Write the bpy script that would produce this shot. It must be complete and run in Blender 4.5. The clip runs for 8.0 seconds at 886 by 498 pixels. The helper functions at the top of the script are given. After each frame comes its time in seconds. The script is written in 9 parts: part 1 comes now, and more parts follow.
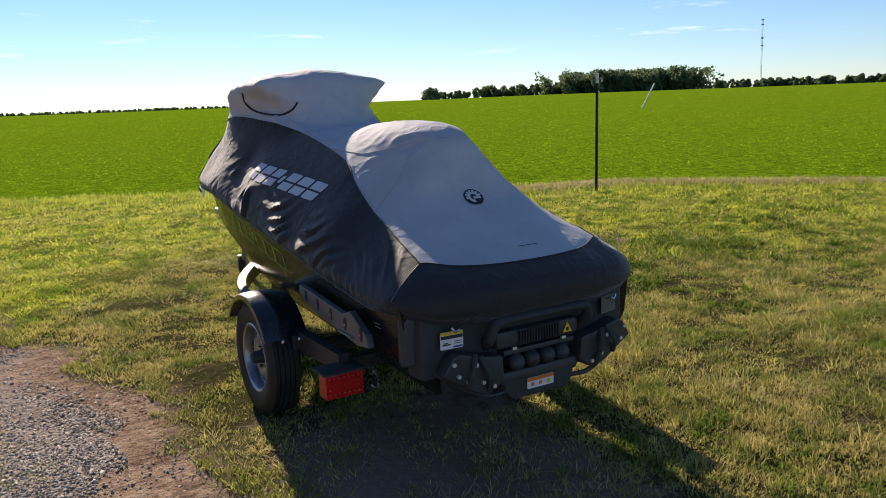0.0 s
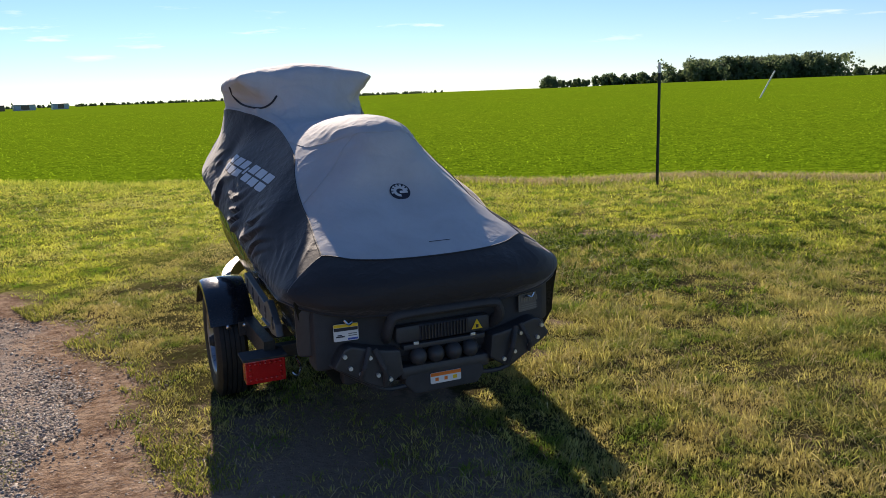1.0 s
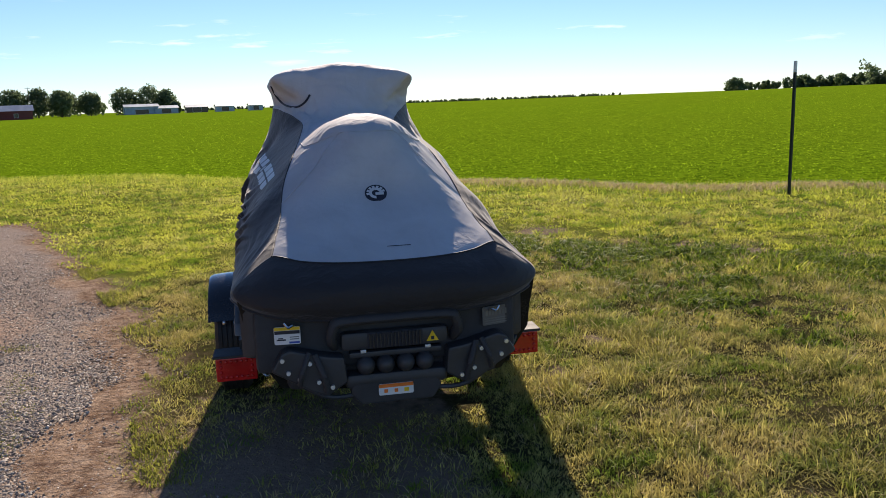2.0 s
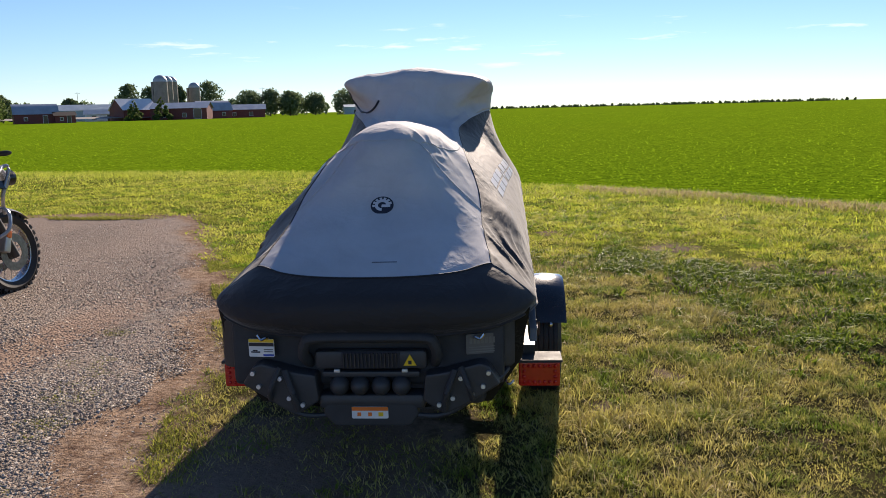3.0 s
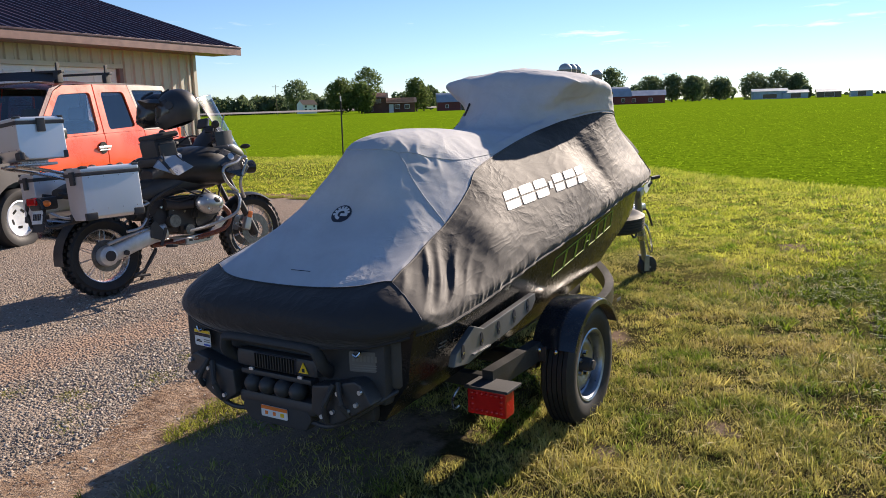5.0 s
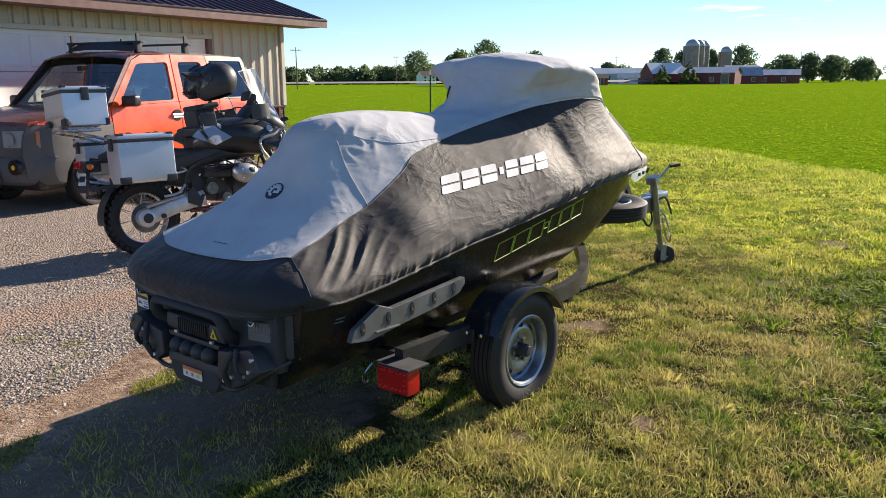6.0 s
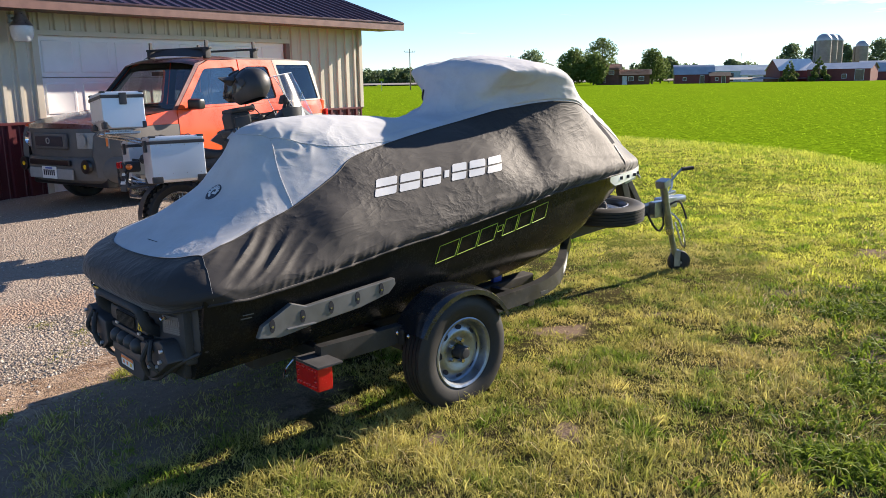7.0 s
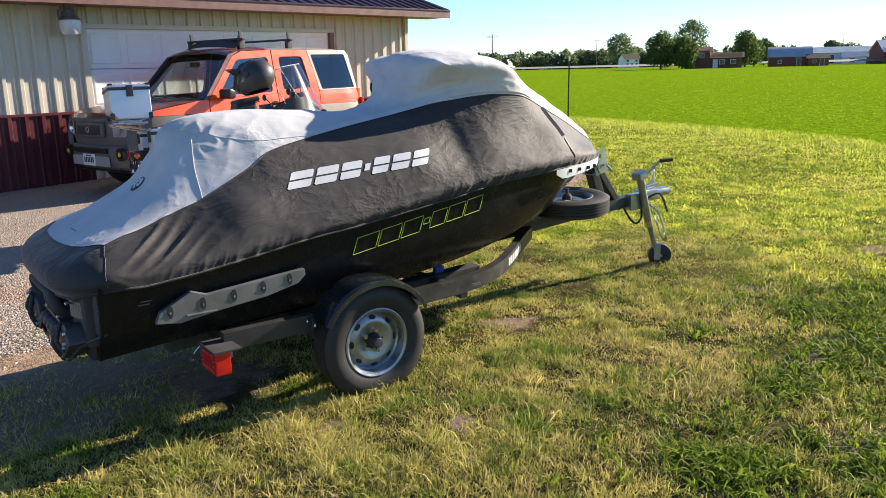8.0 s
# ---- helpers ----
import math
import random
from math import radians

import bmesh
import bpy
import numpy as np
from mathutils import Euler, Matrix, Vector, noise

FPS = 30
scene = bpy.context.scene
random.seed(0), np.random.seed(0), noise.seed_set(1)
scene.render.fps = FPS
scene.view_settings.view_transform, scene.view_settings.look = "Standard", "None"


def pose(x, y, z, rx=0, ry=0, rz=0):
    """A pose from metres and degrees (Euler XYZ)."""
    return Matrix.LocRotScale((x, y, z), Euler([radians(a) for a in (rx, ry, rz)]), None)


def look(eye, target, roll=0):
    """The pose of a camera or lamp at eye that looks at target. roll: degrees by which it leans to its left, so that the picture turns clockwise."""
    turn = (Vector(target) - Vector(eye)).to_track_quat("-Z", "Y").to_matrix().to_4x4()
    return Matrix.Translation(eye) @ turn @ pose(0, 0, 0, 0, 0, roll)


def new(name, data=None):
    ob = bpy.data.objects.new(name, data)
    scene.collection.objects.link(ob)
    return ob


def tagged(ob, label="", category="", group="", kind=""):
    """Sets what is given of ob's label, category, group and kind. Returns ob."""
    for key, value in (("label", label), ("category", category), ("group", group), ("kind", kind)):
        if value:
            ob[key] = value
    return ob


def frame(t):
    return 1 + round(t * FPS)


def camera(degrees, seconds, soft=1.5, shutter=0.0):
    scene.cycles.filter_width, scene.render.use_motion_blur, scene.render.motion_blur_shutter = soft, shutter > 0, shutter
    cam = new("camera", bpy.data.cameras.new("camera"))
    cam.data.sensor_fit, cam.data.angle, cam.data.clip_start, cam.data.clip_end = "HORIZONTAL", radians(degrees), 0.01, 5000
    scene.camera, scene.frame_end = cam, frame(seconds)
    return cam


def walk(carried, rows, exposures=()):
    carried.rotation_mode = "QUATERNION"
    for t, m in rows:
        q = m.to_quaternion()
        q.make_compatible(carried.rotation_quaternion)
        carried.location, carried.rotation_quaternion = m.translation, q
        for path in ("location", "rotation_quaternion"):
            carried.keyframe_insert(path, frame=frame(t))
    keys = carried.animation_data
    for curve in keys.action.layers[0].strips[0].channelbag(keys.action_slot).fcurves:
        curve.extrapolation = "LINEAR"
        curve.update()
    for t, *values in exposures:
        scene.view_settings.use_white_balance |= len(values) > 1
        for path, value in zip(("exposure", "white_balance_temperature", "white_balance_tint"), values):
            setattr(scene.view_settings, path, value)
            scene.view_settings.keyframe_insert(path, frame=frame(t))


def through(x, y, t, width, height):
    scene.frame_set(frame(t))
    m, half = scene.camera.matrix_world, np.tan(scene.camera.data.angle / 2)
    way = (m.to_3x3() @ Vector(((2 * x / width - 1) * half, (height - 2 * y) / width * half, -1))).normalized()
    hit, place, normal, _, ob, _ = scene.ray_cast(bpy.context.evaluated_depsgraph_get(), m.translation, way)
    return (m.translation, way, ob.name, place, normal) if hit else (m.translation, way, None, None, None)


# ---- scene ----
PATH = [
    (0.0, (-1.871, -2.568, 1.530), (-0.410, -0.007, 0.982), -2.11),
    (0.5, (-1.492, -2.800, 1.537), (-0.205, -0.148, 0.979), -1.54),
    (1.0, (-1.128, -2.957, 1.529), (-0.056, -0.214, 0.955), -2.15),
    (1.5, (-0.708, -2.982, 1.503), (0.131, -0.158, 0.934), -1.96),
    (2.0, (-0.269, -3.011, 1.480), (0.196, -0.098, 0.938), -2.06),
    (2.2, (-0.083, -3.002, 1.483), (0.154, -0.059, 0.949), -2.26),
    (3.3, (0.820, -2.751, 1.484), (0.357, 0.171, 0.982), -1.55),
    (3.5, (1.026, -2.714, 1.489), (0.390, 0.175, 0.991), -2.05),
    (4.0, (1.410, -2.562, 1.497), (0.317, 0.189, 1.012), -2.50),
    (4.5, (1.781, -2.344, 1.531), (0.369, 0.257, 1.040), -2.01),
    (4.7, (1.937, -2.263, 1.530), (0.452, 0.296, 1.030), -1.93),
    (5.8, (2.768, -1.818, 1.557), (0.838, 0.401, 0.959), -0.88),
    (6.0, (2.880, -1.729, 1.569), (0.935, 0.473, 0.959), -0.35),
    (6.5, (3.225, -1.445, 1.579), (1.119, 0.606, 0.981), -0.37),
    (7.0, (3.508, -1.175, 1.582), (1.268, 0.727, 0.976), -0.91),
    (7.5, (3.774, -0.874, 1.615), (1.443, 0.907, 0.985), -0.48),
    (8.0, (4.065, -0.555, 1.613), (1.643, 1.091, 0.961), -1.36),
]
cam = camera(57.6, 8.0, soft=0.5)
walk(cam, [(t, look(eye, target, roll)) for t, eye, target, roll in PATH],
     [(0.0, 0.94, 6620, 16), (3.3, 0.94, 6620, 17), (4.7, 1.03, 6620, 17), (6.0, 1.32, 6500, 13), (6.5, 1.32, 6500, 13), (7.0, 1.53, 6500, 13), (7.5, 1.56, 6500, 13), (8.0, 1.60, 6480, 12)])

# ---- world, sun, exposure ----
SUN_ELEV, SUN_AZ = 24.0, 5.0                             # degrees above the horizon, and east of north
SUN_DIR = Vector((math.sin(radians(SUN_AZ)) * math.cos(radians(SUN_ELEV)), math.cos(radians(SUN_AZ)) * math.cos(radians(SUN_ELEV)), math.sin(radians(SUN_ELEV))))
world = bpy.data.worlds.new("world")
scene.world = world
world.use_nodes = True
wn = world.node_tree.nodes
sky = wn.new("ShaderNodeTexSky")
sky.sky_type = "NISHITA"
sky.sun_disc = False
sky.sun_elevation = radians(SUN_ELEV)
sky.sun_rotation = math.atan2(SUN_DIR.x, SUN_DIR.y)
sky.altitude = 1200.0
sky.air_density, sky.dust_density, sky.ozone_density = 1.0, 0.0, 5.5
wn["Background"].inputs["Strength"].default_value = 0.066
# thin fair-weather clouds low over the horizon
wl = world.node_tree.links
w_dir = wn.new("ShaderNodeTexCoord").outputs["Generated"]
w_map = wn.new("ShaderNodeMapping")
w_map.inputs["Scale"].default_value = (5.0, 5.0, 42.0)
w_noise = wn.new("ShaderNodeTexNoise")
w_noise.inputs["Scale"].default_value, w_noise.inputs["Detail"].default_value, w_noise.inputs["Roughness"].default_value = 1.3, 6, 0.6
w_sep = wn.new("ShaderNodeSeparateXYZ")
w_wisp, w_band = wn.new("ShaderNodeMapRange"), wn.new("ShaderNodeValToRGB")
for k, v in enumerate((0.63, 0.80)):
    w_wisp.inputs[1 + k].default_value = v
for k, (p, v) in enumerate(((0.0, 0.0), (0.035, 0.0), (0.065, 1.0), (0.085, 1.0), (0.13, 0.0))):
    el = w_band.color_ramp.elements[k] if k < 2 else w_band.color_ramp.elements.new(p)
    el.position, el.color = p, (v, v, v, 1)
w_mul, w_mix, w_white = wn.new("ShaderNodeMath"), wn.new("ShaderNodeMix"), wn.new("ShaderNodeMix")
w_mul.operation = "MULTIPLY"
w_mix.data_type = w_white.data_type = "RGBA"
w_white.inputs[0].default_value, w_white.inputs[7].default_value = 0.75, (12.0, 11.6, 11.2, 1)
wl.new(w_dir, w_map.inputs["Vector"])
wl.new(w_map.outputs[0], w_noise.inputs["Vector"])
wl.new(w_noise.outputs["Fac"], w_wisp.inputs[0])
wl.new(w_dir, w_sep.inputs[0])
wl.new(w_sep.outputs[2], w_band.inputs[0])
wl.new(w_wisp.outputs[0], w_mul.inputs[0])
wl.new(w_band.outputs[0], w_mul.inputs[1])
wl.new(sky.outputs[0], w_white.inputs[6])
wl.new(sky.outputs[0], w_mix.inputs[6])
wl.new(w_white.outputs[2], w_mix.inputs[7])
wl.new(w_mul.outputs[0], w_mix.inputs[0])
wl.new(w_mix.outputs[2], wn["Background"].inputs["Color"])
sun_data = bpy.data.lights.new("sun", "SUN")
sun_data.energy, sun_data.angle, sun_data.color = 4.3, radians(0.53), (1.0, 0.87, 0.70)
sun = new("sun", sun_data)
sun.matrix_world = look(SUN_DIR * 60, (0, 0, 0))

# ---- mesh helpers ----
SMOOTH = radians(38)


class Build:
    """Collects the faces of one part in a bmesh."""

    def __init__(self):
        self.bm = bmesh.new()
        self.rounded = False

    def _mat(self, verts, index):
        if index:
            for f in {f for v in verts for f in v.link_faces}:
                f.material_index = index

    def box(self, c, s, rot=(0, 0, 0), bevel=0.0, m=None, mi=0):
        r = bmesh.ops.create_cube(self.bm, size=1.0)
        vs = r["verts"]
        if bevel:
            for v in vs:
                v.co = Vector((v.co.x * s[0], v.co.y * s[1], v.co.z * s[2]))
            es = list({e for v in vs for e in v.link_edges})
            self.rounded = True
            out = bmesh.ops.bevel(self.bm, geom=es, offset=bevel, segments=2, affect="EDGES", profile=0.5)
            vs = list({v for f in out["faces"] for v in f.verts} | {v for v in vs if v.is_valid})
            mx = pose(*c, *rot)
        else:
            mx = pose(*c, *rot) @ Matrix.Diagonal((*s, 1))
        if m:
            mx = m @ mx
        bmesh.ops.transform(self.bm, matrix=mx, verts=vs)
        self._mat(vs, mi)
        return self

    def cyl(self, a, b, r, r2=None, seg=16, caps=True, mi=0):
        a, b = Vector(a), Vector(b)
        d = b - a
        out = bmesh.ops.create_cone(self.bm, cap_ends=caps, segments=seg, radius1=r, radius2=r if r2 is None else r2, depth=d.length)
        mx = Matrix.Translation((a + b) / 2) @ d.to_track_quat("Z", "Y").to_matrix().to_4x4()
        bmesh.ops.transform(self.bm, matrix=mx, verts=out["verts"])
        self._mat(out["verts"], mi)
        return self

    def ball(self, c, s, rot=(0, 0, 0), seg=16, rings=10):
        out = bmesh.ops.create_uvsphere(self.bm, u_segments=seg, v_segments=rings, radius=1.0)
        bmesh.ops.transform(self.bm, matrix=pose(*c, *rot) @ Matrix.Diagonal((*s, 1)), verts=out["verts"])
        return self

    def grid(self, rows, close=False, mi=0, flip=False):
        """Faces between rows of points."""
        vs = [[self.bm.verts.new(p) for p in row] for row in rows]
        n = len(vs[0])
        for i in range(len(vs) - 1):
            for j in range(n if close else n - 1):
                q = [vs[i][j], vs[i][(j + 1) % n], vs[i + 1][(j + 1) % n], vs[i + 1][j]]
                if flip:
                    q.reverse()
                try:
                    self.bm.faces.new(q).material_index = mi
                except ValueError:
                    pass
        return vs

    def sweep(self, pts, shape, up=(0, 0, 1), caps=True, smooth_path=0):
        """A closed 2D shape (side, up) swept along points."""
        pts = [Vector(p) for p in pts]
        if smooth_path:
            pts = curve(pts, smooth_path)
        rows = []
        for i, p in enumerate(pts):
            d = (pts[min(i + 1, len(pts) - 1)] - pts[max(i - 1, 0)]).normalized()
            u = Vector(up)
            side = d.cross(u)
            if side.length < 1e-4:
                side = d.cross(Vector((1, 0, 0)))
            side.normalize()
            u2 = side.cross(d)
            rows.append([p + side * a + u2 * b for a, b in shape])
        vs = self.grid(rows, close=True)
        if caps:
            self.bm.faces.new(vs[0])
            self.bm.faces.new(list(reversed(vs[-1])))
        return self

    def tube(self, pts, r, seg=10, smooth_path=4, up=(0, 0, 1)):
        return self.sweep(pts, [(r * math.cos(a), r * math.sin(a)) for a in np.linspace(0, 2 * math.pi, seg, endpoint=False)], up=up, smooth_path=smooth_path)

    def prism(self, poly, h, m=None, bevel=0.0, mi=0):
        """A polygon in xy, raised by h, at the pose m."""
        vs = [self.bm.verts.new((x, y, 0)) for x, y in poly]
        f = self.bm.faces.new(vs)
        out = bmesh.ops.extrude_face_region(self.bm, geom=[f])
        top = [g for g in out["geom"] if isinstance(g, bmesh.types.BMVert)]
        for v in top:
            v.co.z += h
        allv = vs + top
        if bevel:
            es = list({e for v in allv for e in v.link_edges})
            self.rounded = True
            o = bmesh.ops.bevel(self.bm, geom=es, offset=bevel, segments=2, affect="EDGES", profile=0.5)
            allv = list({v for v in allv if v.is_valid} | {v for g in o["faces"] for v in g.verts})
        if m:
            bmesh.ops.transform(self.bm, matrix=m, verts=allv)
        self._mat(allv, mi)
        return self

    def revolve(self, profile, m=None, seg=32, close=True):
        """A profile of (radius, height) turned round z, at the pose m."""
        rows = []
        for k in range(seg):
            a = 2 * math.pi * k / seg
            rows.append([(r * math.cos(a), r * math.sin(a), z) for r, z in profile])
        rows.append(rows[0])
        if m:
            rows = [[m @ Vector(p) for p in row] for row in rows]
        self.grid(rows)
        return self


def curve(pts, k):
    """Points of a Catmull-Rom curve through pts, k to a span."""
    pts = [Vector(p) for p in pts]
    out = []
    for i in range(len(pts) - 1):
        p0, p1, p2, p3 = pts[max(i - 1, 0)], pts[i], pts[i + 1], pts[min(i + 2, len(pts) - 1)]
        for j in range(k):
            t = j / k
            out.append(0.5 * ((2 * p1) + (p2 - p0) * t + (2 * p0 - 5 * p1 + 4 * p2 - p3) * t * t + (3 * p1 - p0 - 3 * p2 + p3) * t ** 3))
    out.append(pts[-1])
    return out


def mesh_of(name, b, material):
    bm = b.bm if isinstance(b, Build) else b
    bmesh.ops.remove_doubles(bm, verts=bm.verts, dist=1e-5)
    bmesh.ops.recalc_face_normals(bm, faces=bm.faces)
    me = bpy.data.meshes.new(name)
    bm.to_mesh(me)
    bm.free()
    for m in material if isinstance(material, (list, tuple)) else [material]:
        me.materials.append(m)
    me.shade_smooth()
    me.set_sharp_from_angle(angle=SMOOTH)
    return me


def part(name, b, material, parent=None, label="", at=None):
    """One mesh object, under a thing or a part."""
    ob = new(name, mesh_of(name, b, material))
    if isinstance(b, Build) and b.rounded:               # flat faces stay flat between their rounded edges
        ob.modifiers.new("even_normals", "WEIGHTED_NORMAL").keep_sharp = True
    if parent:
        ob.parent = parent
    if at is not None:
        ob.matrix_basis = at
    return tagged(ob, label)


def thing(name, at, label, category, group="", kind=""):
    ob = new(name)
    ob.empty_display_size = 0.1
    ob.matrix_basis = at
    return tagged(ob, label, category, group, kind)


def wheel_turn(x, y, z, side=1):
    """A pose that lays the axis z along x."""
    return Matrix.Translation((x, y, z)) @ pose(0, 0, 0, 0, 90 * side, 0)


# ---- materials ----
def material(name, color, rough=0.6, metal=0.0, spec=0.5):
    m = bpy.data.materials.new(name)
    m.use_nodes = True
    b = m.node_tree.nodes["Principled BSDF"]
    b.inputs["Base Color"].default_value = (*color, 1)
    b.inputs["Roughness"].default_value = rough
    b.inputs["Metallic"].default_value = metal
    b.inputs["Specular IOR Level"].default_value = spec
    return m


class Nodes:
    """Short names for building a node tree."""

    def __init__(self, m):
        self.t = m.node_tree
        self.b = self.t.nodes["Principled BSDF"]
        self.coord = self.t.nodes.new("ShaderNodeTexCoord").outputs["Object"]

    def link(self, a, b):
        self.t.links.new(a, b)

    def put(self, sock, v):
        if isinstance(v, bpy.types.NodeSocket):
            self.link(v, sock)
        else:
            sock.default_value = v

    def noise(self, scale, detail=3, rough=0.6, vec=None, stretch=None, distort=0.0):
        n = self.t.nodes.new("ShaderNodeTexNoise")
        n.inputs["Scale"].default_value = scale
        n.inputs["Detail"].default_value = detail
        n.inputs["Roughness"].default_value = rough
        n.inputs["Distortion"].default_value = distort
        v = vec or self.coord
        if stretch:
            mp = self.t.nodes.new("ShaderNodeMapping")
            mp.inputs["Scale"].default_value = stretch
            self.link(v, mp.inputs["Vector"])
            v = mp.outputs[0]
        self.link(v, n.inputs["Vector"])
        return n.outputs["Fac"]

    def noise_color(self, scale, vec):
        n = self.t.nodes.new("ShaderNodeTexNoise")
        n.inputs["Scale"].default_value = scale
        self.link(vec, n.inputs["Vector"])
        return n.outputs["Color"]

    def voronoi(self, scale, feature="F1", out="Distance", vec=None):
        n = self.t.nodes.new("ShaderNodeTexVoronoi")
        n.feature = feature
        n.inputs["Scale"].default_value = scale
        self.link(vec or self.coord, n.inputs["Vector"])
        return n.outputs[out]

    def math(self, op, a, b=0.0, clamp=False):
        n = self.t.nodes.new("ShaderNodeMath")
        n.operation, n.use_clamp = op, clamp
        self.put(n.inputs[0], a)
        self.put(n.inputs[1], b)
        return n.outputs[0]

    def ramp(self, f, stops):
        n = self.t.nodes.new("ShaderNodeValToRGB")
        e = n.color_ramp.elements
        while len(e) < len(stops):
            e.new(0.5)
        for el, (p, c) in zip(e, stops):
            el.position, el.color = p, (*c, 1) if len(c) == 3 else c
        self.link(f, n.inputs[0])
        return n.outputs[0]

    def span(self, f, a, b, c=0.0, d=1.0):
        n = self.t.nodes.new("ShaderNodeMapRange")
        n.interpolation_type = "SMOOTHSTEP"
        for i, v in enumerate((f, a, b, c, d)):
            self.put(n.inputs[i], v)
        return n.outputs[0]

    def mix(self, f, a, b, mode="MIX"):
        n = self.t.nodes.new("ShaderNodeMix")
        n.data_type, n.blend_type = "RGBA", mode
        self.put(n.inputs[0], f)
        for s, v in ((n.inputs[6], a), (n.inputs[7], b)):
            if isinstance(v, tuple):
                v = (*v, 1)[:4]
            self.put(s, v)
        return n.outputs[2]

    def xyz(self, vec=None):
        n = self.t.nodes.new("ShaderNodeSeparateXYZ")
        self.link(vec or self.coord, n.inputs[0])
        return n.outputs

    def island(self):
        return self.t.nodes.new("ShaderNodeNewGeometry").outputs["Random Per Island"]

    def each(self):
        return self.t.nodes.new("ShaderNodeObjectInfo").outputs["Random"]

    def bump(self, height, strength=0.3, dist=0.01, normal=None):
        n = self.t.nodes.new("ShaderNodeBump")
        n.inputs["Strength"].default_value = strength
        n.inputs["Distance"].default_value = dist
        self.link(height, n.inputs["Height"])
        if normal is not None:
            self.link(normal, n.inputs["Normal"])
        self.link(n.outputs[0], self.b.inputs["Normal"])
        return n.outputs[0]

    def color(self, v):
        self.put(self.b.inputs["Base Color"], v)

    def rough(self, v):
        self.put(self.b.inputs["Roughness"], v)


def worn(name, color, rough=0.5, metal=0.0, spec=0.5, vary=0.25, scale=6.0, grain=120.0, bump=0.08, dirt=None, coat=0.0):
    """A plain surface with stains and grain at two scales."""
    m = material(name, color, rough, metal, spec)
    n = Nodes(m)
    big, fine = n.noise(scale, 4, 0.65), n.noise(grain, 2)
    c = n.mix(n.span(big, 0.3, 0.75), tuple(v * (1 - vary) for v in color), tuple(min(1, v * (1 + vary * 0.7)) for v in color))
    if dirt:
        c = n.mix(n.math("MULTIPLY", n.span(n.noise(scale * 2.3, 5, 0.7), 0.5, 0.75), 0.6), c, dirt)
    n.color(c)
    n.rough(n.span(n.math("ADD", n.math("MULTIPLY", big, 0.6), n.math("MULTIPLY", fine, 0.4)), 0.25, 0.75, max(0.03, rough - 0.12), min(1, rough + 0.14)))
    if bump:
        n.bump(fine, bump, 0.002)
    n.b.inputs["Coat Weight"].default_value = coat
    n.b.inputs["Coat Roughness"].default_value = 0.08
    return m


def fabric(name, color, rough=0.75, spec=0.35, crinkle=0.16, sheen=0.12, through=0.0, folds=0.04):
    """Woven cover cloth: creases of two sizes, faint stains, a fine weave; through lets light pass the cloth."""
    m = material(name, color, rough, 0, spec)
    n = Nodes(m)
    big = n.noise(3.2, 5, 0.62, distort=0.6)
    warp = n.mix(0.10, n.coord, n.noise_color(3.0, n.coord))

    def crease(scale, stretch, detail):
        """Sharp-crested folds: 1 on a crest."""
        return n.math("SUBTRACT", 1.0, n.math("ABSOLUTE", n.math("SUBTRACT", n.math("MULTIPLY", n.noise(scale, detail, 0.5, vec=warp, stretch=stretch), 2.0), 1.0)))
    long_folds = n.math("POWER", crease(7.0, (1.0, 0.5, 1.5), 2), 3.0)
    crumple = n.math("POWER", crease(17.0, (1.0, 0.8, 1.2), 3), 2.5)
    here = n.span(n.noise(2.3, 3, 0.6), 0.38, 0.66)
    turned = n.t.nodes.new("ShaderNodeMapping")
    turned.inputs["Rotation"].default_value = (radians(-16), 0, 0)
    n.link(warp, turned.inputs["Vector"])
    streak = n.math("SUBTRACT", 1.0, n.math("ABSOLUTE", n.math("SUBTRACT", n.math("MULTIPLY", n.noise(1.0, 2, 0.5, vec=turned.outputs[0], stretch=(9.0, 3.2, 24.0)), 2.0), 1.0)))
    streak = n.math("MULTIPLY", n.math("POWER", streak, 4.0), n.span(n.noise(3.4, 3, 0.6), 0.35, 0.6, 0.15, 1.0))
    soft = n.noise(2.6, 3, 0.5)
    n.color(n.mix(n.span(big, 0.3, 0.72), tuple(v * 0.90 for v in color), tuple(v * 1.08 for v in color)))
    weave = n.noise(900, 1)
    height = n.math("ADD", n.math("MULTIPLY", long_folds, 0.13), n.math("ADD", n.math("MULTIPLY", n.math("MULTIPLY", crumple, here), 0.20), n.math("ADD", n.math("MULTIPLY", soft, 0.12), n.math("MULTIPLY", streak, folds))))
    b1 = n.bump(height, crinkle, 0.05)
    n.bump(weave, 0.12, 0.001, b1)
    n.b.inputs["Sheen Weight"].default_value = sheen
    n.b.inputs["Sheen Roughness"].default_value = 0.38
    if through:
        tr, mx = n.t.nodes.new("ShaderNodeBsdfTranslucent"), n.t.nodes.new("ShaderNodeMixShader")
        tr.inputs["Color"].default_value = (color[0] * 1.1, color[1] * 0.95, color[2] * 0.75, 1)
        mx.inputs[0].default_value = through
        n.link(n.b.outputs[0], mx.inputs[1])
        n.link(tr.outputs[0], mx.inputs[2])
        n.link(mx.outputs[0], n.t.nodes["Material Output"].inputs["Surface"])
    return m


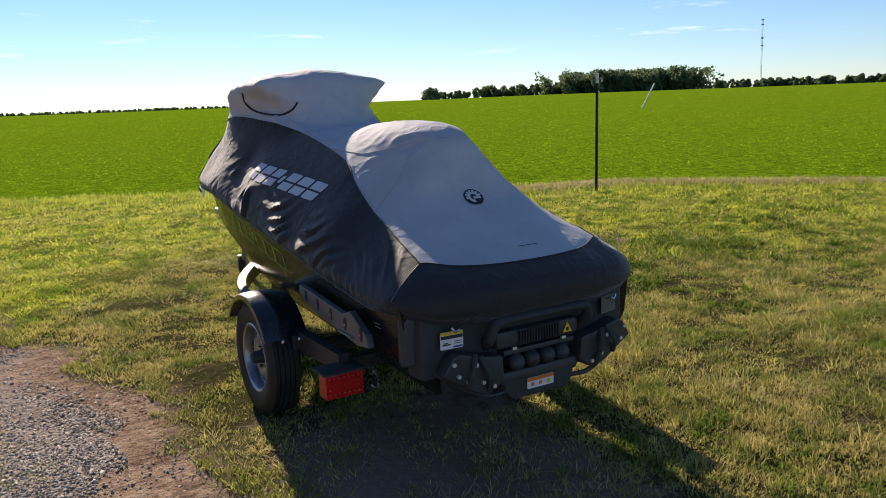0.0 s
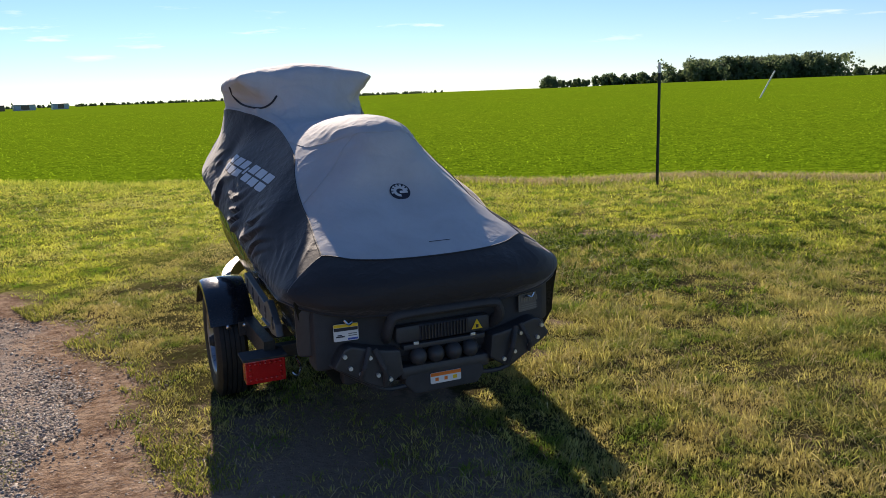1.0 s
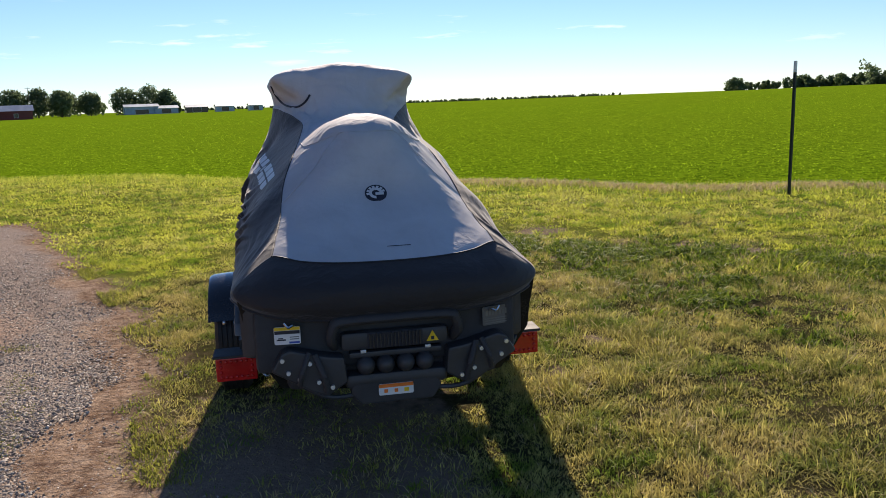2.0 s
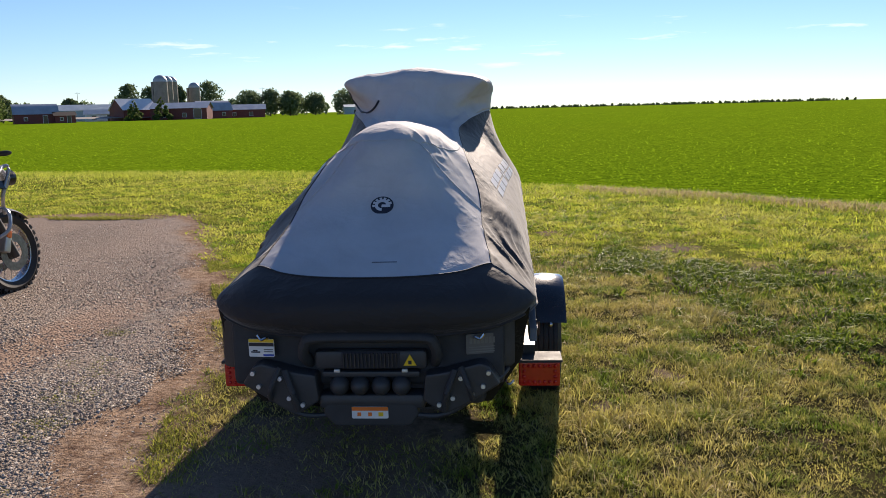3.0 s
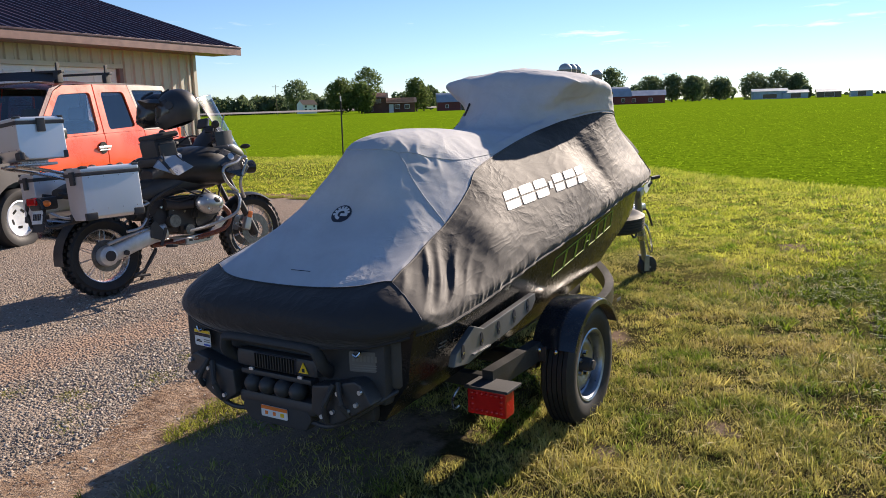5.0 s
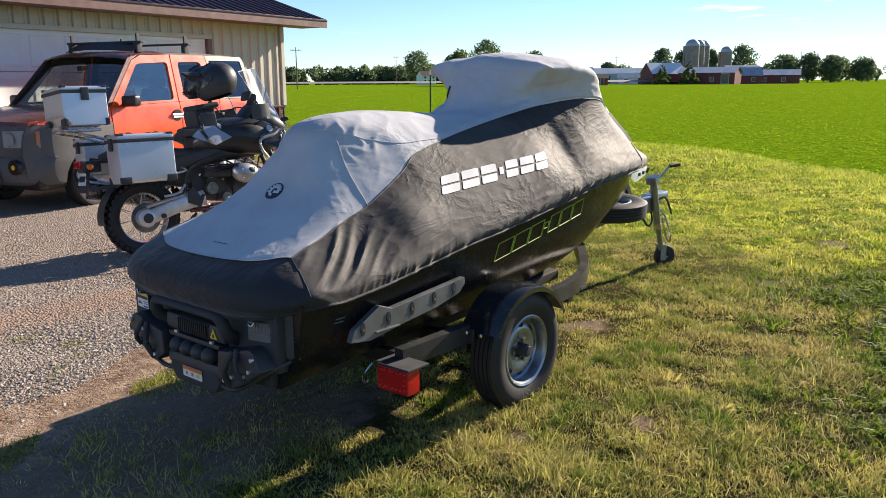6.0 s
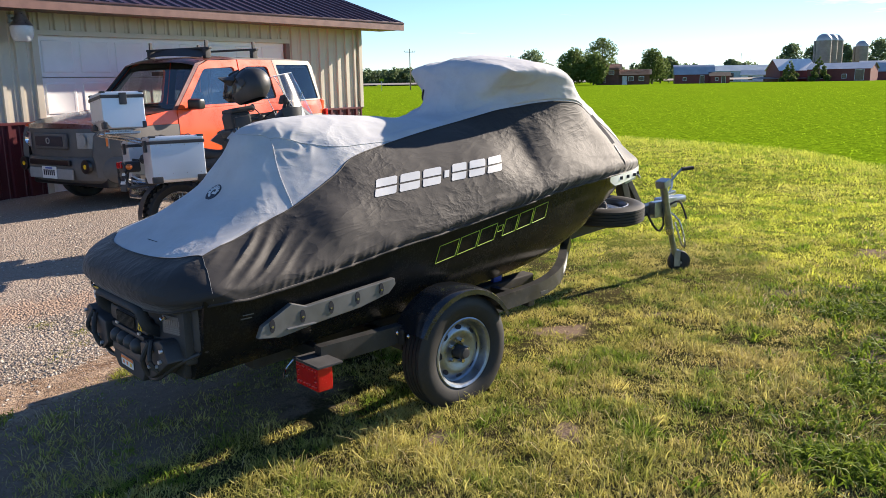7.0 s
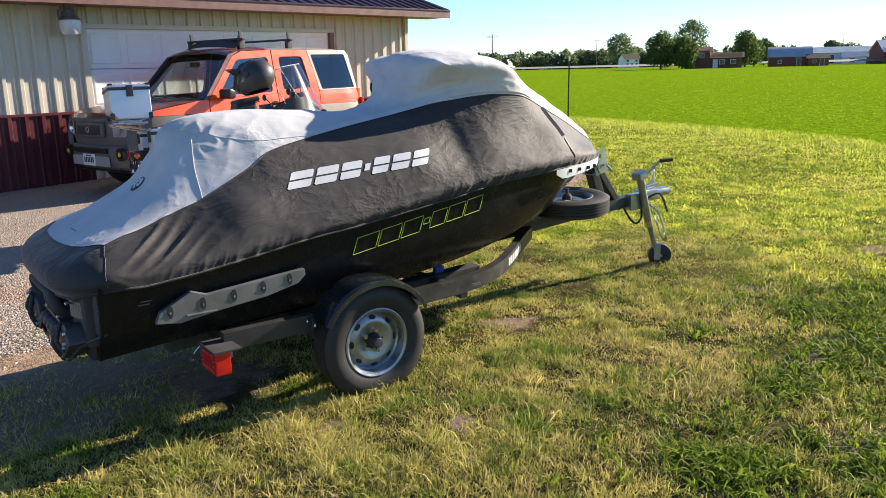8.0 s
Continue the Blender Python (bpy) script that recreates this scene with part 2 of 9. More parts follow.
M = {}
M["cover_grey"] = fabric("cover_grey", (0.57, 0.58, 0.60), 0.78, 0.3, 0.30, 0.08, 0.16)
M["cover_black"] = fabric("cover_black", (0.024, 0.022, 0.0235), 0.69, 0.40, 0.27, 0.30, folds=0.16)
M["print_white"] = worn("print_white", (0.62, 0.63, 0.64), 0.5, vary=0.08)
M["black_plastic"] = worn("black_plastic", (0.042, 0.042, 0.045), 0.48, vary=0.3, grain=300, bump=0.15)
M["matte_black"] = worn("matte_black", (0.040, 0.040, 0.043), 0.7, vary=0.3, grain=200, bump=0.2)
M["hull_black"] = worn("hull_black", (0.010, 0.010, 0.010), 0.22, vary=0.35, spec=0.18, bump=0.0)
M["rubber"] = worn("rubber", (0.017, 0.017, 0.018), 0.62, vary=0.3, grain=150, bump=0.2, dirt=(0.035, 0.031, 0.027))
M["winch_zinc"] = worn("winch_zinc", (0.42, 0.47, 0.40), 0.42, 0.7, vary=0.25, scale=14)
M["galvanised"] = worn("galvanised", (0.34, 0.37, 0.41), 0.36, 0.9, vary=0.22, scale=14, grain=60)
M["frame_paint"] = worn("frame_paint", (0.032, 0.033, 0.034), 0.42, 0.0, vary=0.25, dirt=(0.10, 0.085, 0.07))
M["fender_black"] = worn("fender_black", (0.012, 0.014, 0.018), 0.22, vary=0.25, coat=0.5, dirt=(0.05, 0.045, 0.04))
M["sponson_grey"] = worn("sponson_grey", (0.17, 0.172, 0.175), 0.4, 0.3, vary=0.2)
M["aluminium"] = worn("aluminium", (0.72, 0.75, 0.79), 0.46, 0.9, vary=0.03, scale=3, grain=400, bump=0.03)
M["steel"] = worn("steel", (0.55, 0.55, 0.55), 0.25, 1.0, vary=0.15)
M["red_lens"] = worn("red_lens", (0.55, 0.012, 0.012), 0.18, vary=0.2, spec=0.6)
M["label_white"] = worn("label_white", (0.75, 0.75, 0.74), 0.4, vary=0.06)
M["label_orange"] = worn("label_orange", (0.85, 0.2, 0.03), 0.4, vary=0.06)
M["label_yellow"] = worn("label_yellow", (0.85, 0.55, 0.02), 0.4, vary=0.06)
M["label_blue"] = worn("label_blue", (0.04, 0.09, 0.42), 0.4, vary=0.06)
M["label_grey"] = worn("label_grey", (0.12, 0.12, 0.12), 0.4, vary=0.1)
M["logo_green"] = worn("logo_green", (0.42, 0.55, 0.04), 0.4, vary=0.1)
M["logo_black"] = worn("logo_black", (0.015, 0.017, 0.03), 0.5, vary=0.1)
M["orange_paint"] = worn("orange_paint", (0.82, 0.088, 0.014), 0.3, vary=0.06, scale=2, coat=0.45, bump=0.0)
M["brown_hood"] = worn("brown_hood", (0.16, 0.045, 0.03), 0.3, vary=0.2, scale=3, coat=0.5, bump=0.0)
M["cladding"] = worn("cladding", (0.105, 0.10, 0.098), 0.62, vary=0.15, grain=220, bump=0.15)
M["tan_roof"] = worn("tan_roof", (0.27, 0.24, 0.20), 0.5, 0.0, vary=0.08, coat=0.1)
M["car_black"] = worn("car_black", (0.012, 0.012, 0.013), 0.35, vary=0.2)
M["chrome"] = material("chrome", (0.75, 0.75, 0.76), 0.12, 1.0)
M["white_paint"] = worn("white_paint", (0.81, 0.82, 0.83), 0.4, vary=0.05, scale=1.5)
M["beige_siding"] = worn("beige_siding", (0.56, 0.515, 0.425), 0.48, 0.1, vary=0.08, scale=1.2)
M["maroon"] = worn("maroon", (0.10, 0.018, 0.025), 0.42, 0.1, vary=0.15, scale=1.5)
M["roof_maroon"] = worn("roof_maroon", (0.055, 0.022, 0.032), 0.35, 0.25, vary=0.2, scale=1.5)
M["fascia_brown"] = worn("fascia_brown", (0.19, 0.10, 0.085), 0.45, vary=0.15)
M["barn_red"] = worn("barn_red", (0.17, 0.035, 0.03), 0.6, vary=0.2, scale=0.8)
M["barn_roof"] = worn("barn_roof", (0.40, 0.43, 0.46), 0.4, 0.4, vary=0.15, scale=0.5)
M["concrete"] = worn("concrete", (0.25, 0.225, 0.205), 0.85, vary=0.2, scale=0.6)
M["brick_brown"] = worn("brick_brown", (0.15, 0.065, 0.05), 0.8, vary=0.25, scale=1.5)
M["shingle"] = worn("shingle", (0.055, 0.042, 0.037), 0.85, vary=0.25, scale=1.5)
M["house_white"] = worn("house_white", (0.70, 0.71, 0.72), 0.6, vary=0.08)
M["blue_grey"] = worn("blue_grey", (0.32, 0.40, 0.46), 0.5, 0.2, vary=0.15, scale=0.5)
M["window_dark"] = worn("window_dark", (0.02, 0.024, 0.03), 0.08, vary=0.2, bump=0.0)
M["wood_pole"] = worn("wood_pole", (0.17, 0.125, 0.09), 0.85, vary=0.25)
M["post_dark"] = worn("post_dark", (0.012, 0.02, 0.018), 0.6, 0.2, vary=0.3)
M["bark"] = worn("bark", (0.10, 0.075, 0.055), 0.9, vary=0.35, scale=4, grain=30, bump=0.5)


def glass(name, tint, rough=0.02, ior=1.45):
    """Thin clear sheet: lets light through straight and mirrors more at a slant."""
    m = bpy.data.materials.new(name)
    m.use_nodes = True
    t = m.node_tree
    t.nodes.remove(t.nodes["Principled BSDF"])
    clear, gloss, mix, fr = (t.nodes.new("ShaderNode" + k) for k in ("BsdfTransparent", "BsdfGlossy", "MixShader", "LayerWeight"))
    clear.inputs["Color"].default_value = (*tint, 1)
    gloss.inputs["Roughness"].default_value = rough
    fr.inputs["Blend"].default_value = 0.5
    f0 = ((ior - 1) / (ior + 1)) ** 2
    power, scale = t.nodes.new("ShaderNodeMath"), t.nodes.new("ShaderNodeMath")
    power.operation, scale.operation = "POWER", "MULTIPLY_ADD"
    power.inputs[1].default_value, scale.inputs[1].default_value, scale.inputs[2].default_value = 5.0, 1 - f0, f0
    t.links.new(fr.outputs["Facing"], power.inputs[0])
    t.links.new(power.outputs[0], scale.inputs[0])
    t.links.new(scale.outputs[0], mix.inputs[0])
    t.links.new(clear.outputs[0], mix.inputs[1])
    t.links.new(gloss.outputs[0], mix.inputs[2])
    t.links.new(mix.outputs[0], t.nodes["Material Output"].inputs["Surface"])
    return m


M["glass"] = glass("glass", (0.84, 0.90, 0.88), ior=2.3)
M["lining"] = worn("lining", (0.06, 0.058, 0.056), 0.8, vary=0.2)
M["trim_grey"] = worn("trim_grey", (0.30, 0.30, 0.30), 0.45, vary=0.15)
M["glass_dark"] = glass("glass_dark", (0.30, 0.36, 0.42), ior=1.95)
M["glass_screen"] = glass("glass_screen", (0.82, 0.85, 0.86), 0.08, 1.6)
M["lamp_glass"] = worn("lamp_glass", (0.78, 0.79, 0.80), 0.22, 0.6, vary=0.1, bump=0.0)
M["glass_clear"] = glass("glass_clear", (0.95, 0.96, 0.96), ior=1.25)


def leaf(name, a, b, rough=0.55, through=0.25, patch=None, deep=None, gloss=0.03, tufted=False):
    m = material(name, a, rough, 0, gloss)
    n = Nodes(m)
    if tufted:
        at = n.t.nodes.new("ShaderNodeAttribute")
        at.attribute_name = "tone"
        tint = n.mix(at.outputs["Fac"], a, b)
    else:
        tint = n.mix(n.island(), a, b)
    if patch:
        tint = n.mix(n.math("MULTIPLY", n.span(n.math("ADD", n.math("MULTIPLY", n.noise(1.1, 3, 0.6), 0.65), n.math("MULTIPLY", n.noise(4.2, 3, 0.6), 0.35)), 0.44, 0.62), 0.6), tint, patch)
    if deep:
        tint = n.mix(n.span(n.noise(3.4, 4, 0.7), 0.45, 0.65), tint, deep)
    n.color(tint)
    n.b.inputs["Subsurface Weight"].default_value = 0.0
    tr = n.t.nodes.new("ShaderNodeBsdfTranslucent")
    n.link(n.mix(1.0, tint, (1.45, 1.45, 1.3), "MULTIPLY"), tr.inputs["Color"])
    mx = n.t.nodes.new("ShaderNodeMixShader")
    mx.inputs[0].default_value = through
    n.link(n.b.outputs[0], mx.inputs[1])
    n.link(tr.outputs[0], mx.inputs[2])
    n.link(mx.outputs[0], n.t.nodes["Material Output"].inputs["Surface"])
    return m


M["grass"] = leaf("grass", (0.12, 0.175, 0.016), (0.70, 0.70, 0.11), 0.65, 0.44, (0.50, 0.46, 0.13), (0.14, 0.23, 0.022), gloss=0.06, tufted=True)
M["olive_grass"] = leaf("olive_grass", (0.10, 0.118, 0.020), (0.69, 0.62, 0.20), 0.65, 0.32, (0.56, 0.46, 0.19), (0.15, 0.22, 0.03), gloss=0.06, tufted=True)
M["short_grass"] = leaf("short_grass", (0.07, 0.08, 0.018), (0.30, 0.26, 0.08), 0.7, 0.35, (0.34, 0.26, 0.12), tufted=True)
M["dry_grass"] = leaf("dry_grass", (0.62, 0.50, 0.29), (0.34, 0.28, 0.13), 0.6, 0.25, gloss=0.1, tufted=True)
M["lone_grass"] = leaf("lone_grass", (0.22, 0.28, 0.03), (0.60, 0.62, 0.10), 0.65, 0.44, (0.44, 0.43, 0.12), (0.14, 0.23, 0.022), gloss=0.06)
M["mat_grass"] = leaf("mat_grass", (0.12, 0.145, 0.025), (0.40, 0.40, 0.09), 0.65, 0.38)
M["weed"] = leaf("weed", (0.045, 0.085, 0.010), (0.22, 0.29, 0.035), 0.5, 0.35)
M["crop"] = leaf("crop", (0.135, 0.23, 0.007), (0.24, 0.365, 0.018), 0.8, 0.48, gloss=0.0)
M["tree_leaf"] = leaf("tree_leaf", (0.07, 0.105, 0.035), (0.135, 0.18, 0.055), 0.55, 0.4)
# paler and greyer than tree_leaf: distance haze put into the leaf colour
M["hazed_leaf"] = leaf("hazed_leaf", (0.10, 0.14, 0.075), (0.14, 0.18, 0.095), 0.65, 0.4)

# ---- ground ----
def smooth01(v):
    v = np.clip(v, 0, 1)
    return v * v * (3 - 2 * v)


def ground_z(x, y):
    """Height of the land: a lawn that rises gently, a flat field with a low crest far off."""
    x, y = np.asarray(x, float), np.asarray(y, float)
    near = 0.27 * np.tanh(y / 10) + np.interp(x, (-30, -14, -9, -6, -3.6, -2.5, -1.5, 0, 4, 9, 20), (0.05, 0.07, 0.07, 0.06, 0.05, 0.012, -0.018, 0, 0.045, 0.085, 0.11)) - 0.005
    r = np.hypot(x, y)
    az = np.degrees(np.arctan2(x, y))
    edge = 0.45 + 1.25 * smooth01((az - 12) / 26) * smooth01((150 - az) / 60)
    s = smooth01((r - 25) / 190)
    roll = 0.03 * np.sin(x * 0.9 + 1.3 * np.sin(y * 0.4)) * np.exp(-((r - 6) / 9) ** 2) * 0.6
    return near * (1 - s) + edge * s + roll


def gz(x, y):
    return float(ground_z(x, y))


# outline of the gravel yard and of the bare strip beside it, from north to south
GRAVEL_EDGE = ((7.6, -4.4), (6.6, -3.66), (5.0, -3.03), (2.66, -2.05), (1.87, -1.83), (1.25, -1.72), (0.4, -1.52), (-0.3, -1.3), (-1.5, -1.1), (-6.0, -1.0))
CROP_EDGE = ((-14.0, 13.9), (-10.0, 13.9), (-6.0, 13.5), (-3.0, 12.7), (-0.6, 11.3), (1.9, 9.5), (3.8, 7.9), (6.5, 6.4), (8.6, 4.4), (11.0, 2.0), (22.0, -9.0))


def gravel_x(y):
    ys, xs = [p[0] for p in reversed(GRAVEL_EDGE)], [p[1] for p in reversed(GRAVEL_EDGE)]
    return np.interp(y, ys, xs)


def crop_y(x):
    return np.interp(x, [p[0] for p in CROP_EDGE], [p[1] for p in CROP_EDGE])


def ragged(x, y):
    return 0.12 * np.sin(3.1 * x + 2 * np.sin(2.3 * y)) + 0.09 * np.sin(7.3 * y + 1.7 * np.sin(4.1 * x)) + 0.05 * np.sin(17 * x + 13 * y)


def on_gravel(x, y):
    """Above 0 on the gravel yard (metres inside its edge)."""
    return np.minimum(gravel_x(y) - x, 6.8 - y + 0.03 * (x + 4)) + 0.7 * ragged(x, y)


def in_crop(x, y):
    """Above 0 in the sown field."""
    return (y - crop_y(x)) * 0.8 + 1.2 * ragged(x * 0.6, y * 0.6)


BARE = ((0.58, 3.08, 0.10), (0.96, 4.12, 0.13), (1.85, 3.28, 0.15), (1.86, 3.66, 0.14), (2.55, 2.6, 0.17), (1.15, 4.5, 0.15), (3.38, 3.3, 0.40), (2.9, 3.6, 0.36), (2.6, 3.95, 0.22), (4.1, 2.75, 0.25), (2.0, 4.8, 0.26), (0.9, 5.7, 0.2), (1.3, 1.4, 0.10), (0.35, 2.5, 0.17), (0.95, 0.95, 0.11), (0.2, -1.6, 0.35), (-0.95, 0.45, 0.24), (-0.8, 0.2, 0.22))   # bare spots: x, y, radius


def worn_here(x, y):
    """1 under and behind the trailer, where the grass is thin and dry."""
    w = np.exp(-((x + 0.35) / 0.72) ** 4 - ((y + 0.3) / 1.5) ** 4)
    ragged = 0.85 + 0.4 * np.sin(9.0 * x + 2.0 * np.sin(7.0 * y)) * np.sin(11.0 * y + 1.7 * np.sin(8.0 * x)) + 0.2 * np.sin(23.0 * x + 2.0 * np.sin(19.0 * y))
    for cx, cy, r in BARE:
        w = np.maximum(w, np.exp(-((x - cx) ** 2 + (y - cy) ** 2 * 0.7) / (1.25 * r * np.maximum(0.3, ragged)) ** 2))
    return w


def far_rings():
    radii = [0.0]
    step = 0.16
    while radii[-1] < 4200:
        radii.append(radii[-1] + step)
        if radii[-1] > 9:
            step *= 1.075
    return radii


def build_ground():
    radii, n = far_rings(), 220
    xs, ys = [0.0], [2.0]
    for r in radii[1:]:
        a = np.linspace(0, 2 * math.pi, n, endpoint=False)
        xs += list(r * np.sin(a))
        ys += list(2.0 + r * np.cos(a))
    xs, ys = np.array(xs), np.array(ys)
    zs = ground_z(xs, ys)
    near = np.hypot(xs, ys - 2) < 14
    bumps = np.array([noise.fractal((x * 1.7, y * 1.7, 0), 1.0, 2.0, 4) if k else 0.0 for x, y, k in zip(xs, ys, near)])
    zs = zs + bumps * np.where(on_gravel(xs, ys) > -0.1, 0.004, 0.016)
    g, c = on_gravel(xs, ys), in_crop(xs, ys)
    me = bpy.data.meshes.new("ground")
    faces = [(0, 1 + (k + 1) % n, 1 + k) for k in range(n)]
    for i in range(len(radii) - 2):
        a, b = 1 + i * n, 1 + (i + 1) * n
        faces += [(a + k, a + (k + 1) % n, b + (k + 1) % n, b + k) for k in range(n)]
    me.from_pydata(np.stack([xs, ys, zs], 1).tolist(), [], faces)
    for name, v in (("yard", g), ("sown", c), ("worn", worn_here(xs, ys))):
        me.attributes.new(name, "FLOAT", "POINT").data.foreach_set("value", np.clip(v, -5, 5).astype(np.float32))
    me.shade_smooth()
    me.materials.append(ground_material())
    return tagged(new("ground", me), "mown lawn, gravel yard and sown green field in one level sheet", "ground", kind="structure")


def ground_material():
    m = material("ground", (0.1, 0.1, 0.05), 1.0, 0, 0.0)
    n = Nodes(m)

    def attr(name):
        a = n.t.nodes.new("ShaderNodeAttribute")
        a.attribute_name = name
        return a.outputs["Fac"]
    yard, sown = attr("yard"), attr("sown")
    wob = n.math("SUBTRACT", n.noise(5, 5, 0.7), 0.5)
    yard = n.math("ADD", yard, n.math("MULTIPLY", wob, 0.5))
    # lawn: earth with thatch and moss
    lawn = n.ramp(n.noise(2.2, 6, 0.7), [(0.3, (0.15, 0.112, 0.068)), (0.45, (0.085, 0.075, 0.036)), (0.6, (0.06, 0.065, 0.022)), (0.78, (0.16, 0.125, 0.075))])
    fine = n.noise(45, 5, 0.75)
    # fine dark flecks: shade in the gaps between blades, put into the earth colour
    lawn = n.mix(n.span(fine, 0.35, 0.7), n.mix(0.65, lawn, (0.035, 0.03, 0.014)), lawn)
    # thicker sward towards the field
    sward = n.span(n.math("ADD", n.math("ADD", n.xyz()[1], n.math("MULTIPLY", n.math("ABSOLUTE", n.xyz()[0]), 0.85)), n.math("MULTIPLY", n.noise(1.3, 3), 1.5)), 4.8, 6.6, 0.0, 0.75)
    sward = n.math("MAXIMUM", sward, n.span(n.math("ADD", n.math("MULTIPLY", n.xyz()[1], -1.0), n.math("MULTIPLY", n.noise(1.3, 3), 1.0)), 3.0, 4.2, 0.0, 0.7))   # and south of the trailer
    lawn = n.mix(sward, lawn, n.mix(n.span(n.noise(30, 5, 0.75), 0.35, 0.65), (0.075, 0.10, 0.018), (0.24, 0.26, 0.045)))
    bare = n.span(n.noise(1.15, 4, 0.6), 0.6, 0.72)
    lawn = n.mix(n.math("MULTIPLY", bare, 0.75), lawn, (0.20, 0.135, 0.095))
    worn = attr("worn")
    lawn = n.mix(n.span(n.math("ADD", worn, n.math("MULTIPLY", n.math("SUBTRACT", n.noise(6, 5, 0.7), 0.5), 1.4)), 0.3, 0.75), lawn, n.mix(n.noise(22, 5, 0.7), (0.16, 0.112, 0.082), (0.34, 0.26, 0.20)))
    # gravel: grey stones in reddish fines
    vor = n.voronoi(58)
    tone = n.t.nodes.new("ShaderNodeTexVoronoi")
    tone.inputs["Scale"].default_value = 58
    n.link(n.coord, tone.inputs["Vector"])
    bw = n.t.nodes.new("ShaderNodeRGBToBW")
    n.link(tone.outputs["Color"], bw.inputs[0])
    stone = n.ramp(bw.outputs[0], [(0.15, (0.17, 0.15, 0.125)), (0.5, (0.36, 0.32, 0.27)), (0.85, (0.50, 0.455, 0.40))])
    fines = n.mix(n.noise(30, 4, 0.7), (0.33, 0.255, 0.205), (0.45, 0.375, 0.31))
    stone = n.mix(n.span(vor, 0.28, 0.6), stone, n.mix(0.35, fines, (0.12, 0.10, 0.09)))
    tracks = n.span(n.noise(0.6, 4, 0.65, stretch=(1.0, 0.35, 1.0)), 0.36, 0.58)
    gravel = n.mix(n.math("MULTIPLY", tracks, 0.6), stone, fines)
    # reddish wheel track where tyres have pushed the stones aside
    px, py = n.xyz()[0], n.xyz()[1]
    off = n.math("ABSOLUTE", n.math("ADD", n.math("SUBTRACT", px, n.math("MULTIPLY", py, 0.12)), 2.77))
    off = n.math("ADD", off, n.math("MULTIPLY", wob, 0.45))
    track = n.math("MULTIPLY", n.span(off, 0.12, 0.40, 0.85, 0.0), n.span(py, 2.0, 4.0, 1.0, 0.0))
    gravel = n.mix(track, gravel, n.mix(n.noise(14, 5, 0.75), (0.27, 0.175, 0.125), (0.46, 0.345, 0.265)))
    # red earth strip along the edge of the gravel
    dirt = n.mix(n.span(n.noise(9, 6, 0.75), 0.3, 0.7), (0.24, 0.155, 0.10), (0.47, 0.35, 0.25))
    dirt = n.mix(n.span(n.noise(28, 4, 0.7), 0.52, 0.62), dirt, n.mix(0.55, dirt, (0.10, 0.06, 0.04)))
    dirt = n.mix(n.span(n.noise(60, 3), 0.55, 0.7), dirt, (0.38, 0.30, 0.25))
    dirt = n.mix(n.math("MULTIPLY", n.span(n.noise(3.3, 5, 0.75), 0.52, 0.66), 0.65), dirt, (0.12, 0.07, 0.05))
    col = n.mix(n.span(yard, -0.75, -0.38), lawn, dirt)
    spill = n.span(n.xyz()[1], 0.7, 1.7, 0.0, 0.3)          # north of the trailer wheel the stones reach the grass
    col = n.mix(n.span(n.math("ADD", yard, spill), -0.02, 0.25), col, gravel)
    crop = n.mix(n.span(n.noise(7, 6, 0.75), 0.36, 0.64), (0.085, 0.15, 0.006), (0.21, 0.34, 0.012))
    crop = n.mix(n.span(n.noise(0.035, 3, 0.6), 0.35, 0.7), crop, n.mix(0.5, crop, (0.155, 0.235, 0.01)))
    n.color(n.mix(n.span(sown, -0.05, 0.15), col, crop))
    h = n.math("ADD", n.math("ADD", n.math("MULTIPLY", fine, 0.6), n.math("MULTIPLY", n.noise(13, 5, 0.75), 1.6)), n.math("MULTIPLY", vor, n.math("MULTIPLY", n.span(yard, 0, 0.3), -0.8)))
    n.bump(h, 0.9, 0.02)
    return m


build_ground()

# ---- covered watercraft ----
RIG = pose(0, 0.3, 0, 0, 0, 1.5) @ pose(0, -0.3, 0)     # the trailer and what stands on it point a little to the west

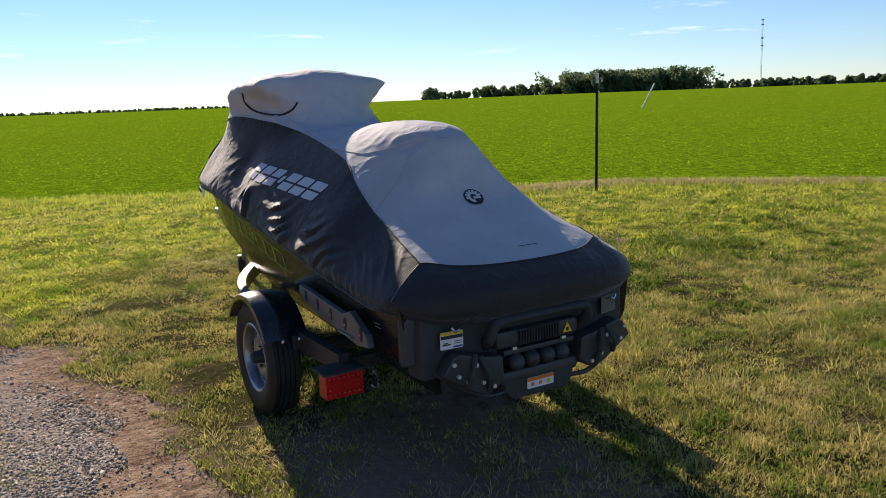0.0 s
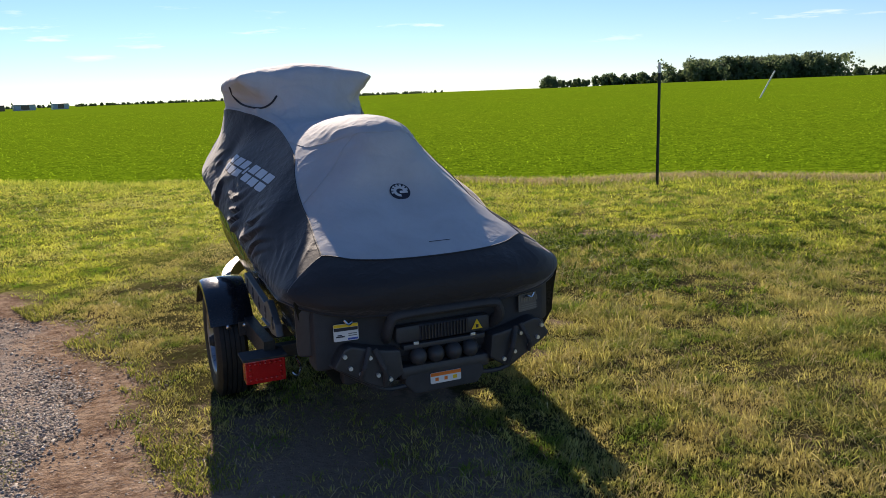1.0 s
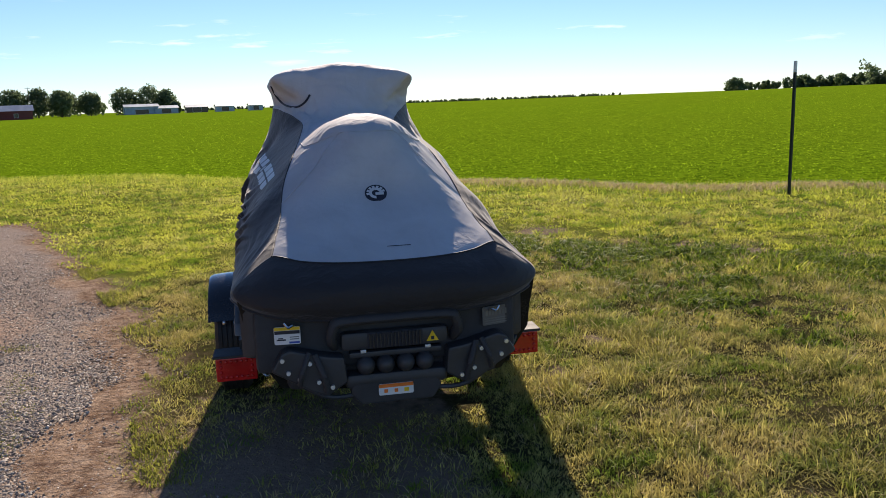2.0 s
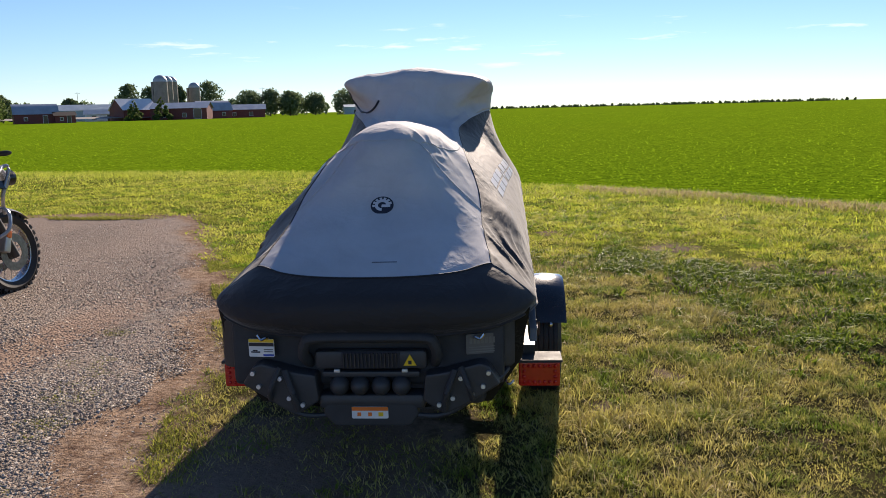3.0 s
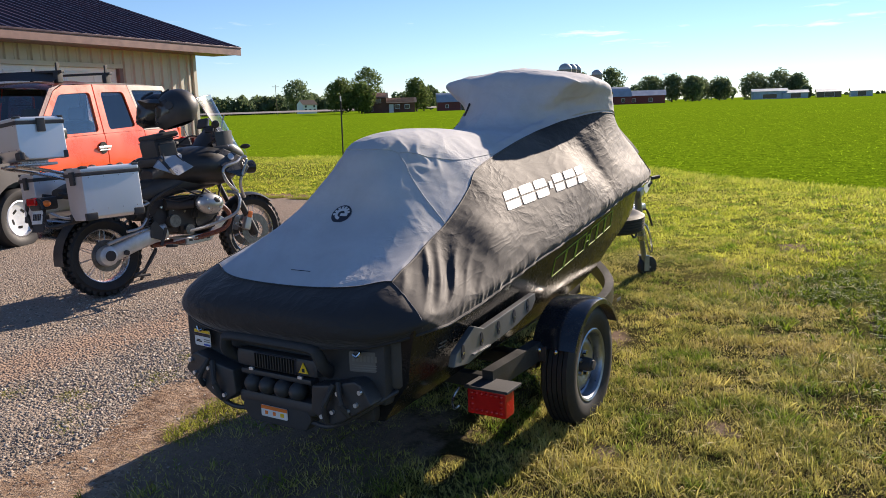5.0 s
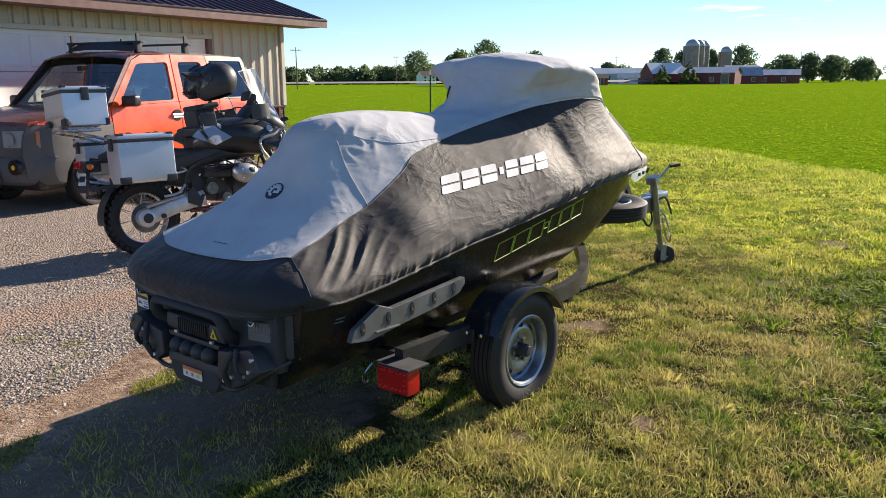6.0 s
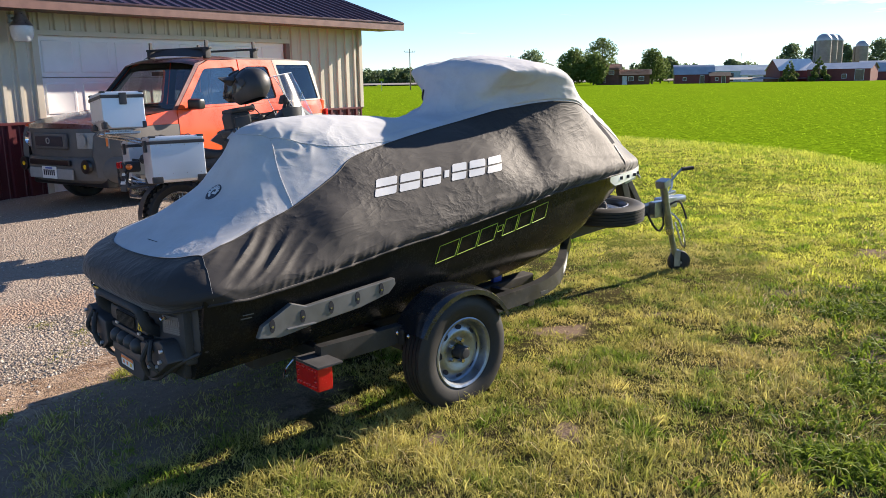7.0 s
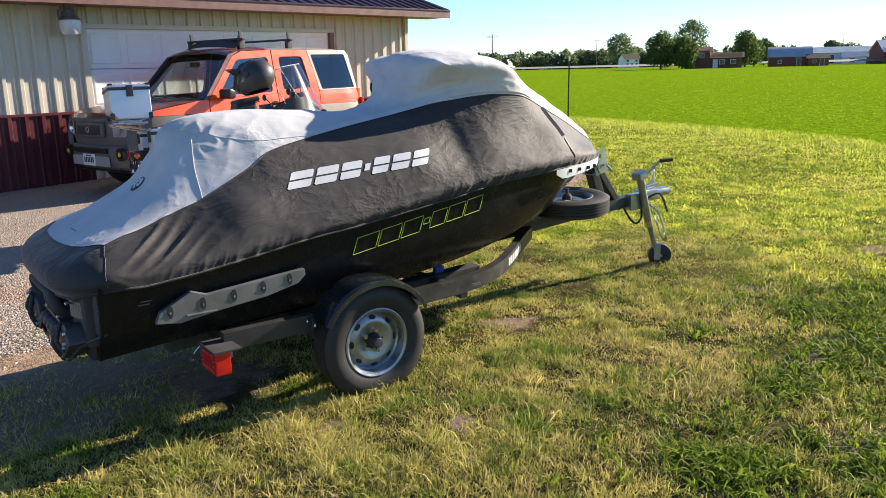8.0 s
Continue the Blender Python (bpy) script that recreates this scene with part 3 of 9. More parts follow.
# half of the cover, from stern to bow: middle, crown, edge, under the edge, colour seam, flank, gunwale, hem
COVER = [
    ((0, -0.05, 0.682), (0.12, -0.05, 0.682), (0.25, -0.045, 0.684), (0.36, -0.03, 0.692), (0.45, -0.01, 0.705), (0.525, 0.03, 0.722), (0.57, 0.07, 0.735), (0.598, 0.13, 0.742)),
    ((0, -0.095, 0.74), (0.12, -0.095, 0.74), (0.25, -0.09, 0.742), (0.38, -0.075, 0.748), (0.49, -0.03, 0.757), (0.57, 0.04, 0.768), (0.605, 0.1, 0.775), (0.614, 0.18, 0.745)),
    ((0, -0.085, 0.82), (0.12, -0.085, 0.82), (0.24, -0.08, 0.82), (0.35, -0.055, 0.825), (0.46, 0, 0.84), (0.55, 0.07, 0.825), (0.605, 0.14, 0.8), (0.615, 0.25, 0.742)),
    ((0, 0.01, 0.885), (0.12, 0.015, 0.886), (0.24, 0.03, 0.89), (0.34, 0.07, 0.896), (0.445, 0.135, 0.91), (0.535, 0.17, 0.865), (0.605, 0.22, 0.8), (0.615, 0.34, 0.75)),
    ((0, 0.2, 0.975), (0.11, 0.2, 0.975), (0.22, 0.21, 0.975), (0.32, 0.24, 0.97), (0.428, 0.3, 0.96), (0.53, 0.3, 0.885), (0.605, 0.34, 0.805), (0.615, 0.45, 0.76)),
    ((0, 0.42, 1.1), (0.1, 0.42, 1.1), (0.2, 0.42, 1.095), (0.3, 0.43, 1.07), (0.408, 0.46, 1.01), (0.52, 0.46, 0.91), (0.605, 0.48, 0.82), (0.615, 0.57, 0.775)),
    ((0, 0.51, 1.24), (0.09, 0.51, 1.235), (0.18, 0.52, 1.21), (0.28, 0.54, 1.14), (0.402, 0.58, 1.05), (0.525, 0.6, 0.95), (0.61, 0.62, 0.835), (0.615, 0.68, 0.79)),
    ((0, 0.57, 1.36), (0.08, 0.585, 1.36), (0.14, 0.65, 1.342), (0.25, 0.68, 1.23), (0.39, 0.72, 1.115), (0.533, 0.74, 1.002), (0.61, 0.76, 0.85), (0.61, 0.8, 0.805)),
    ((0, 0.72, 1.42), (0.08, 0.73, 1.412), (0.16, 0.77, 1.375), (0.25, 0.82, 1.285), (0.365, 0.86, 1.18), (0.518, 0.88, 1.032), (0.61, 0.9, 0.87), (0.61, 0.92, 0.825)),
    ((0, 1, 1.432), (0.08, 1, 1.424), (0.17, 1, 1.385), (0.25, 1, 1.32), (0.33, 1, 1.25), (0.493, 1, 1.072), (0.61, 1.02, 0.895), (0.61, 1.04, 0.84)),
    ((0, 1.4, 1.41), (0.08, 1.4, 1.403), (0.16, 1.4, 1.385), (0.225, 1.4, 1.355), (0.285, 1.4, 1.325), (0.503, 1.4, 1.132), (0.612, 1.42, 0.945), (0.605, 1.42, 0.88)),
    ((0, 1.69, 1.4), (0.07, 1.69, 1.4), (0.13, 1.69, 1.395), (0.19, 1.7, 1.39), (0.265, 1.72, 1.375), (0.518, 1.72, 1.182), (0.612, 1.74, 0.985), (0.6, 1.74, 0.92)),
    ((0, 1.8, 1.45), (0.08, 1.8, 1.45), (0.14, 1.81, 1.435), (0.2, 1.83, 1.42), (0.295, 1.86, 1.405), (0.5, 1.88, 1.19), (0.612, 1.9, 1.01), (0.597, 1.9, 0.94)),
    ((0, 1.86, 1.58), (0.12, 1.87, 1.565), (0.2, 1.89, 1.52), (0.25, 1.92, 1.465), (0.33, 1.97, 1.43), (0.48, 2, 1.208), (0.61, 2.02, 1.03), (0.595, 2.02, 0.96)),
    ((0, 1.91, 1.69), (0.18, 1.93, 1.67), (0.385, 1.96, 1.635), (0.31, 2.03, 1.53), (0.365, 2.08, 1.445), (0.49, 2.1, 1.238), (0.61, 2.12, 1.045), (0.59, 2.12, 0.975)),
    ((0, 2.05, 1.733), (0.2, 2.05, 1.71), (0.425, 2.03, 1.645), (0.37, 2.12, 1.55), (0.395, 2.2, 1.46), (0.5, 2.22, 1.258), (0.61, 2.24, 1.06), (0.585, 2.24, 0.985)),
    ((0, 2.28, 1.725), (0.2, 2.26, 1.705), (0.425, 2.2, 1.655), (0.43, 2.28, 1.56), (0.43, 2.36, 1.468), (0.495, 2.38, 1.263), (0.605, 2.4, 1.07), (0.575, 2.4, 1)),
    ((0, 2.48, 1.675), (0.22, 2.46, 1.66), (0.42, 2.42, 1.62), (0.43, 2.47, 1.535), (0.42, 2.54, 1.45), (0.48, 2.57, 1.253), (0.59, 2.58, 1.075), (0.56, 2.58, 1.01)),
    ((0, 2.75, 1.545), (0.17, 2.73, 1.53), (0.3, 2.71, 1.49), (0.33, 2.73, 1.43), (0.345, 2.76, 1.375), (0.47, 2.78, 1.23), (0.56, 2.78, 1.085), (0.54, 2.78, 1.02)),
    ((0, 3, 1.41), (0.14, 2.99, 1.4), (0.23, 2.98, 1.365), (0.265, 2.99, 1.32), (0.285, 3, 1.28), (0.39, 3, 1.17), (0.5, 3, 1.085), (0.49, 3, 1.025)),
    ((0, 3.23, 1.285), (0.11, 3.22, 1.278), (0.185, 3.2, 1.25), (0.215, 3.2, 1.215), (0.235, 3.2, 1.19), (0.32, 3.19, 1.13), (0.415, 3.17, 1.075), (0.415, 3.16, 1.025)),
    ((0, 3.39, 1.19), (0.07, 3.39, 1.185), (0.13, 3.37, 1.165), (0.155, 3.36, 1.145), (0.175, 3.35, 1.13), (0.23, 3.33, 1.1), (0.29, 3.3, 1.065), (0.3, 3.29, 1.025)),
    ((0, 3.45, 1.11), (0.04, 3.45, 1.11), (0.08, 3.44, 1.1), (0.1, 3.435, 1.09), (0.12, 3.43, 1.085), (0.15, 3.41, 1.07), (0.18, 3.39, 1.05), (0.19, 3.38, 1.025)),
    ((0, 3.45, 1.04), (0.03, 3.45, 1.04), (0.06, 3.445, 1.04), (0.08, 3.44, 1.035), (0.1, 3.435, 1.035), (0.12, 3.42, 1.03), (0.14, 3.41, 1.025), (0.15, 3.4, 1.02)),
]


def catmull(a, k):
    """Values of a Catmull-Rom curve along the first axis of an array, k steps to a span."""
    n = len(a)
    p = np.concatenate([2 * a[:1] - a[1:2], a, 2 * a[-1:] - a[-2:-1]])
    out = []
    for i in range(n - 1):
        for t in np.arange(k) / k:
            out.append(0.5 * (2 * p[i + 1] + (p[i + 2] - p[i]) * t + (2 * p[i] - 5 * p[i + 1] + 4 * p[i + 2] - p[i + 3]) * t * t + (3 * p[i + 1] - p[i] - 3 * p[i + 2] + p[i + 3]) * t ** 3))
    out.append(a[-1])
    return np.array(out)


def cover_surface(ka=9, kb=11):
    half = np.array(COVER, float)
    full = np.concatenate([half[:, :0:-1] * (-1, 1, 1), half], 1)
    s = catmull(full, ka)
    s = catmull(s.swapaxes(0, 1), kb).swapaxes(0, 1)
    du, dv = np.gradient(s, axis=0), np.gradient(s, axis=1)
    nrm = np.cross(dv, du)
    nrm /= np.linalg.norm(nrm, axis=2, keepdims=True) + 1e-9
    out = s.copy()
    rows, cols = s.shape[:2]
    for i in range(rows):
        for j in range(cols):
            out[i, j] += nrm[i, j] * cover_fold(*s[i, j], i / ka, abs(j / kb - 7))
    return out


def crest(p, power=2.0):
    """Sharp-crested noise, 0 to 1."""
    return max(0.0, 1.0 - 1.7 * abs(noise.noise(p))) ** power


def cover_fold(x, y, z, st, u):
    """How far the cloth stands out: station st from the stern, u columns from the ridge (4: colour seam, 7: hem)."""
    side = 1 if x > 0 else -1
    west = side < 0
    q = 10.0 * side
    d = 0.0
    if u > 3.9 and st > 2.2:                                        # black flanks
        along = min(1.0, max(0.0, (st - 2.6) / 1.5))
        low = max(0.0, (u - 5.6) / 1.4)
        wob = noise.noise((y * 2.2, z * 3.0, q)) * 0.5
        # short gathers pulled in by the hem cord
        gather = crest((y * 17 - z * 9 + wob, z * 1.6, q), 1.5) * 0.9 + crest((y * 36 - z * 16 + wob, z * 3, q + 3), 1.5) * 0.45
        d += along * low ** 1.3 * (gather - 0.6) * (0.010 if west else 0.010)
        # long drag folds that lie along the flank
        a = -0.30 if west else 0.30
        across, down = z - a * y, y + a * z
        mid = max(0.0, 1 - abs(u - 5.8) / 1.5) * min(1.0, max(0.0, (st - 5.2) / 2.5))
        if west:
            mid *= 1 - smooth01((st - 13.5) / 3.0)
        if west:                                                    # overlapping folds with a long upper side and a tucked lower one
            ph = (across * 12.0 + 1.6 * noise.noise((y * 2.6, z * 3.5, q + 6)) + 0.5 * noise.noise((y * 7, z * 7, q))) % 1.0
            saw = 1 - ph / 0.78 if ph < 0.78 else smooth01((ph - 0.78) / 0.22)
            d += mid * smooth01((u - 4.7) / 0.9) * saw * max(0.0, min(1.0, 0.55 + 1.5 * noise.noise((y * 4.2, z * 6.0, q + 8)))) * 0.032
        else:
            d += mid * crest((across * 8.5 + wob, down * 1.6, q + 6), 2.2) * max(0.0, 0.35 + noise.noise((y * 2.1, z * 2.5, q + 8))) * 0.0034
        d += mid * (crest((across * 21 + wob, down * 4.0, q + 5), 2.0) - 0.4) * (0.0030 if west else 0.0015)
        # deep drapes under the rear corners
        corner = math.exp(-((u - 5.0) / 0.95) ** 2 - ((st - 4.3) / 1.15) ** 2)
        d += corner * (crest((y * 15 - (z - 0.9) * 22.0 + wob * 2, z * 1.5, q + 2), 1.3) - 0.5) * (0.008 if west else 0.024)
        d += 0.0011 * noise.noise((y * 13, z * 15, q + 1)) * along
    elif u <= 3.9 and st > 3:                                       # grey top panel
        calm = 0.35 + 0.65 * min(1.0, max(0.0, (st - 6.5) / 2))
        d += 0.004 * calm * noise.noise((x * 4, y * 5, z * 5))
        seat = math.exp(-((u - 2.3) / 0.8) ** 2 - ((st - 7.4) / 1.1) ** 2)
        d += seat * (crest((x * 13 + y * 6, y * 10, z * 14), 2.0) - 0.4) * 0.007
        hang = math.exp(-((u - 3.3) / 0.7) ** 2 - ((st - 5.0) / 1.3) ** 2)
        d += hang * (crest((y * 17 - z * 6, z * 3 + x, q), 1.8) - 0.4) * 0.002
        dash = math.exp(-((st - 12.3) / 1.6) ** 2)
        d += dash * (crest((x * 6, y * 6, z * 7), 2.0) - 0.4) * 0.010
        d += (crest((x * 7 + y * 2.5, y * 7 - x * 2, z * 6), 3.0) - 0.3) * 0.0035 * calm
        hump = min(1.0, max(0.0, (st - 12.5) / 1.5)) * min(1.0, max(0.0, (19.5 - st) / 2))
        d += hump * (crest((x * 3.2 + q, y * 2.6 - z * 2, z * 5), 2.0) - 0.4) * 0.014
    return d


def cover_mesh(surface, keep, ka, kb, name, parent, mat):
    b = Build()
    rows, cols = surface.shape[:2]
    made = {}

    def vert(i, j):
        if (i, j) not in made:
            made[i, j] = b.bm.verts.new(surface[i, j])
        return made[i, j]
    for i in range(rows - 1):
        for j in range(cols - 1):
            if keep((i + 0.5) / ka, abs((j + 0.5) / kb - 7)):
                b.bm.faces.new([vert(i, j), vert(i, j + 1), vert(i + 1, j + 1), vert(i + 1, j)])
    # turned-in edge
    inside = Vector((0, 1.7, 0.85))
    edge = [e for e in b.bm.edges if e.is_boundary]
    got = bmesh.ops.extrude_edge_only(b.bm, edges=edge)["geom"]
    for v in got:
        if isinstance(v, bmesh.types.BMVert):
            v.co += (Vector((inside.x, v.co.y, inside.z)) - v.co).normalized() * 0.014
    return part(name, b, mat, parent)


KA, KB = 18, 24
SURF = cover_surface(KA, KB)
jet = thing("covered_watercraft", RIG, "personal watercraft under a grey and black fitted cover on its trailer", "watercraft")
is_grey = lambda st, u: st > 3 and u < 4
cover_top = cover_mesh(SURF, is_grey, KA, KB, "cover_top", jet, M["cover_grey"])
tagged(cover_top, "light grey canvas top panel of the cover")
cover_skirt = cover_mesh(SURF, lambda st, u: not is_grey(st, u), KA, KB, "cover_skirt", jet, M["cover_black"])
tagged(cover_skirt, "black canvas skirt of the cover with gathered hem")


def surf_at(st, u):
    """The cover at station st, u columns from the ridge (west below 0)."""
    i, j = st * KA, (u + 7) * KB
    i0, j0 = min(int(i), SURF.shape[0] - 2), min(int(j), SURF.shape[1] - 2)
    a, c = i - i0, j - j0
    return Vector(SURF[i0, j0] * (1 - a) * (1 - c) + SURF[i0 + 1, j0] * a * (1 - c) + SURF[i0, j0 + 1] * (1 - a) * c + SURF[i0 + 1, j0 + 1] * a * c)


def out_from(p, d):
    mid = Vector((0, p.y, p.z - 0.15)) if abs(p.x) > 0.02 else Vector((0, p.y, p.z - 1))
    return p + (p - mid).normalized() * d


# seams and hem cord
seam_east = Build().tube([out_from(surf_at(s, 4), 0.001) for s in np.linspace(3, 21.8, 110)], 0.0035, 6, 0)
part("seam", seam_east, M["cover_black"], cover_top)
part("seam", Build().tube([out_from(surf_at(s, -4), 0.001) for s in np.linspace(3, 21.8, 110)], 0.0035, 6, 0), M["cover_black"], cover_top)
part("seam", Build().tube([out_from(surf_at(3, u), 0.001) for u in np.linspace(-4, 4, 50)], 0.0035, 6, 0), M["cover_black"], cover_top)
for side in (-1, 1):
    part("seat_seam", Build().tube([out_from(surf_at(s, side * u), 0.0012) for s, u in zip(np.linspace(7.0, 6.1, 26), np.linspace(2.0, 4.0, 26))], 0.0022, 6, 0), M["cover_grey"], cover_top)
    part("seat_seam", Build().tube([out_from(surf_at(s, side * u), 0.0012) for s, u in zip(np.linspace(7.0, 9.6, 30), np.linspace(2.0, 3.95, 30))], 0.0022, 6, 0), M["cover_grey"], cover_top)
part("seat_seam", Build().tube([out_from(surf_at(7.0, u), 0.0012) for u in np.linspace(-2, 2, 30)], 0.0022, 6, 0), M["cover_grey"], cover_top)
part("hem_cord", Build().tube([out_from(surf_at(s, 7), 0.0) for s in np.linspace(0, 23, 120)], 0.006, 6, 0), M["cover_black"], cover_skirt)
part("hem_cord", Build().tube([out_from(surf_at(s, -7), 0.0) for s in np.linspace(0, 23, 120)], 0.006, 6, 0), M["cover_black"], cover_skirt)
part("hem_cord", Build().tube([surf_at(0, u) for u in np.linspace(-7, 7, 60)], 0.006, 6, 0), M["cover_black"], cover_skirt)

# printed plain shapes on the flanks: slanted blocks and a dot where the maker's mark stands
from mathutils.bvhtree import BVHTree


def tree_of(*obs):
    vs, fs = [], []
    for o in obs:
        k = len(vs)
        vs += [v.co.copy() for v in o.data.vertices]
        fs += [[k + i for i in p.vertices] for p in o.data.polygons]
    return BVHTree.FromPolygons(vs, fs)


COVER_TREE = tree_of(cover_top, cover_skirt)

for side in (-1, 1):
    a, b = surf_at(3, side * 4), Vector((side * 0.59, 0.10, 0.765))
    pts = []
    for t in np.linspace(0, 1, 20):
        q = COVER_TREE.find_nearest(a.lerp(b, t))
        pts.append(q[0] + (q[0] - Vector((0, 0.6, 0.7))).normalized() * 0.0012)
    part("skirt_seam", Build().tube(pts, 0.0011, 6, 0), M["sponson_grey"], cover_skirt, "pale stitched seam")


def cast_side(tree, side, y, z, lift):
    hit = tree.ray_cast(Vector((side * 2.0, y, z)), Vector((-side, 0, 0)))
    return (hit[0] + hit[1] * (lift if hit[1].x * side > 0 else -lift)) if hit[0] else None


def mark_cells(gap=0.012):
    """Cells of the mark in 0..1: left, right, as slanted blocks, and the dot."""
    w = [0.0, 0.175, 0.345, 0.505, 0.565, 0.70, 0.85, 1.0]
    return [(w[i] + gap, w[i + 1] - gap, i == 3) for i in range(7)]


def side_block(tree, side, y0, z0, y1, z1, height, slant, a, c, dot, lift=0.0022):
    """One slanted block of the mark, laid on a flank, with a slit in it."""
    b = Build()
    spans = ((0.3, 0.72),) if dot else ((0.0, 0.44), (0.54, 1.0))
    def at(h, v):
        y, z = y0 + (y1 - y0) * h + slant * v, z0 + (z1 - z0) * h + height * v
        return cast_side(tree, side, y, z, lift) or Vector((side * 0.6, y, z))
    cols = np.linspace(a, c, 7)
    w = c - a
    for lo, hi in spans:
        b.grid([[at(a + (h - a) * (1 - 0.16 * (v in (0.0, 1.0))) + 0.08 * w * (v in (0.0, 1.0)), v) for h in cols] for v in (lo, lo + 0.06, (lo + hi) / 2, hi - 0.06, hi)])
    return b


mark = new("printed_mark")
mark.parent = cover_skirt
tagged(mark, "white printed blocks")
for side, y0, z0, y1, z1, sl in ((1, 0.965, 1.064, 1.765, 1.131, 0.055), (-1, 1.05, 1.075, 1.85, 1.15, -0.055)):
    for a, c, dot in mark_cells():
        part("block", side_block(COVER_TREE, side, y0, z0, y1, z1, 0.075, sl, a, c, dot), M["print_white"], mark)

# zipped vents near the bow and a zipped pocket on the steering hump
for s in (-1, 1):
    pts = [cast_side(COVER_TREE, s, y, z, 0.003) for y, z in ((2.74, 1.37), (2.76, 1.32), (2.785, 1.26), (2.81, 1.20))]
    pts = [p for p in pts if p]
    part("zip_vent", Build().sweep(pts, [(-0.016, -0.003), (0.016, -0.003), (0.016, 0.003), (-0.016, 0.003)], up=(s, 0, 0), smooth_path=4), M["logo_black"], cover_skirt, "black zipped vent")
    pts = [cast_side(COVER_TREE, s, y, z, 0.002) for y, z in ((2.82, 1.19), (2.83, 1.14), (2.845, 1.09), (2.85, 1.05))]
    part("vent_seam", Build().tube([p for p in pts if p], 0.003, 6), M["logo_black"], cover_skirt)
eye = Vector((-1.95, -2.5, 1.53))
pts = []
for x, z in ((-0.34, 1.61), (-0.325, 1.55), (-0.27, 1.50), (-0.18, 1.475), (-0.09, 1.47), (-0.02, 1.50), (0.02, 1.545)):
    d = (Vector((x, 2.46, z)) - eye).normalized()
    h = COVER_TREE.ray_cast(eye, d)
    if h[0]:
        pts.append(h[0] - d * 0.004)
part("pocket_zip", Build().tube(pts, 0.006, 6), M["logo_black"], cover_top, "black zip of a pocket")
pts = [COVER_TREE.ray_cast(Vector((0, -1, 0.9)) , (Vector((x, 0.05, 0.925)) - Vector((0, -1, 0.9))).normalized())[0] for x in (0.0, 0.03, 0.06, 0.09)]
part("sewn_tag", Build().tube([p + Vector((0, -0.002, 0.002)) for p in pts if p], 0.0014, 6, 1), M["logo_black"], cover_top)

# round badge on the back of the seat
bc, bn = Vector((0, 0.423, 1.10)), None
hit = COVER_TREE.ray_cast(Vector((0, -1.0, 1.10)), Vector((0, 1, 0)))
bc, bn = hit[0], hit[1] if hit[1].y < 0 else -hit[1]
bm_at = Matrix.Translation(bc + bn * 0.002) @ bn.to_track_quat("Z", "Y").to_matrix().to_4x4()
disc = lambda r, h, n=40: Build().prism([(r * math.cos(2 * math.pi * k / n), r * math.sin(2 * math.pi * k / n)) for k in range(n)], h)
badge = part("badge", disc(0.047, 0.003), M["logo_black"], cover_top, "round black and white printed badge", bm_at)
ring = Build()
for k in range(7):
    a0 = radians(10 + k * 28)
    poly = [(0.040 * math.cos(a0 + t), 0.040 * math.sin(a0 + t)) for t in np.linspace(0, radians(17), 4)] + [(0.026 * math.cos(a0 + t), 0.026 * math.sin(a0 + t)) for t in np.linspace(radians(17), 0, 4)]
    ring.prism(poly, 0.0015)
ring.prism([(0.030 * math.cos(t), 0.030 * math.sin(t)) for t in np.linspace(radians(5), radians(270), 24)] + [(0.017 * math.cos(t), 0.017 * math.sin(t)) for t in np.linspace(radians(270), radians(5), 24)], 0.0015)
ring.box((0.016, -0.004, 0.0008), (0.036, 0.013, 0.0015))
part("ring", ring, M["print_white"], badge, at=Matrix.Translation((0, 0, 0.003)))


# ---- hull under the cover ----
HULL = [  # y, keel z, chine x, chine z, side x, side z
    (0.06, 0.36, 0.44, 0.40, 0.565, 0.66, 0.585, 0.76), (0.30, 0.35, 0.45, 0.42, 0.57, 0.66, 0.59, 0.80), (0.9, 0.36, 0.46, 0.46, 0.565, 0.68, 0.59, 0.86),
    (1.5, 0.38, 0.46, 0.50, 0.565, 0.73, 0.59, 0.92), (2.1, 0.42, 0.45, 0.57, 0.56, 0.82, 0.575, 1.0), (2.6, 0.49, 0.38, 0.67, 0.51, 0.90, 0.54, 1.03),
    (2.9, 0.57, 0.29, 0.76, 0.44, 0.95, 0.49, 1.04), (3.15, 0.71, 0.18, 0.87, 0.32, 0.99, 0.40, 1.04), (3.3, 0.86, 0.09, 0.95, 0.20, 1.01, 0.28, 1.04), (3.38, 0.98, 0.03, 1.0, 0.08, 1.02, 0.14, 1.04),
]


def build_hull():
    h = np.array([[(0, y, kz), (cx * 0.5, y, kz + (cz - kz) * 0.42), (cx, y, cz), (cx + 0.02, y, cz + 0.03), (sx - 0.01, y, (cz + sz) / 2 + 0.04), (sx, y, sz), (tx, y, tz)] for y, kz, cx, cz, sx, sz, tx, tz in HULL], float)
    full = np.concatenate([h[:, :0:-1] * (-1, 1, 1), h], 1)
    s = catmull(full, 6)
    b = Build()
    vs = b.grid([[Vector(p) for p in row] for row in s])
    b.bm.faces.new(vs[0])
    return b


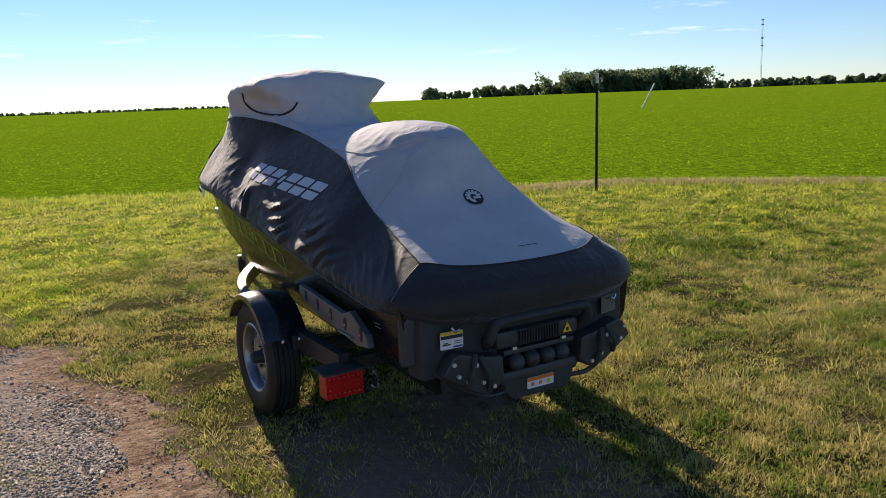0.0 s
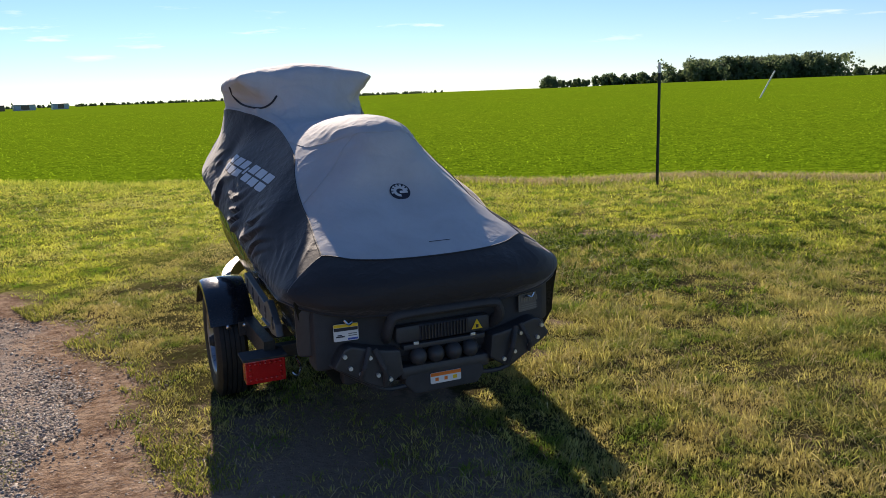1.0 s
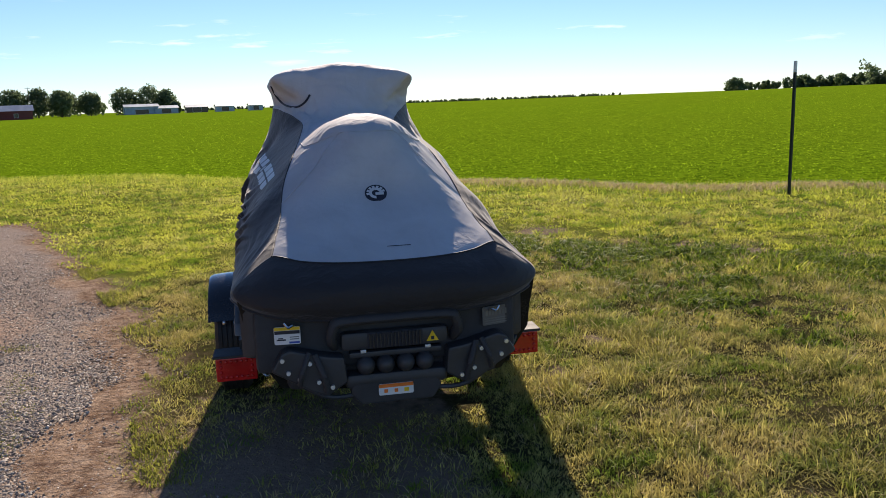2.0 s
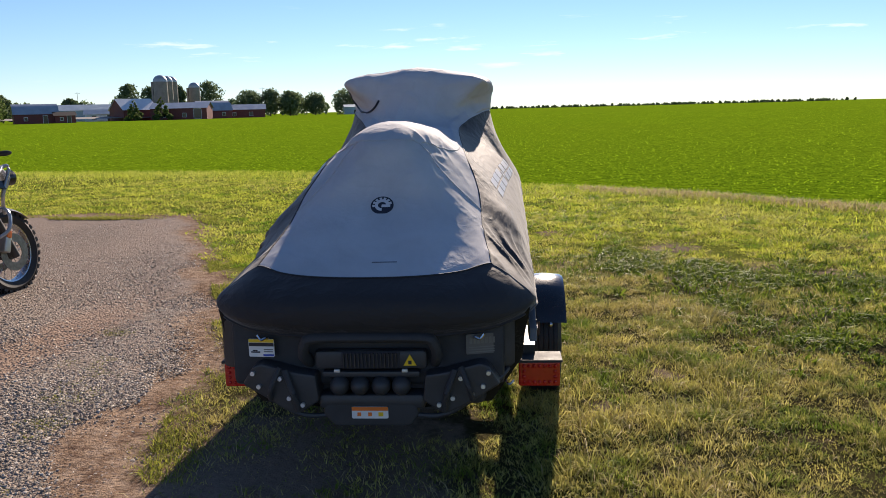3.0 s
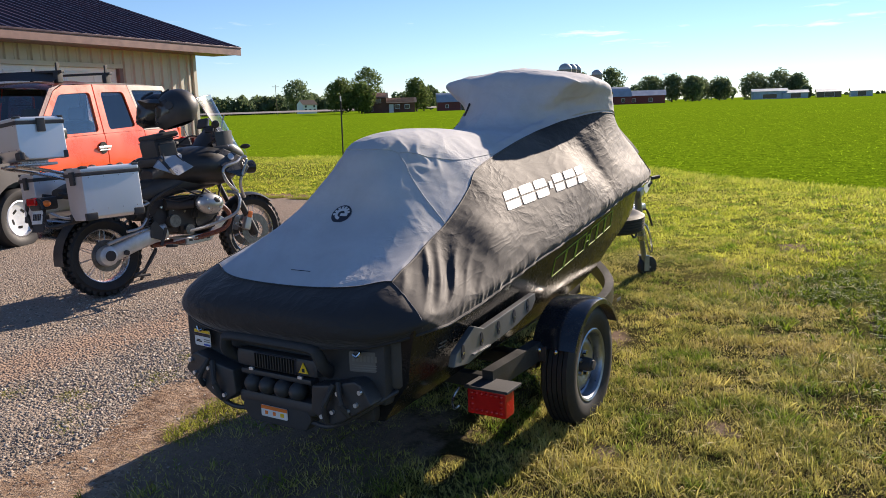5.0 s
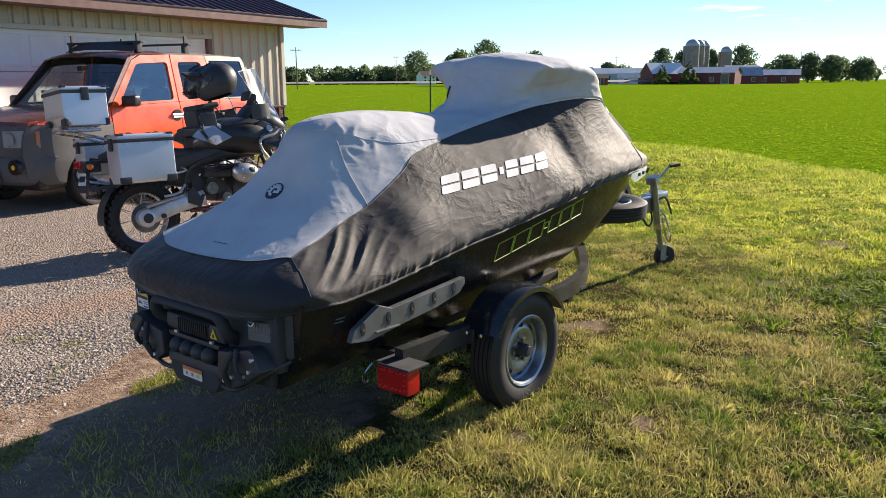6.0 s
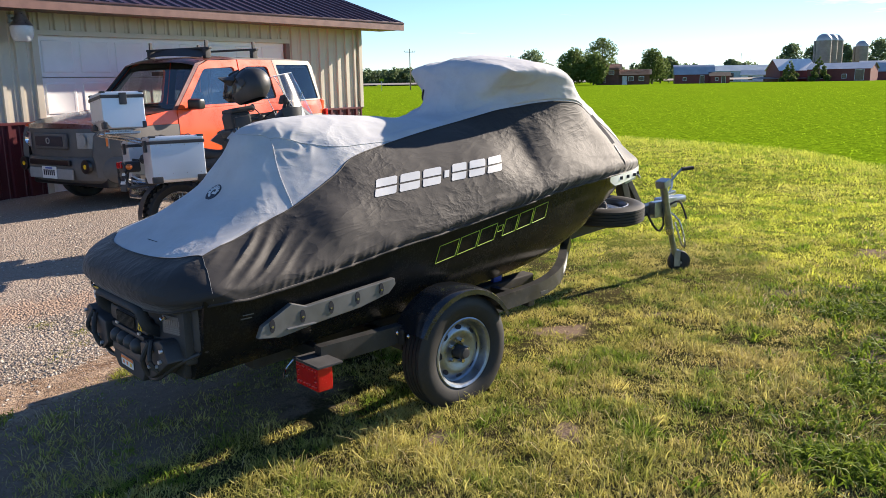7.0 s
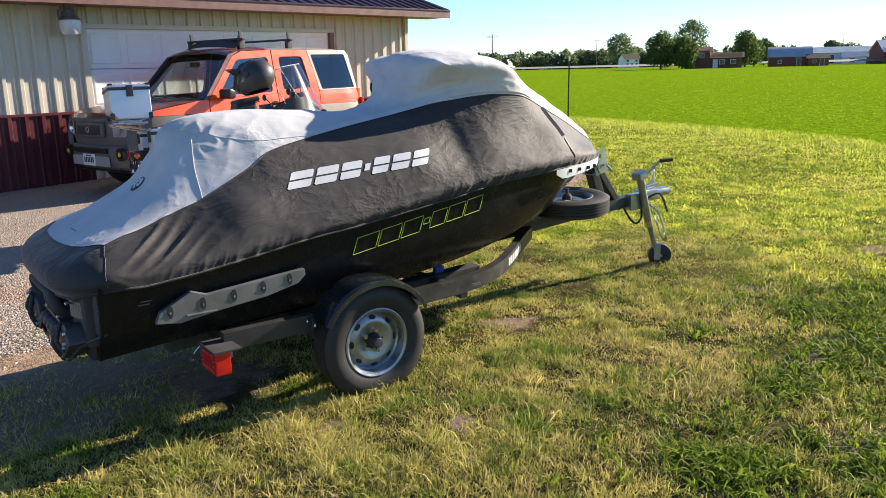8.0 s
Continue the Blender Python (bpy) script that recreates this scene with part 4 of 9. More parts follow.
hull_mat = M["hull_black"]
hn = Nodes(hull_mat)
camo = hn.ramp(hn.noise(7, 5, 0.65, distort=1.2), [(0.42, (0.010, 0.010, 0.009)), (0.5, (0.03, 0.028, 0.018)), (0.56, (0.012, 0.012, 0.01)), (0.66, (0.05, 0.045, 0.028))])
zz = hn.xyz()
low = hn.span(hn.math("SUBTRACT", zz[2], hn.math("MULTIPLY", zz[1], 0.12)), 0.30, 0.46)
hn.color(hn.mix(low, camo, hn.mix(0.2, (0.011, 0.011, 0.012), camo)))
hull = part("hull", build_hull(), hull_mat, jet, "glossy black hull with mottled bottom")
HULL_TREE = tree_of(hull)


def outline_block(side, y0, z0, y1, z1, height, slant, a, c, dot):
    lo, hi = (0.4, 0.75) if dot else (0.0, 1.0)
    loop = [(a, lo), (c, lo), (c, hi), (a, hi)]
    pts = []
    for (h0, v0), (h1, v1) in zip(loop, loop[1:] + loop[:1]):
        for t in np.linspace(0, 1, 5, endpoint=False):
            hh, vv = h0 + (h1 - h0) * t, v0 + (v1 - v0) * t
            p = cast_side(HULL_TREE, side, y0 + (y1 - y0) * hh + slant * vv, z0 + (z1 - z0) * hh + height * vv, 0.0015)
            if p:
                pts.append(p)
    return Build().tube(pts + pts[:1], 0.0022, 5, 0)


hull_mark = new("hull_mark")
hull_mark.parent = hull
tagged(hull_mark, "yellow-green outlined blocks")
for side in (1, -1):
    for a, c, dot in mark_cells(0.008):
        part("outline", outline_block(side, 1.27, 0.712, 2.1, 0.845, 0.085, 0.025, a, c, dot), M["logo_green"], hull_mark)

# ---- stern of the watercraft ----
def tilt(x, y, z, rx=90, ry=0, rz=0):
    """A sticker's pose: flat in xz, facing south."""
    return pose(x, y, z, rx, ry, rz)


b = Build()
b.box((-0.02, 0.07, 0.60), (1.02, 0.12, 0.25), bevel=0.025)
b.box((0, 0.10, 0.46), (0.84, 0.14, 0.14), bevel=0.03)
part("transom", b, M["matte_black"], jet)
for s in (-1, 1):
    part("hull_corner", Build().box((s * 0.515 - 0.02, 0.10, 0.63), (0.07, 0.10, 0.20), rot=(0, 0, s * 25), bevel=0.02), M["black_plastic"], jet)
    poly = [(0.19, 0.44), (0.27, 0.39), (0.33, 0.415), (0.475, 0.505), (0.43, 0.575), (0.40, 0.585), (0.27, 0.55), (0.20, 0.54)]
    b = Build().prism(poly if s > 0 else [(-x, z) for x, z in reversed(poly)], 0.10, pose(0, 0.04, 0, 90, 0, 0), 0.012)
    wing = part("stern_wing", b, M["black_plastic"], jet)
    for x, z in ((0.25, 0.43), (0.30, 0.455), (0.37, 0.47), (0.41, 0.50), (0.33, 0.53), (0.43, 0.55)):
        part("bolt", Build().cyl((s * x, -0.06, z), (s * x, -0.072, z), 0.0085, seg=8), M["aluminium"], wing)
    b = Build().tube([(s * 0.27, -0.06, 0.41), (s * 0.28, -0.085, 0.48), (s * 0.31, -0.06, 0.56)], 0.012, 8)
    part("link_arm", b, M["matte_black"], wing)
    part("link_arm", Build().tube([(s * 0.37, -0.06, 0.45), (s * 0.36, -0.085, 0.50), (s * 0.33, -0.06, 0.57)], 0.010, 8), M["matte_black"], wing)
    part("rubbing_strip", Build().tube([(s * 0.16, -0.02, 0.375), (s * 0.28, -0.03, 0.385), (s * 0.45, 0.0, 0.49), (s * 0.52, 0.10, 0.54)], 0.010, 8), M["black_plastic"], jet)
# boarding hoop close under the cover
b = Build().sweep([(-0.235, 0.02, 0.57), (-0.245, -0.035, 0.61), (-0.235, -0.05, 0.655), (-0.20, -0.055, 0.68), (0, -0.06, 0.684), (0.20, -0.055, 0.68), (0.235, -0.05, 0.655), (0.245, -0.035, 0.61), (0.235, 0.02, 0.57)],
                  [(0.020 * math.cos(a), 0.026 * math.sin(a)) for a in np.linspace(0, 2 * math.pi, 12, endpoint=False)], up=(0, 1, 0.2), smooth_path=6)
part("boarding_hoop", b, M["matte_black"], jet)
# vent grille
vent = part("vent", Build().box((0.0, -0.005, 0.587), (0.42, 0.05, 0.075), bevel=0.02), M["black_plastic"], jet)
part("vent_mouth", Build().box((0.0, -0.0285, 0.587), (0.215, 0.006, 0.062), bevel=0.002), M["logo_black"], vent)
for k in range(15):
    part("slat", Build().box((-0.098 + k * 0.0138, -0.034, 0.587), (0.005, 0.012, 0.056), bevel=0.002), M["frame_paint"], vent)
for x in (-0.125, 0.125):
    part("clip", Build().box((x, -0.03, 0.548), (0.022, 0.012, 0.012), bevel=0.002), M["aluminium"], vent)
# pump tunnel and ride plate
b = Build().box((0, 0.02, 0.43), (0.40, 0.12, 0.06), bevel=0.02)
for x in (-0.118, -0.042, 0.036, 0.111):
    b.ball((x, -0.03, 0.492), (0.036, 0.04, 0.036))
part("pump_support", b, M["black_plastic"], jet)
part("pump_shelf", Build().box((0, 0.0, 0.535), (0.36, 0.07, 0.022), bevel=0.006), M["black_plastic"], jet)
b = Build().prism([(-0.17, 0.435), (-0.185, 0.385), (-0.14, 0.335), (0.14, 0.335), (0.175, 0.385), (0.16, 0.435)], 0.07, pose(0, 0.03, 0, 90, 0, 0), 0.014)
part("nozzle_guard", b, M["matte_black"], jet)


def sticker(name, w, h, at, base, bars, label):
    """A printed plate with plain bars on it. Bars: x, y, width, height, material."""
    s = part(name, Build().prism([(-w / 2 + 0.004, -h / 2), (w / 2 - 0.004, -h / 2), (w / 2, -h / 2 + 0.004), (w / 2, h / 2 - 0.004), (w / 2 - 0.004, h / 2), (-w / 2 + 0.004, h / 2), (-w / 2, h / 2 - 0.004), (-w / 2, -h / 2 + 0.004)], 0.002), M[base], jet, label, at)
    for x, y, bw, bh, mat in bars:
        part("print", Build().box((x, y, 0.0026), (bw, bh, 0.0014)), M[mat], s)
    return s


sticker("warning_label", 0.098, 0.068, tilt(-0.405, -0.002, 0.632, 90, 0, -4) @ pose(0, 0, 0.012), "label_white", [(0, 0.027, 0.096, 0.012, "label_yellow"), (0, 0.013, 0.094, 0.013, "logo_black"), (-0.023, -0.016, 0.034, 0.005, "logo_black"), (-0.025, -0.010, 0.018, 0.004, "logo_black"),
        (0.026, -0.027, 0.04, 0.007, "label_blue"), (0.026, -0.006, 0.034, 0.003, "label_grey"), (0.026, -0.014, 0.034, 0.003, "label_grey")], "white warning label with yellow band")
sticker("warning_label", 0.135, 0.045, tilt(-0.007, -0.043, 0.392, 90, 0, 0) @ pose(0, 0, 0.0), "label_white", [(0, 0.015, 0.134, 0.014, "label_orange"), (-0.04, -0.006, 0.014, 0.014, "label_orange"), (0, -0.006, 0.014, 0.014, "label_orange"), (0.04, -0.006, 0.018, 0.015, "label_yellow")], "white and orange warning label")
tri_at = tilt(0.145, -0.032, 0.588, 90, 0, 0)
s = part("hazard_label", Build().prism([(-0.024, -0.02), (0.024, -0.02), (0.0, 0.022)], 0.002), M["label_yellow"], jet, "yellow hazard triangle", tri_at)
part("print", Build().box((0, -0.008, 0.0026), (0.012, 0.014, 0.0014)), M["logo_black"], s)
sticker("data_plate", 0.135, 0.075, tilt(0.41, 0.025, 0.64, 90, 0, 14) @ pose(0, 0, 0.022), "label_grey", [(-0.05 + 0.0145 * k, 0.012, 0.010, 0.022, "sponson_grey") for k in range(8)] + [(0, -0.012 - 0.009 * k, 0.115, 0.003, "sponson_grey") for k in range(3)], "dark data plate with grey print")
for s in (-1, 1):
    part("tie_hook", Build().tube([(s * 0.38, -0.01, 0.665), (s * 0.385, -0.035, 0.675), (s * 0.40, -0.035, 0.668), (s * 0.415, -0.03, 0.685)], 0.005, 6), M["steel"], jet)

# sponsons with five slotted bolts
for s in (1, -1):
    prof = [(0.267, 0.568), (0.374, 0.553), (0.563, 0.578), (0.783, 0.60), (0.946, 0.635), (0.987, 0.672), (0.982, 0.703), (0.504, 0.662), (0.432, 0.688), (0.289, 0.616)]
    at = Matrix(((0, 0, s, s * 0.565), (1, 0, 0, 0), (0, 1, 0, 0), (0, 0, 0, 1)))
    sp = part("sponson", Build().prism(prof, 0.030, at @ pose(0, 0, 0.025), 0.005), M["sponson_grey"], jet, "grey side fin with bolt slots")
    for y, z in ((0.333, 0.612), (0.48, 0.624), (0.625, 0.634), (0.767, 0.648), (0.901, 0.664)):
        sl = part("slot", Build().prism([(0.013 * math.cos(a), 0.029 * math.sin(a)) for a in np.linspace(0, 2 * math.pi, 14, endpoint=False)], 0.003, at @ pose(y, z, 0.0545)), M["logo_black"], sp)
        part("bolt", Build().cyl((s * 0.62, y, z - 0.004), (s * 0.625, y, z - 0.004), 0.006, seg=8), M["steel"], sl)
    part("step", Build().box((s * 0.622, 0.47, 0.583), (0.018, 0.14, 0.008), bevel=0.003), M["sponson_grey"], sp)
    part("decal", Build().box((s * 0.589, 0.245, 0.672), (0.002, 0.05, 0.004)).box((s * 0.588, 0.235, 0.658), (0.002, 0.05, 0.004)), M["label_grey"], hull)

# ---- trailer ----
trailer = thing("boat_trailer", RIG, "dark painted single-axle watercraft trailer with curved side rails", "trailer")
box_shape = lambda w, h: [(-w / 2, -h / 2), (w / 2, -h / 2), (w / 2, h / 2), (-w / 2, h / 2)]
for s in (-1, 1):
    b = Build().sweep([(s * 0.60, 0.56, 0.425), (s * 0.61, 0.9, 0.43), (s * 0.61, 1.4, 0.435), (s * 0.595, 1.75, 0.44), (s * 0.57, 2.02, 0.447), (s * 0.50, 2.25, 0.46), (s * 0.38, 2.46, 0.48), (s * 0.22, 2.68, 0.505), (s * 0.05, 2.92, 0.53)], box_shape(0.05, 0.085), smooth_path=6)
    rail = part("side_rail", b, M["frame_paint"], trailer)
    way = curve([(s * 0.57, 2.02, 0.447), (s * 0.50, 2.25, 0.46), (s * 0.38, 2.46, 0.48), (s * 0.22, 2.68, 0.505), (s * 0.05, 2.92, 0.53)], 12)
    for k in range(7):
        p, d = way[21 + 2 * k], (way[22 + 2 * k] - way[20 + 2 * k]).normalized()
        side = Vector((d.y, -d.x, 0)).normalized() * s
        face = Matrix((d, Vector((0, 0, 1)), side)).transposed().to_4x4()
        face.translation = p + side * 0.0262
        part("printed_bar", Build().box((0, 0, 0), (0.026, 0.046, 0.002)), M["label_white"], rail, "pale printed bar", face)
    bunk = part("bunk", Build().box((s * 0.26, 1.35, 0.405 - 0.02), (0.09, 1.9, 0.06), rot=(2.2, 0, 0), bevel=0.01), M["matte_black"], trailer)
    # fender
    rows = []
    for a in np.linspace(radians(153), radians(27), 26):
        r = 0.326
        c, sn = math.cos(a), math.sin(a)
        y, z = 1.28 - r * c * -1.0, 0.30 + r * sn
        rows.append([(s * x, 1.28 + (r - d) * c, 0.30 + (r - d) * sn) for x, d in ((0.585, 0.03), (0.59, 0.005), (0.61, 0.0), (0.70, -0.006), (0.785, 0.0), (0.80, 0.008), (0.803, 0.03))])
    b = Build()
    b.grid(rows)
    bmesh.ops.solidify(b.bm, geom=b.bm.faces[:], thickness=0.006)
    fender = part("fender", b, M["fender_black"], trailer, "glossy black rounded fender")
    for x in (0.64, 0.72):
        part("bolt", Build().ball((s * x, 0.968, 0.445), (0.012, 0.008, 0.012), seg=10, rings=6), M["steel"], fender)
    part("fender_bracket", Build().box((s * 0.63, 0.985, 0.425), (0.08, 0.012, 0.07), bevel=0.003), M["frame_paint"], trailer)
    # tail lamp on its bracket
    lamp = part("tail_lamp", Build().box((s * 0.64, 0.51, 0.362), (0.175, 0.075, 0.105), bevel=0.006), M["red_lens"], trailer, "red tail lamp with dimpled lens")
    part("lamp_bracket", Build().box((s * 0.64, 0.53, 0.421), (0.195, 0.13, 0.012), bevel=0.003).box((s * 0.60, 0.57, 0.385), (0.07, 0.04, 0.08), bevel=0.006), M["matte_black"], lamp)
    for i in range(7):
        for j in range(4):
            if i in (0, 6) or j in (0, 3):
                part("dimple", Build().ball((s * 0.64 - 0.066 + 0.022 * i, 0.472, 0.328 + 0.0235 * j), (0.008, 0.006, 0.008), seg=8, rings=6), M["red_lens"], lamp)
    part("safety_hook", Build().tube([(s * 0.50, 0.50, 0.40), (s * 0.49, 0.46, 0.36), (s * 0.51, 0.44, 0.33), (s * 0.53, 0.45, 0.345)], 0.005, 6), M["steel"], trailer)
part("axle", Build().box((0, 1.28, 0.30), (1.22, 0.05, 0.05), bevel=0.006), M["frame_paint"], trailer)
for y, z, w in ((0.62, 0.42, 1.2), (1.05, 0.385, 1.2), (1.95, 0.42, 1.2)):
    part("cross_member", Build().box((0, y, z - 0.02), (w, 0.05, 0.06), bevel=0.005), M["frame_paint"], trailer)
part("tongue", Build().sweep([(0, 1.9, 0.48), (0, 2.6, 0.535), (0, 3.3, 0.585), (0, 4.15, 0.63)], box_shape(0.075, 0.075)), M["frame_paint"], trailer)


def tyre_profile(R, r, w):
    return [(r, -w * 0.36), (r + 0.012, -w * 0.42), ((R + r) / 2, -w * 0.5), (R - 0.03, -w * 0.48), (R - 0.008, -w * 0.38), (R, -w * 0.25), (R, w * 0.25), (R - 0.008, w * 0.38), (R - 0.03, w * 0.48), ((R + r) / 2, w * 0.5), (r + 0.012, w * 0.42), (r, w * 0.36)]


def trailer_wheel(parent, at, group=""):
    """A ribbed tyre on a galvanised steel rim with oval holes. Axis along z, outer side up."""
    wheel = new("wheel")
    wheel.parent, wheel.matrix_basis = parent, at @ Matrix.Diagonal((0.95, 0.95, 0.92, 1))
    prof = [(0.172, -0.06), (0.185, -0.072), (0.24, -0.087), (0.275, -0.083), (0.295, -0.068)]
    for k in range(5):
        z0 = -0.062 + k * 0.0265
        prof += [(0.302, z0), (0.302, z0 + 0.020), (0.294, z0 + 0.0215), (0.294, z0 + 0.0255)]
    prof = prof[:-2] + [(0.295, 0.068), (0.275, 0.083), (0.24, 0.087), (0.185, 0.072), (0.172, 0.06)]
    part("tyre", Build().revolve(prof, seg=56), M["rubber"], wheel, "ribbed black tyre")
    rim = part("rim", Build().revolve([(0.172, -0.06), (0.180, 0.066), (0.186, 0.072), (0.180, 0.076), (0.168, 0.07), (0.160, 0.052), (0.158, 0.02), (0.150, 0.012), (0.138, 0.018), (0.118, 0.034), (0.095, 0.036), (0.07, 0.022), (0.045, 0.022), (0.045, -0.02)], seg=48), M["galvanised"], wheel, "galvanised steel rim")
    for k in range(8):
        a = radians(45 * k)
        part("hole", Build().prism([(0.0135 * math.cos(t), 0.020 * math.sin(t)) for t in np.linspace(0, 2 * math.pi, 12, endpoint=False)], 0.003, pose(0.1285 * math.cos(a), 0.1285 * math.sin(a), 0.0262, 0, 0, math.degrees(a)) @ pose(0, 0, 0, 0, 38, 0)), M["logo_black"], rim)
    for k in range(5):
        a = radians(72 * k + 20)
        part("lug_nut", Build().cyl((0.058 * math.cos(a), 0.058 * math.sin(a), 0.02), (0.058 * math.cos(a), 0.058 * math.sin(a), 0.042), 0.011, seg=6), M["steel"], rim)
    part("hub_cap", Build().revolve([(0.034, 0.015), (0.034, 0.06), (0.03, 0.075), (0.026, 0.078), (0.024, 0.088), (0.0, 0.090)], seg=20), M["matte_black"], wheel)
    return wheel


trailer_wheel(trailer, wheel_turn(0.70, 1.28, 0.287 + 0.015, 1))
trailer_wheel(trailer, wheel_turn(-0.70, 1.28, 0.287 + 0.01, -1))
part("spare_post", Build().box((0.10, 3.28, 0.61), (0.2, 0.06, 0.03)).cyl((0.10, 3.23, 0.60), (0.10, 3.23, 0.80), 0.012), M["frame_paint"], trailer)
trailer_wheel(trailer, pose(0.10, 3.23, 0.70, 2, 3, 0) @ Matrix.Diagonal((1, 1, 0.78, 1)))
# winch stand and bow stop
b = Build().box((0, 3.60, 0.80), (0.07, 0.07, 0.42), rot=(22, 0, 0), bevel=0.006).box((0, 3.735, 0.745), (0.06, 0.05, 0.42), rot=(38, 0, 0), bevel=0.005)
stand = part("winch_stand", b, M["frame_paint"], trailer)
b = Build().cyl((-0.05, 3.60, 0.945), (0.05, 3.60, 0.945), 0.03, seg=16)
for sx in (-0.052, 0.052):
    b.box((sx, 3.60, 0.945), (0.006, 0.13, 0.17), rot=(14, 0, 0), bevel=0.002)
b.box((0, 3.575, 0.87), (0.10, 0.10, 0.006), rot=(14, 0, 0)).cyl((0.056, 3.61, 0.915), (0.064, 3.61, 0.915), 0.045, seg=20).cyl((0.056, 3.585, 0.99), (0.085, 3.585, 0.99), 0.012, seg=8)
winch = part("winch", b, M["winch_zinc"], stand, "yellow-zinc plated hand winch")
part("winch_strap", Build().cyl((-0.045, 3.60, 0.945), (0.045, 3.60, 0.945), 0.048, seg=18), M["rubber"], winch)
part("winch_crank", Build().tube([(0.06, 3.62, 0.925), (0.10, 3.625, 0.92), (0.105, 3.66, 0.89)], 0.008, 8), M["steel"], winch)
part("bow_stop", Build().cyl((-0.05, 3.46, 0.93), (0.05, 3.46, 0.93), 0.045, seg=16), M["rubber"], stand)
for s in (-1, 1):
    wall_x = lambda y: float(np.interp(y, (2.6, 2.78, 3.0, 3.16, 3.29), (0.565, 0.548, 0.498, 0.425, 0.315)))
    b = Build()
    b.grid([[(s * (wall_x(y) + 0.010), y, float(np.interp(y, (2.68, 2.74, 3.28), (0.985, 0.955, 1.0)))) for y in np.linspace(2.68, 3.28, 12)], [(s * (wall_x(y) + 0.012), y, float(np.interp(y, (2.68, 3.28), (1.015, 1.045)))) for y in np.linspace(2.68, 3.28, 12)]])
    bmesh.ops.solidify(b.bm, geom=b.bm.faces[:], thickness=0.004)
    plate = part("bow_plate", b, M["aluminium"], jet, "pale perforated bow trim")
    for y in (2.80, 2.90, 3.0, 3.1):
        part("hole", Build().box((s * (wall_x(y) + 0.012), y, 0.998), (0.006, 0.03, 0.02), rot=(0, 0, -s * 18)), M["logo_black"], plate)
# jack with crank and wheel
b = Build().cyl((0.105, 3.970, 0.80), (0.105, 4.09, 0.42), 0.028, seg=16).cyl((0.105, 4.08, 0.46), (0.105, 4.17, 0.235), 0.021, seg=14).box((0.105, 3.963, 0.82), (0.085, 0.085, 0.06), rot=(16, 0, 0), bevel=0.008)
jack = part("tongue_jack", b, M["galvanised"], trailer, "galvanised swing-up tongue jack")
part("collar", Build().cyl((0.105, 4.074, 0.47), (0.105, 4.088, 0.425), 0.031, seg=16), M["steel"], jack)
part("crank", Build().tube([(0.12, 3.965, 0.83), (0.135, 4.01, 0.835), (0.15, 4.06, 0.875), (0.165, 4.10, 0.915), (0.17, 4.115, 0.92)], 0.008, 8), M["galvanised"], jack)
part("crank_grip", Build().cyl((0.17, 4.105, 0.92), (0.205, 4.20, 0.925), 0.015, seg=12), M["rubber"], jack)
swing = pose(0.105, 4.19, 0, 0, 0, -32)
part("fork", Build().box((-0.034, -0.01, 0.215), (0.006, 0.05, 0.12), bevel=0.002).box((0.034, -0.01, 0.215), (0.006, 0.05, 0.12), bevel=0.002).box((0, -0.015, 0.277), (0.074, 0.06, 0.010), bevel=0.002).cyl((-0.042, 0.02, 0.185), (0.042, 0.02, 0.185), 0.009, seg=10), M["galvanised"], jack, at=swing)
part("jack_wheel", Build().revolve([(0.02, -0.025), (0.06, -0.027), (0.085, -0.02), (0.09, 0.0), (0.085, 0.02), (0.06, 0.027), (0.02, 0.025)], wheel_turn(0, 0.02, 0.185), 24), M["rubber"], jack, "black rubber jack wheel", at=swing)
part("jack_bracket", Build().box((0.055, 3.98, 0.62), (0.06, 0.16, 0.12), bevel=0.006), M["galvanised"], jack)
b = Build().box((0.0, 4.17, 0.645), (0.09, 0.20, 0.085), bevel=0.012).box((0, 4.33, 0.655), (0.085, 0.16, 0.06), bevel=0.02).box((0, 4.22, 0.71), (0.03, 0.14, 0.03), rot=(6, 0, 0), bevel=0.008)
part("coupler", b, M["galvanised"], trailer, "zinc-plated ball coupler")
part("coupler_latch", Build().tube([(0.0, 4.20, 0.70), (0.01, 4.23, 0.76), (0.0, 4.25, 0.82), (0.0, 4.245, 0.86)], 0.008, 8), M["steel"], trailer)
part("safety_chain", Build().tube([(0.05, 4.1, 0.60), (0.12, 4.17, 0.52), (0.15, 4.22, 0.36), (0.14, 4.24, 0.30), (0.13, 4.2, 0.34), (0.10, 4.16, 0.5)], 0.008, 6), M["steel"], trailer)
part("light_cable", Build().tube([(0.05, 3.85, 0.60), (0.08, 3.9, 0.50), (0.09, 3.96, 0.46), (0.085, 4.02, 0.50), (0.06, 4.06, 0.60), (0.1, 4.2, 0.66), (0.14, 4.25, 0.52)], 0.008, 6), M["rubber"], trailer)
for s in (-1, 1):
    part("reflector", Build().box((s * 0.648, 2.0, 0.45), (0.004, 0.06, 0.016)), M["label_grey"], trailer)
    part("stabiliser", Build().box((s * 0.26, 2.02, 0.45), (0.03, 0.07, 0.06), bevel=0.008), M["label_blue"], trailer)

# ---- garage ----
WALL_AT = Vector((-9.01, 2.07, 0))                      # lower left corner of the big door
WALL = Matrix.Translation((WALL_AT.x, WALL_AT.y, -0.03)) @ pose(0, 0, 0, 0, 0, 90 + 10.8)   # x along the wall, y into the building
EAVE, LONG0, LONG1, DEEP = 2.78, -7.5, 6.42, 8.0
garage = thing("garage", WALL, "beige ribbed metal garage with maroon wainscot and dark roof", "garage")


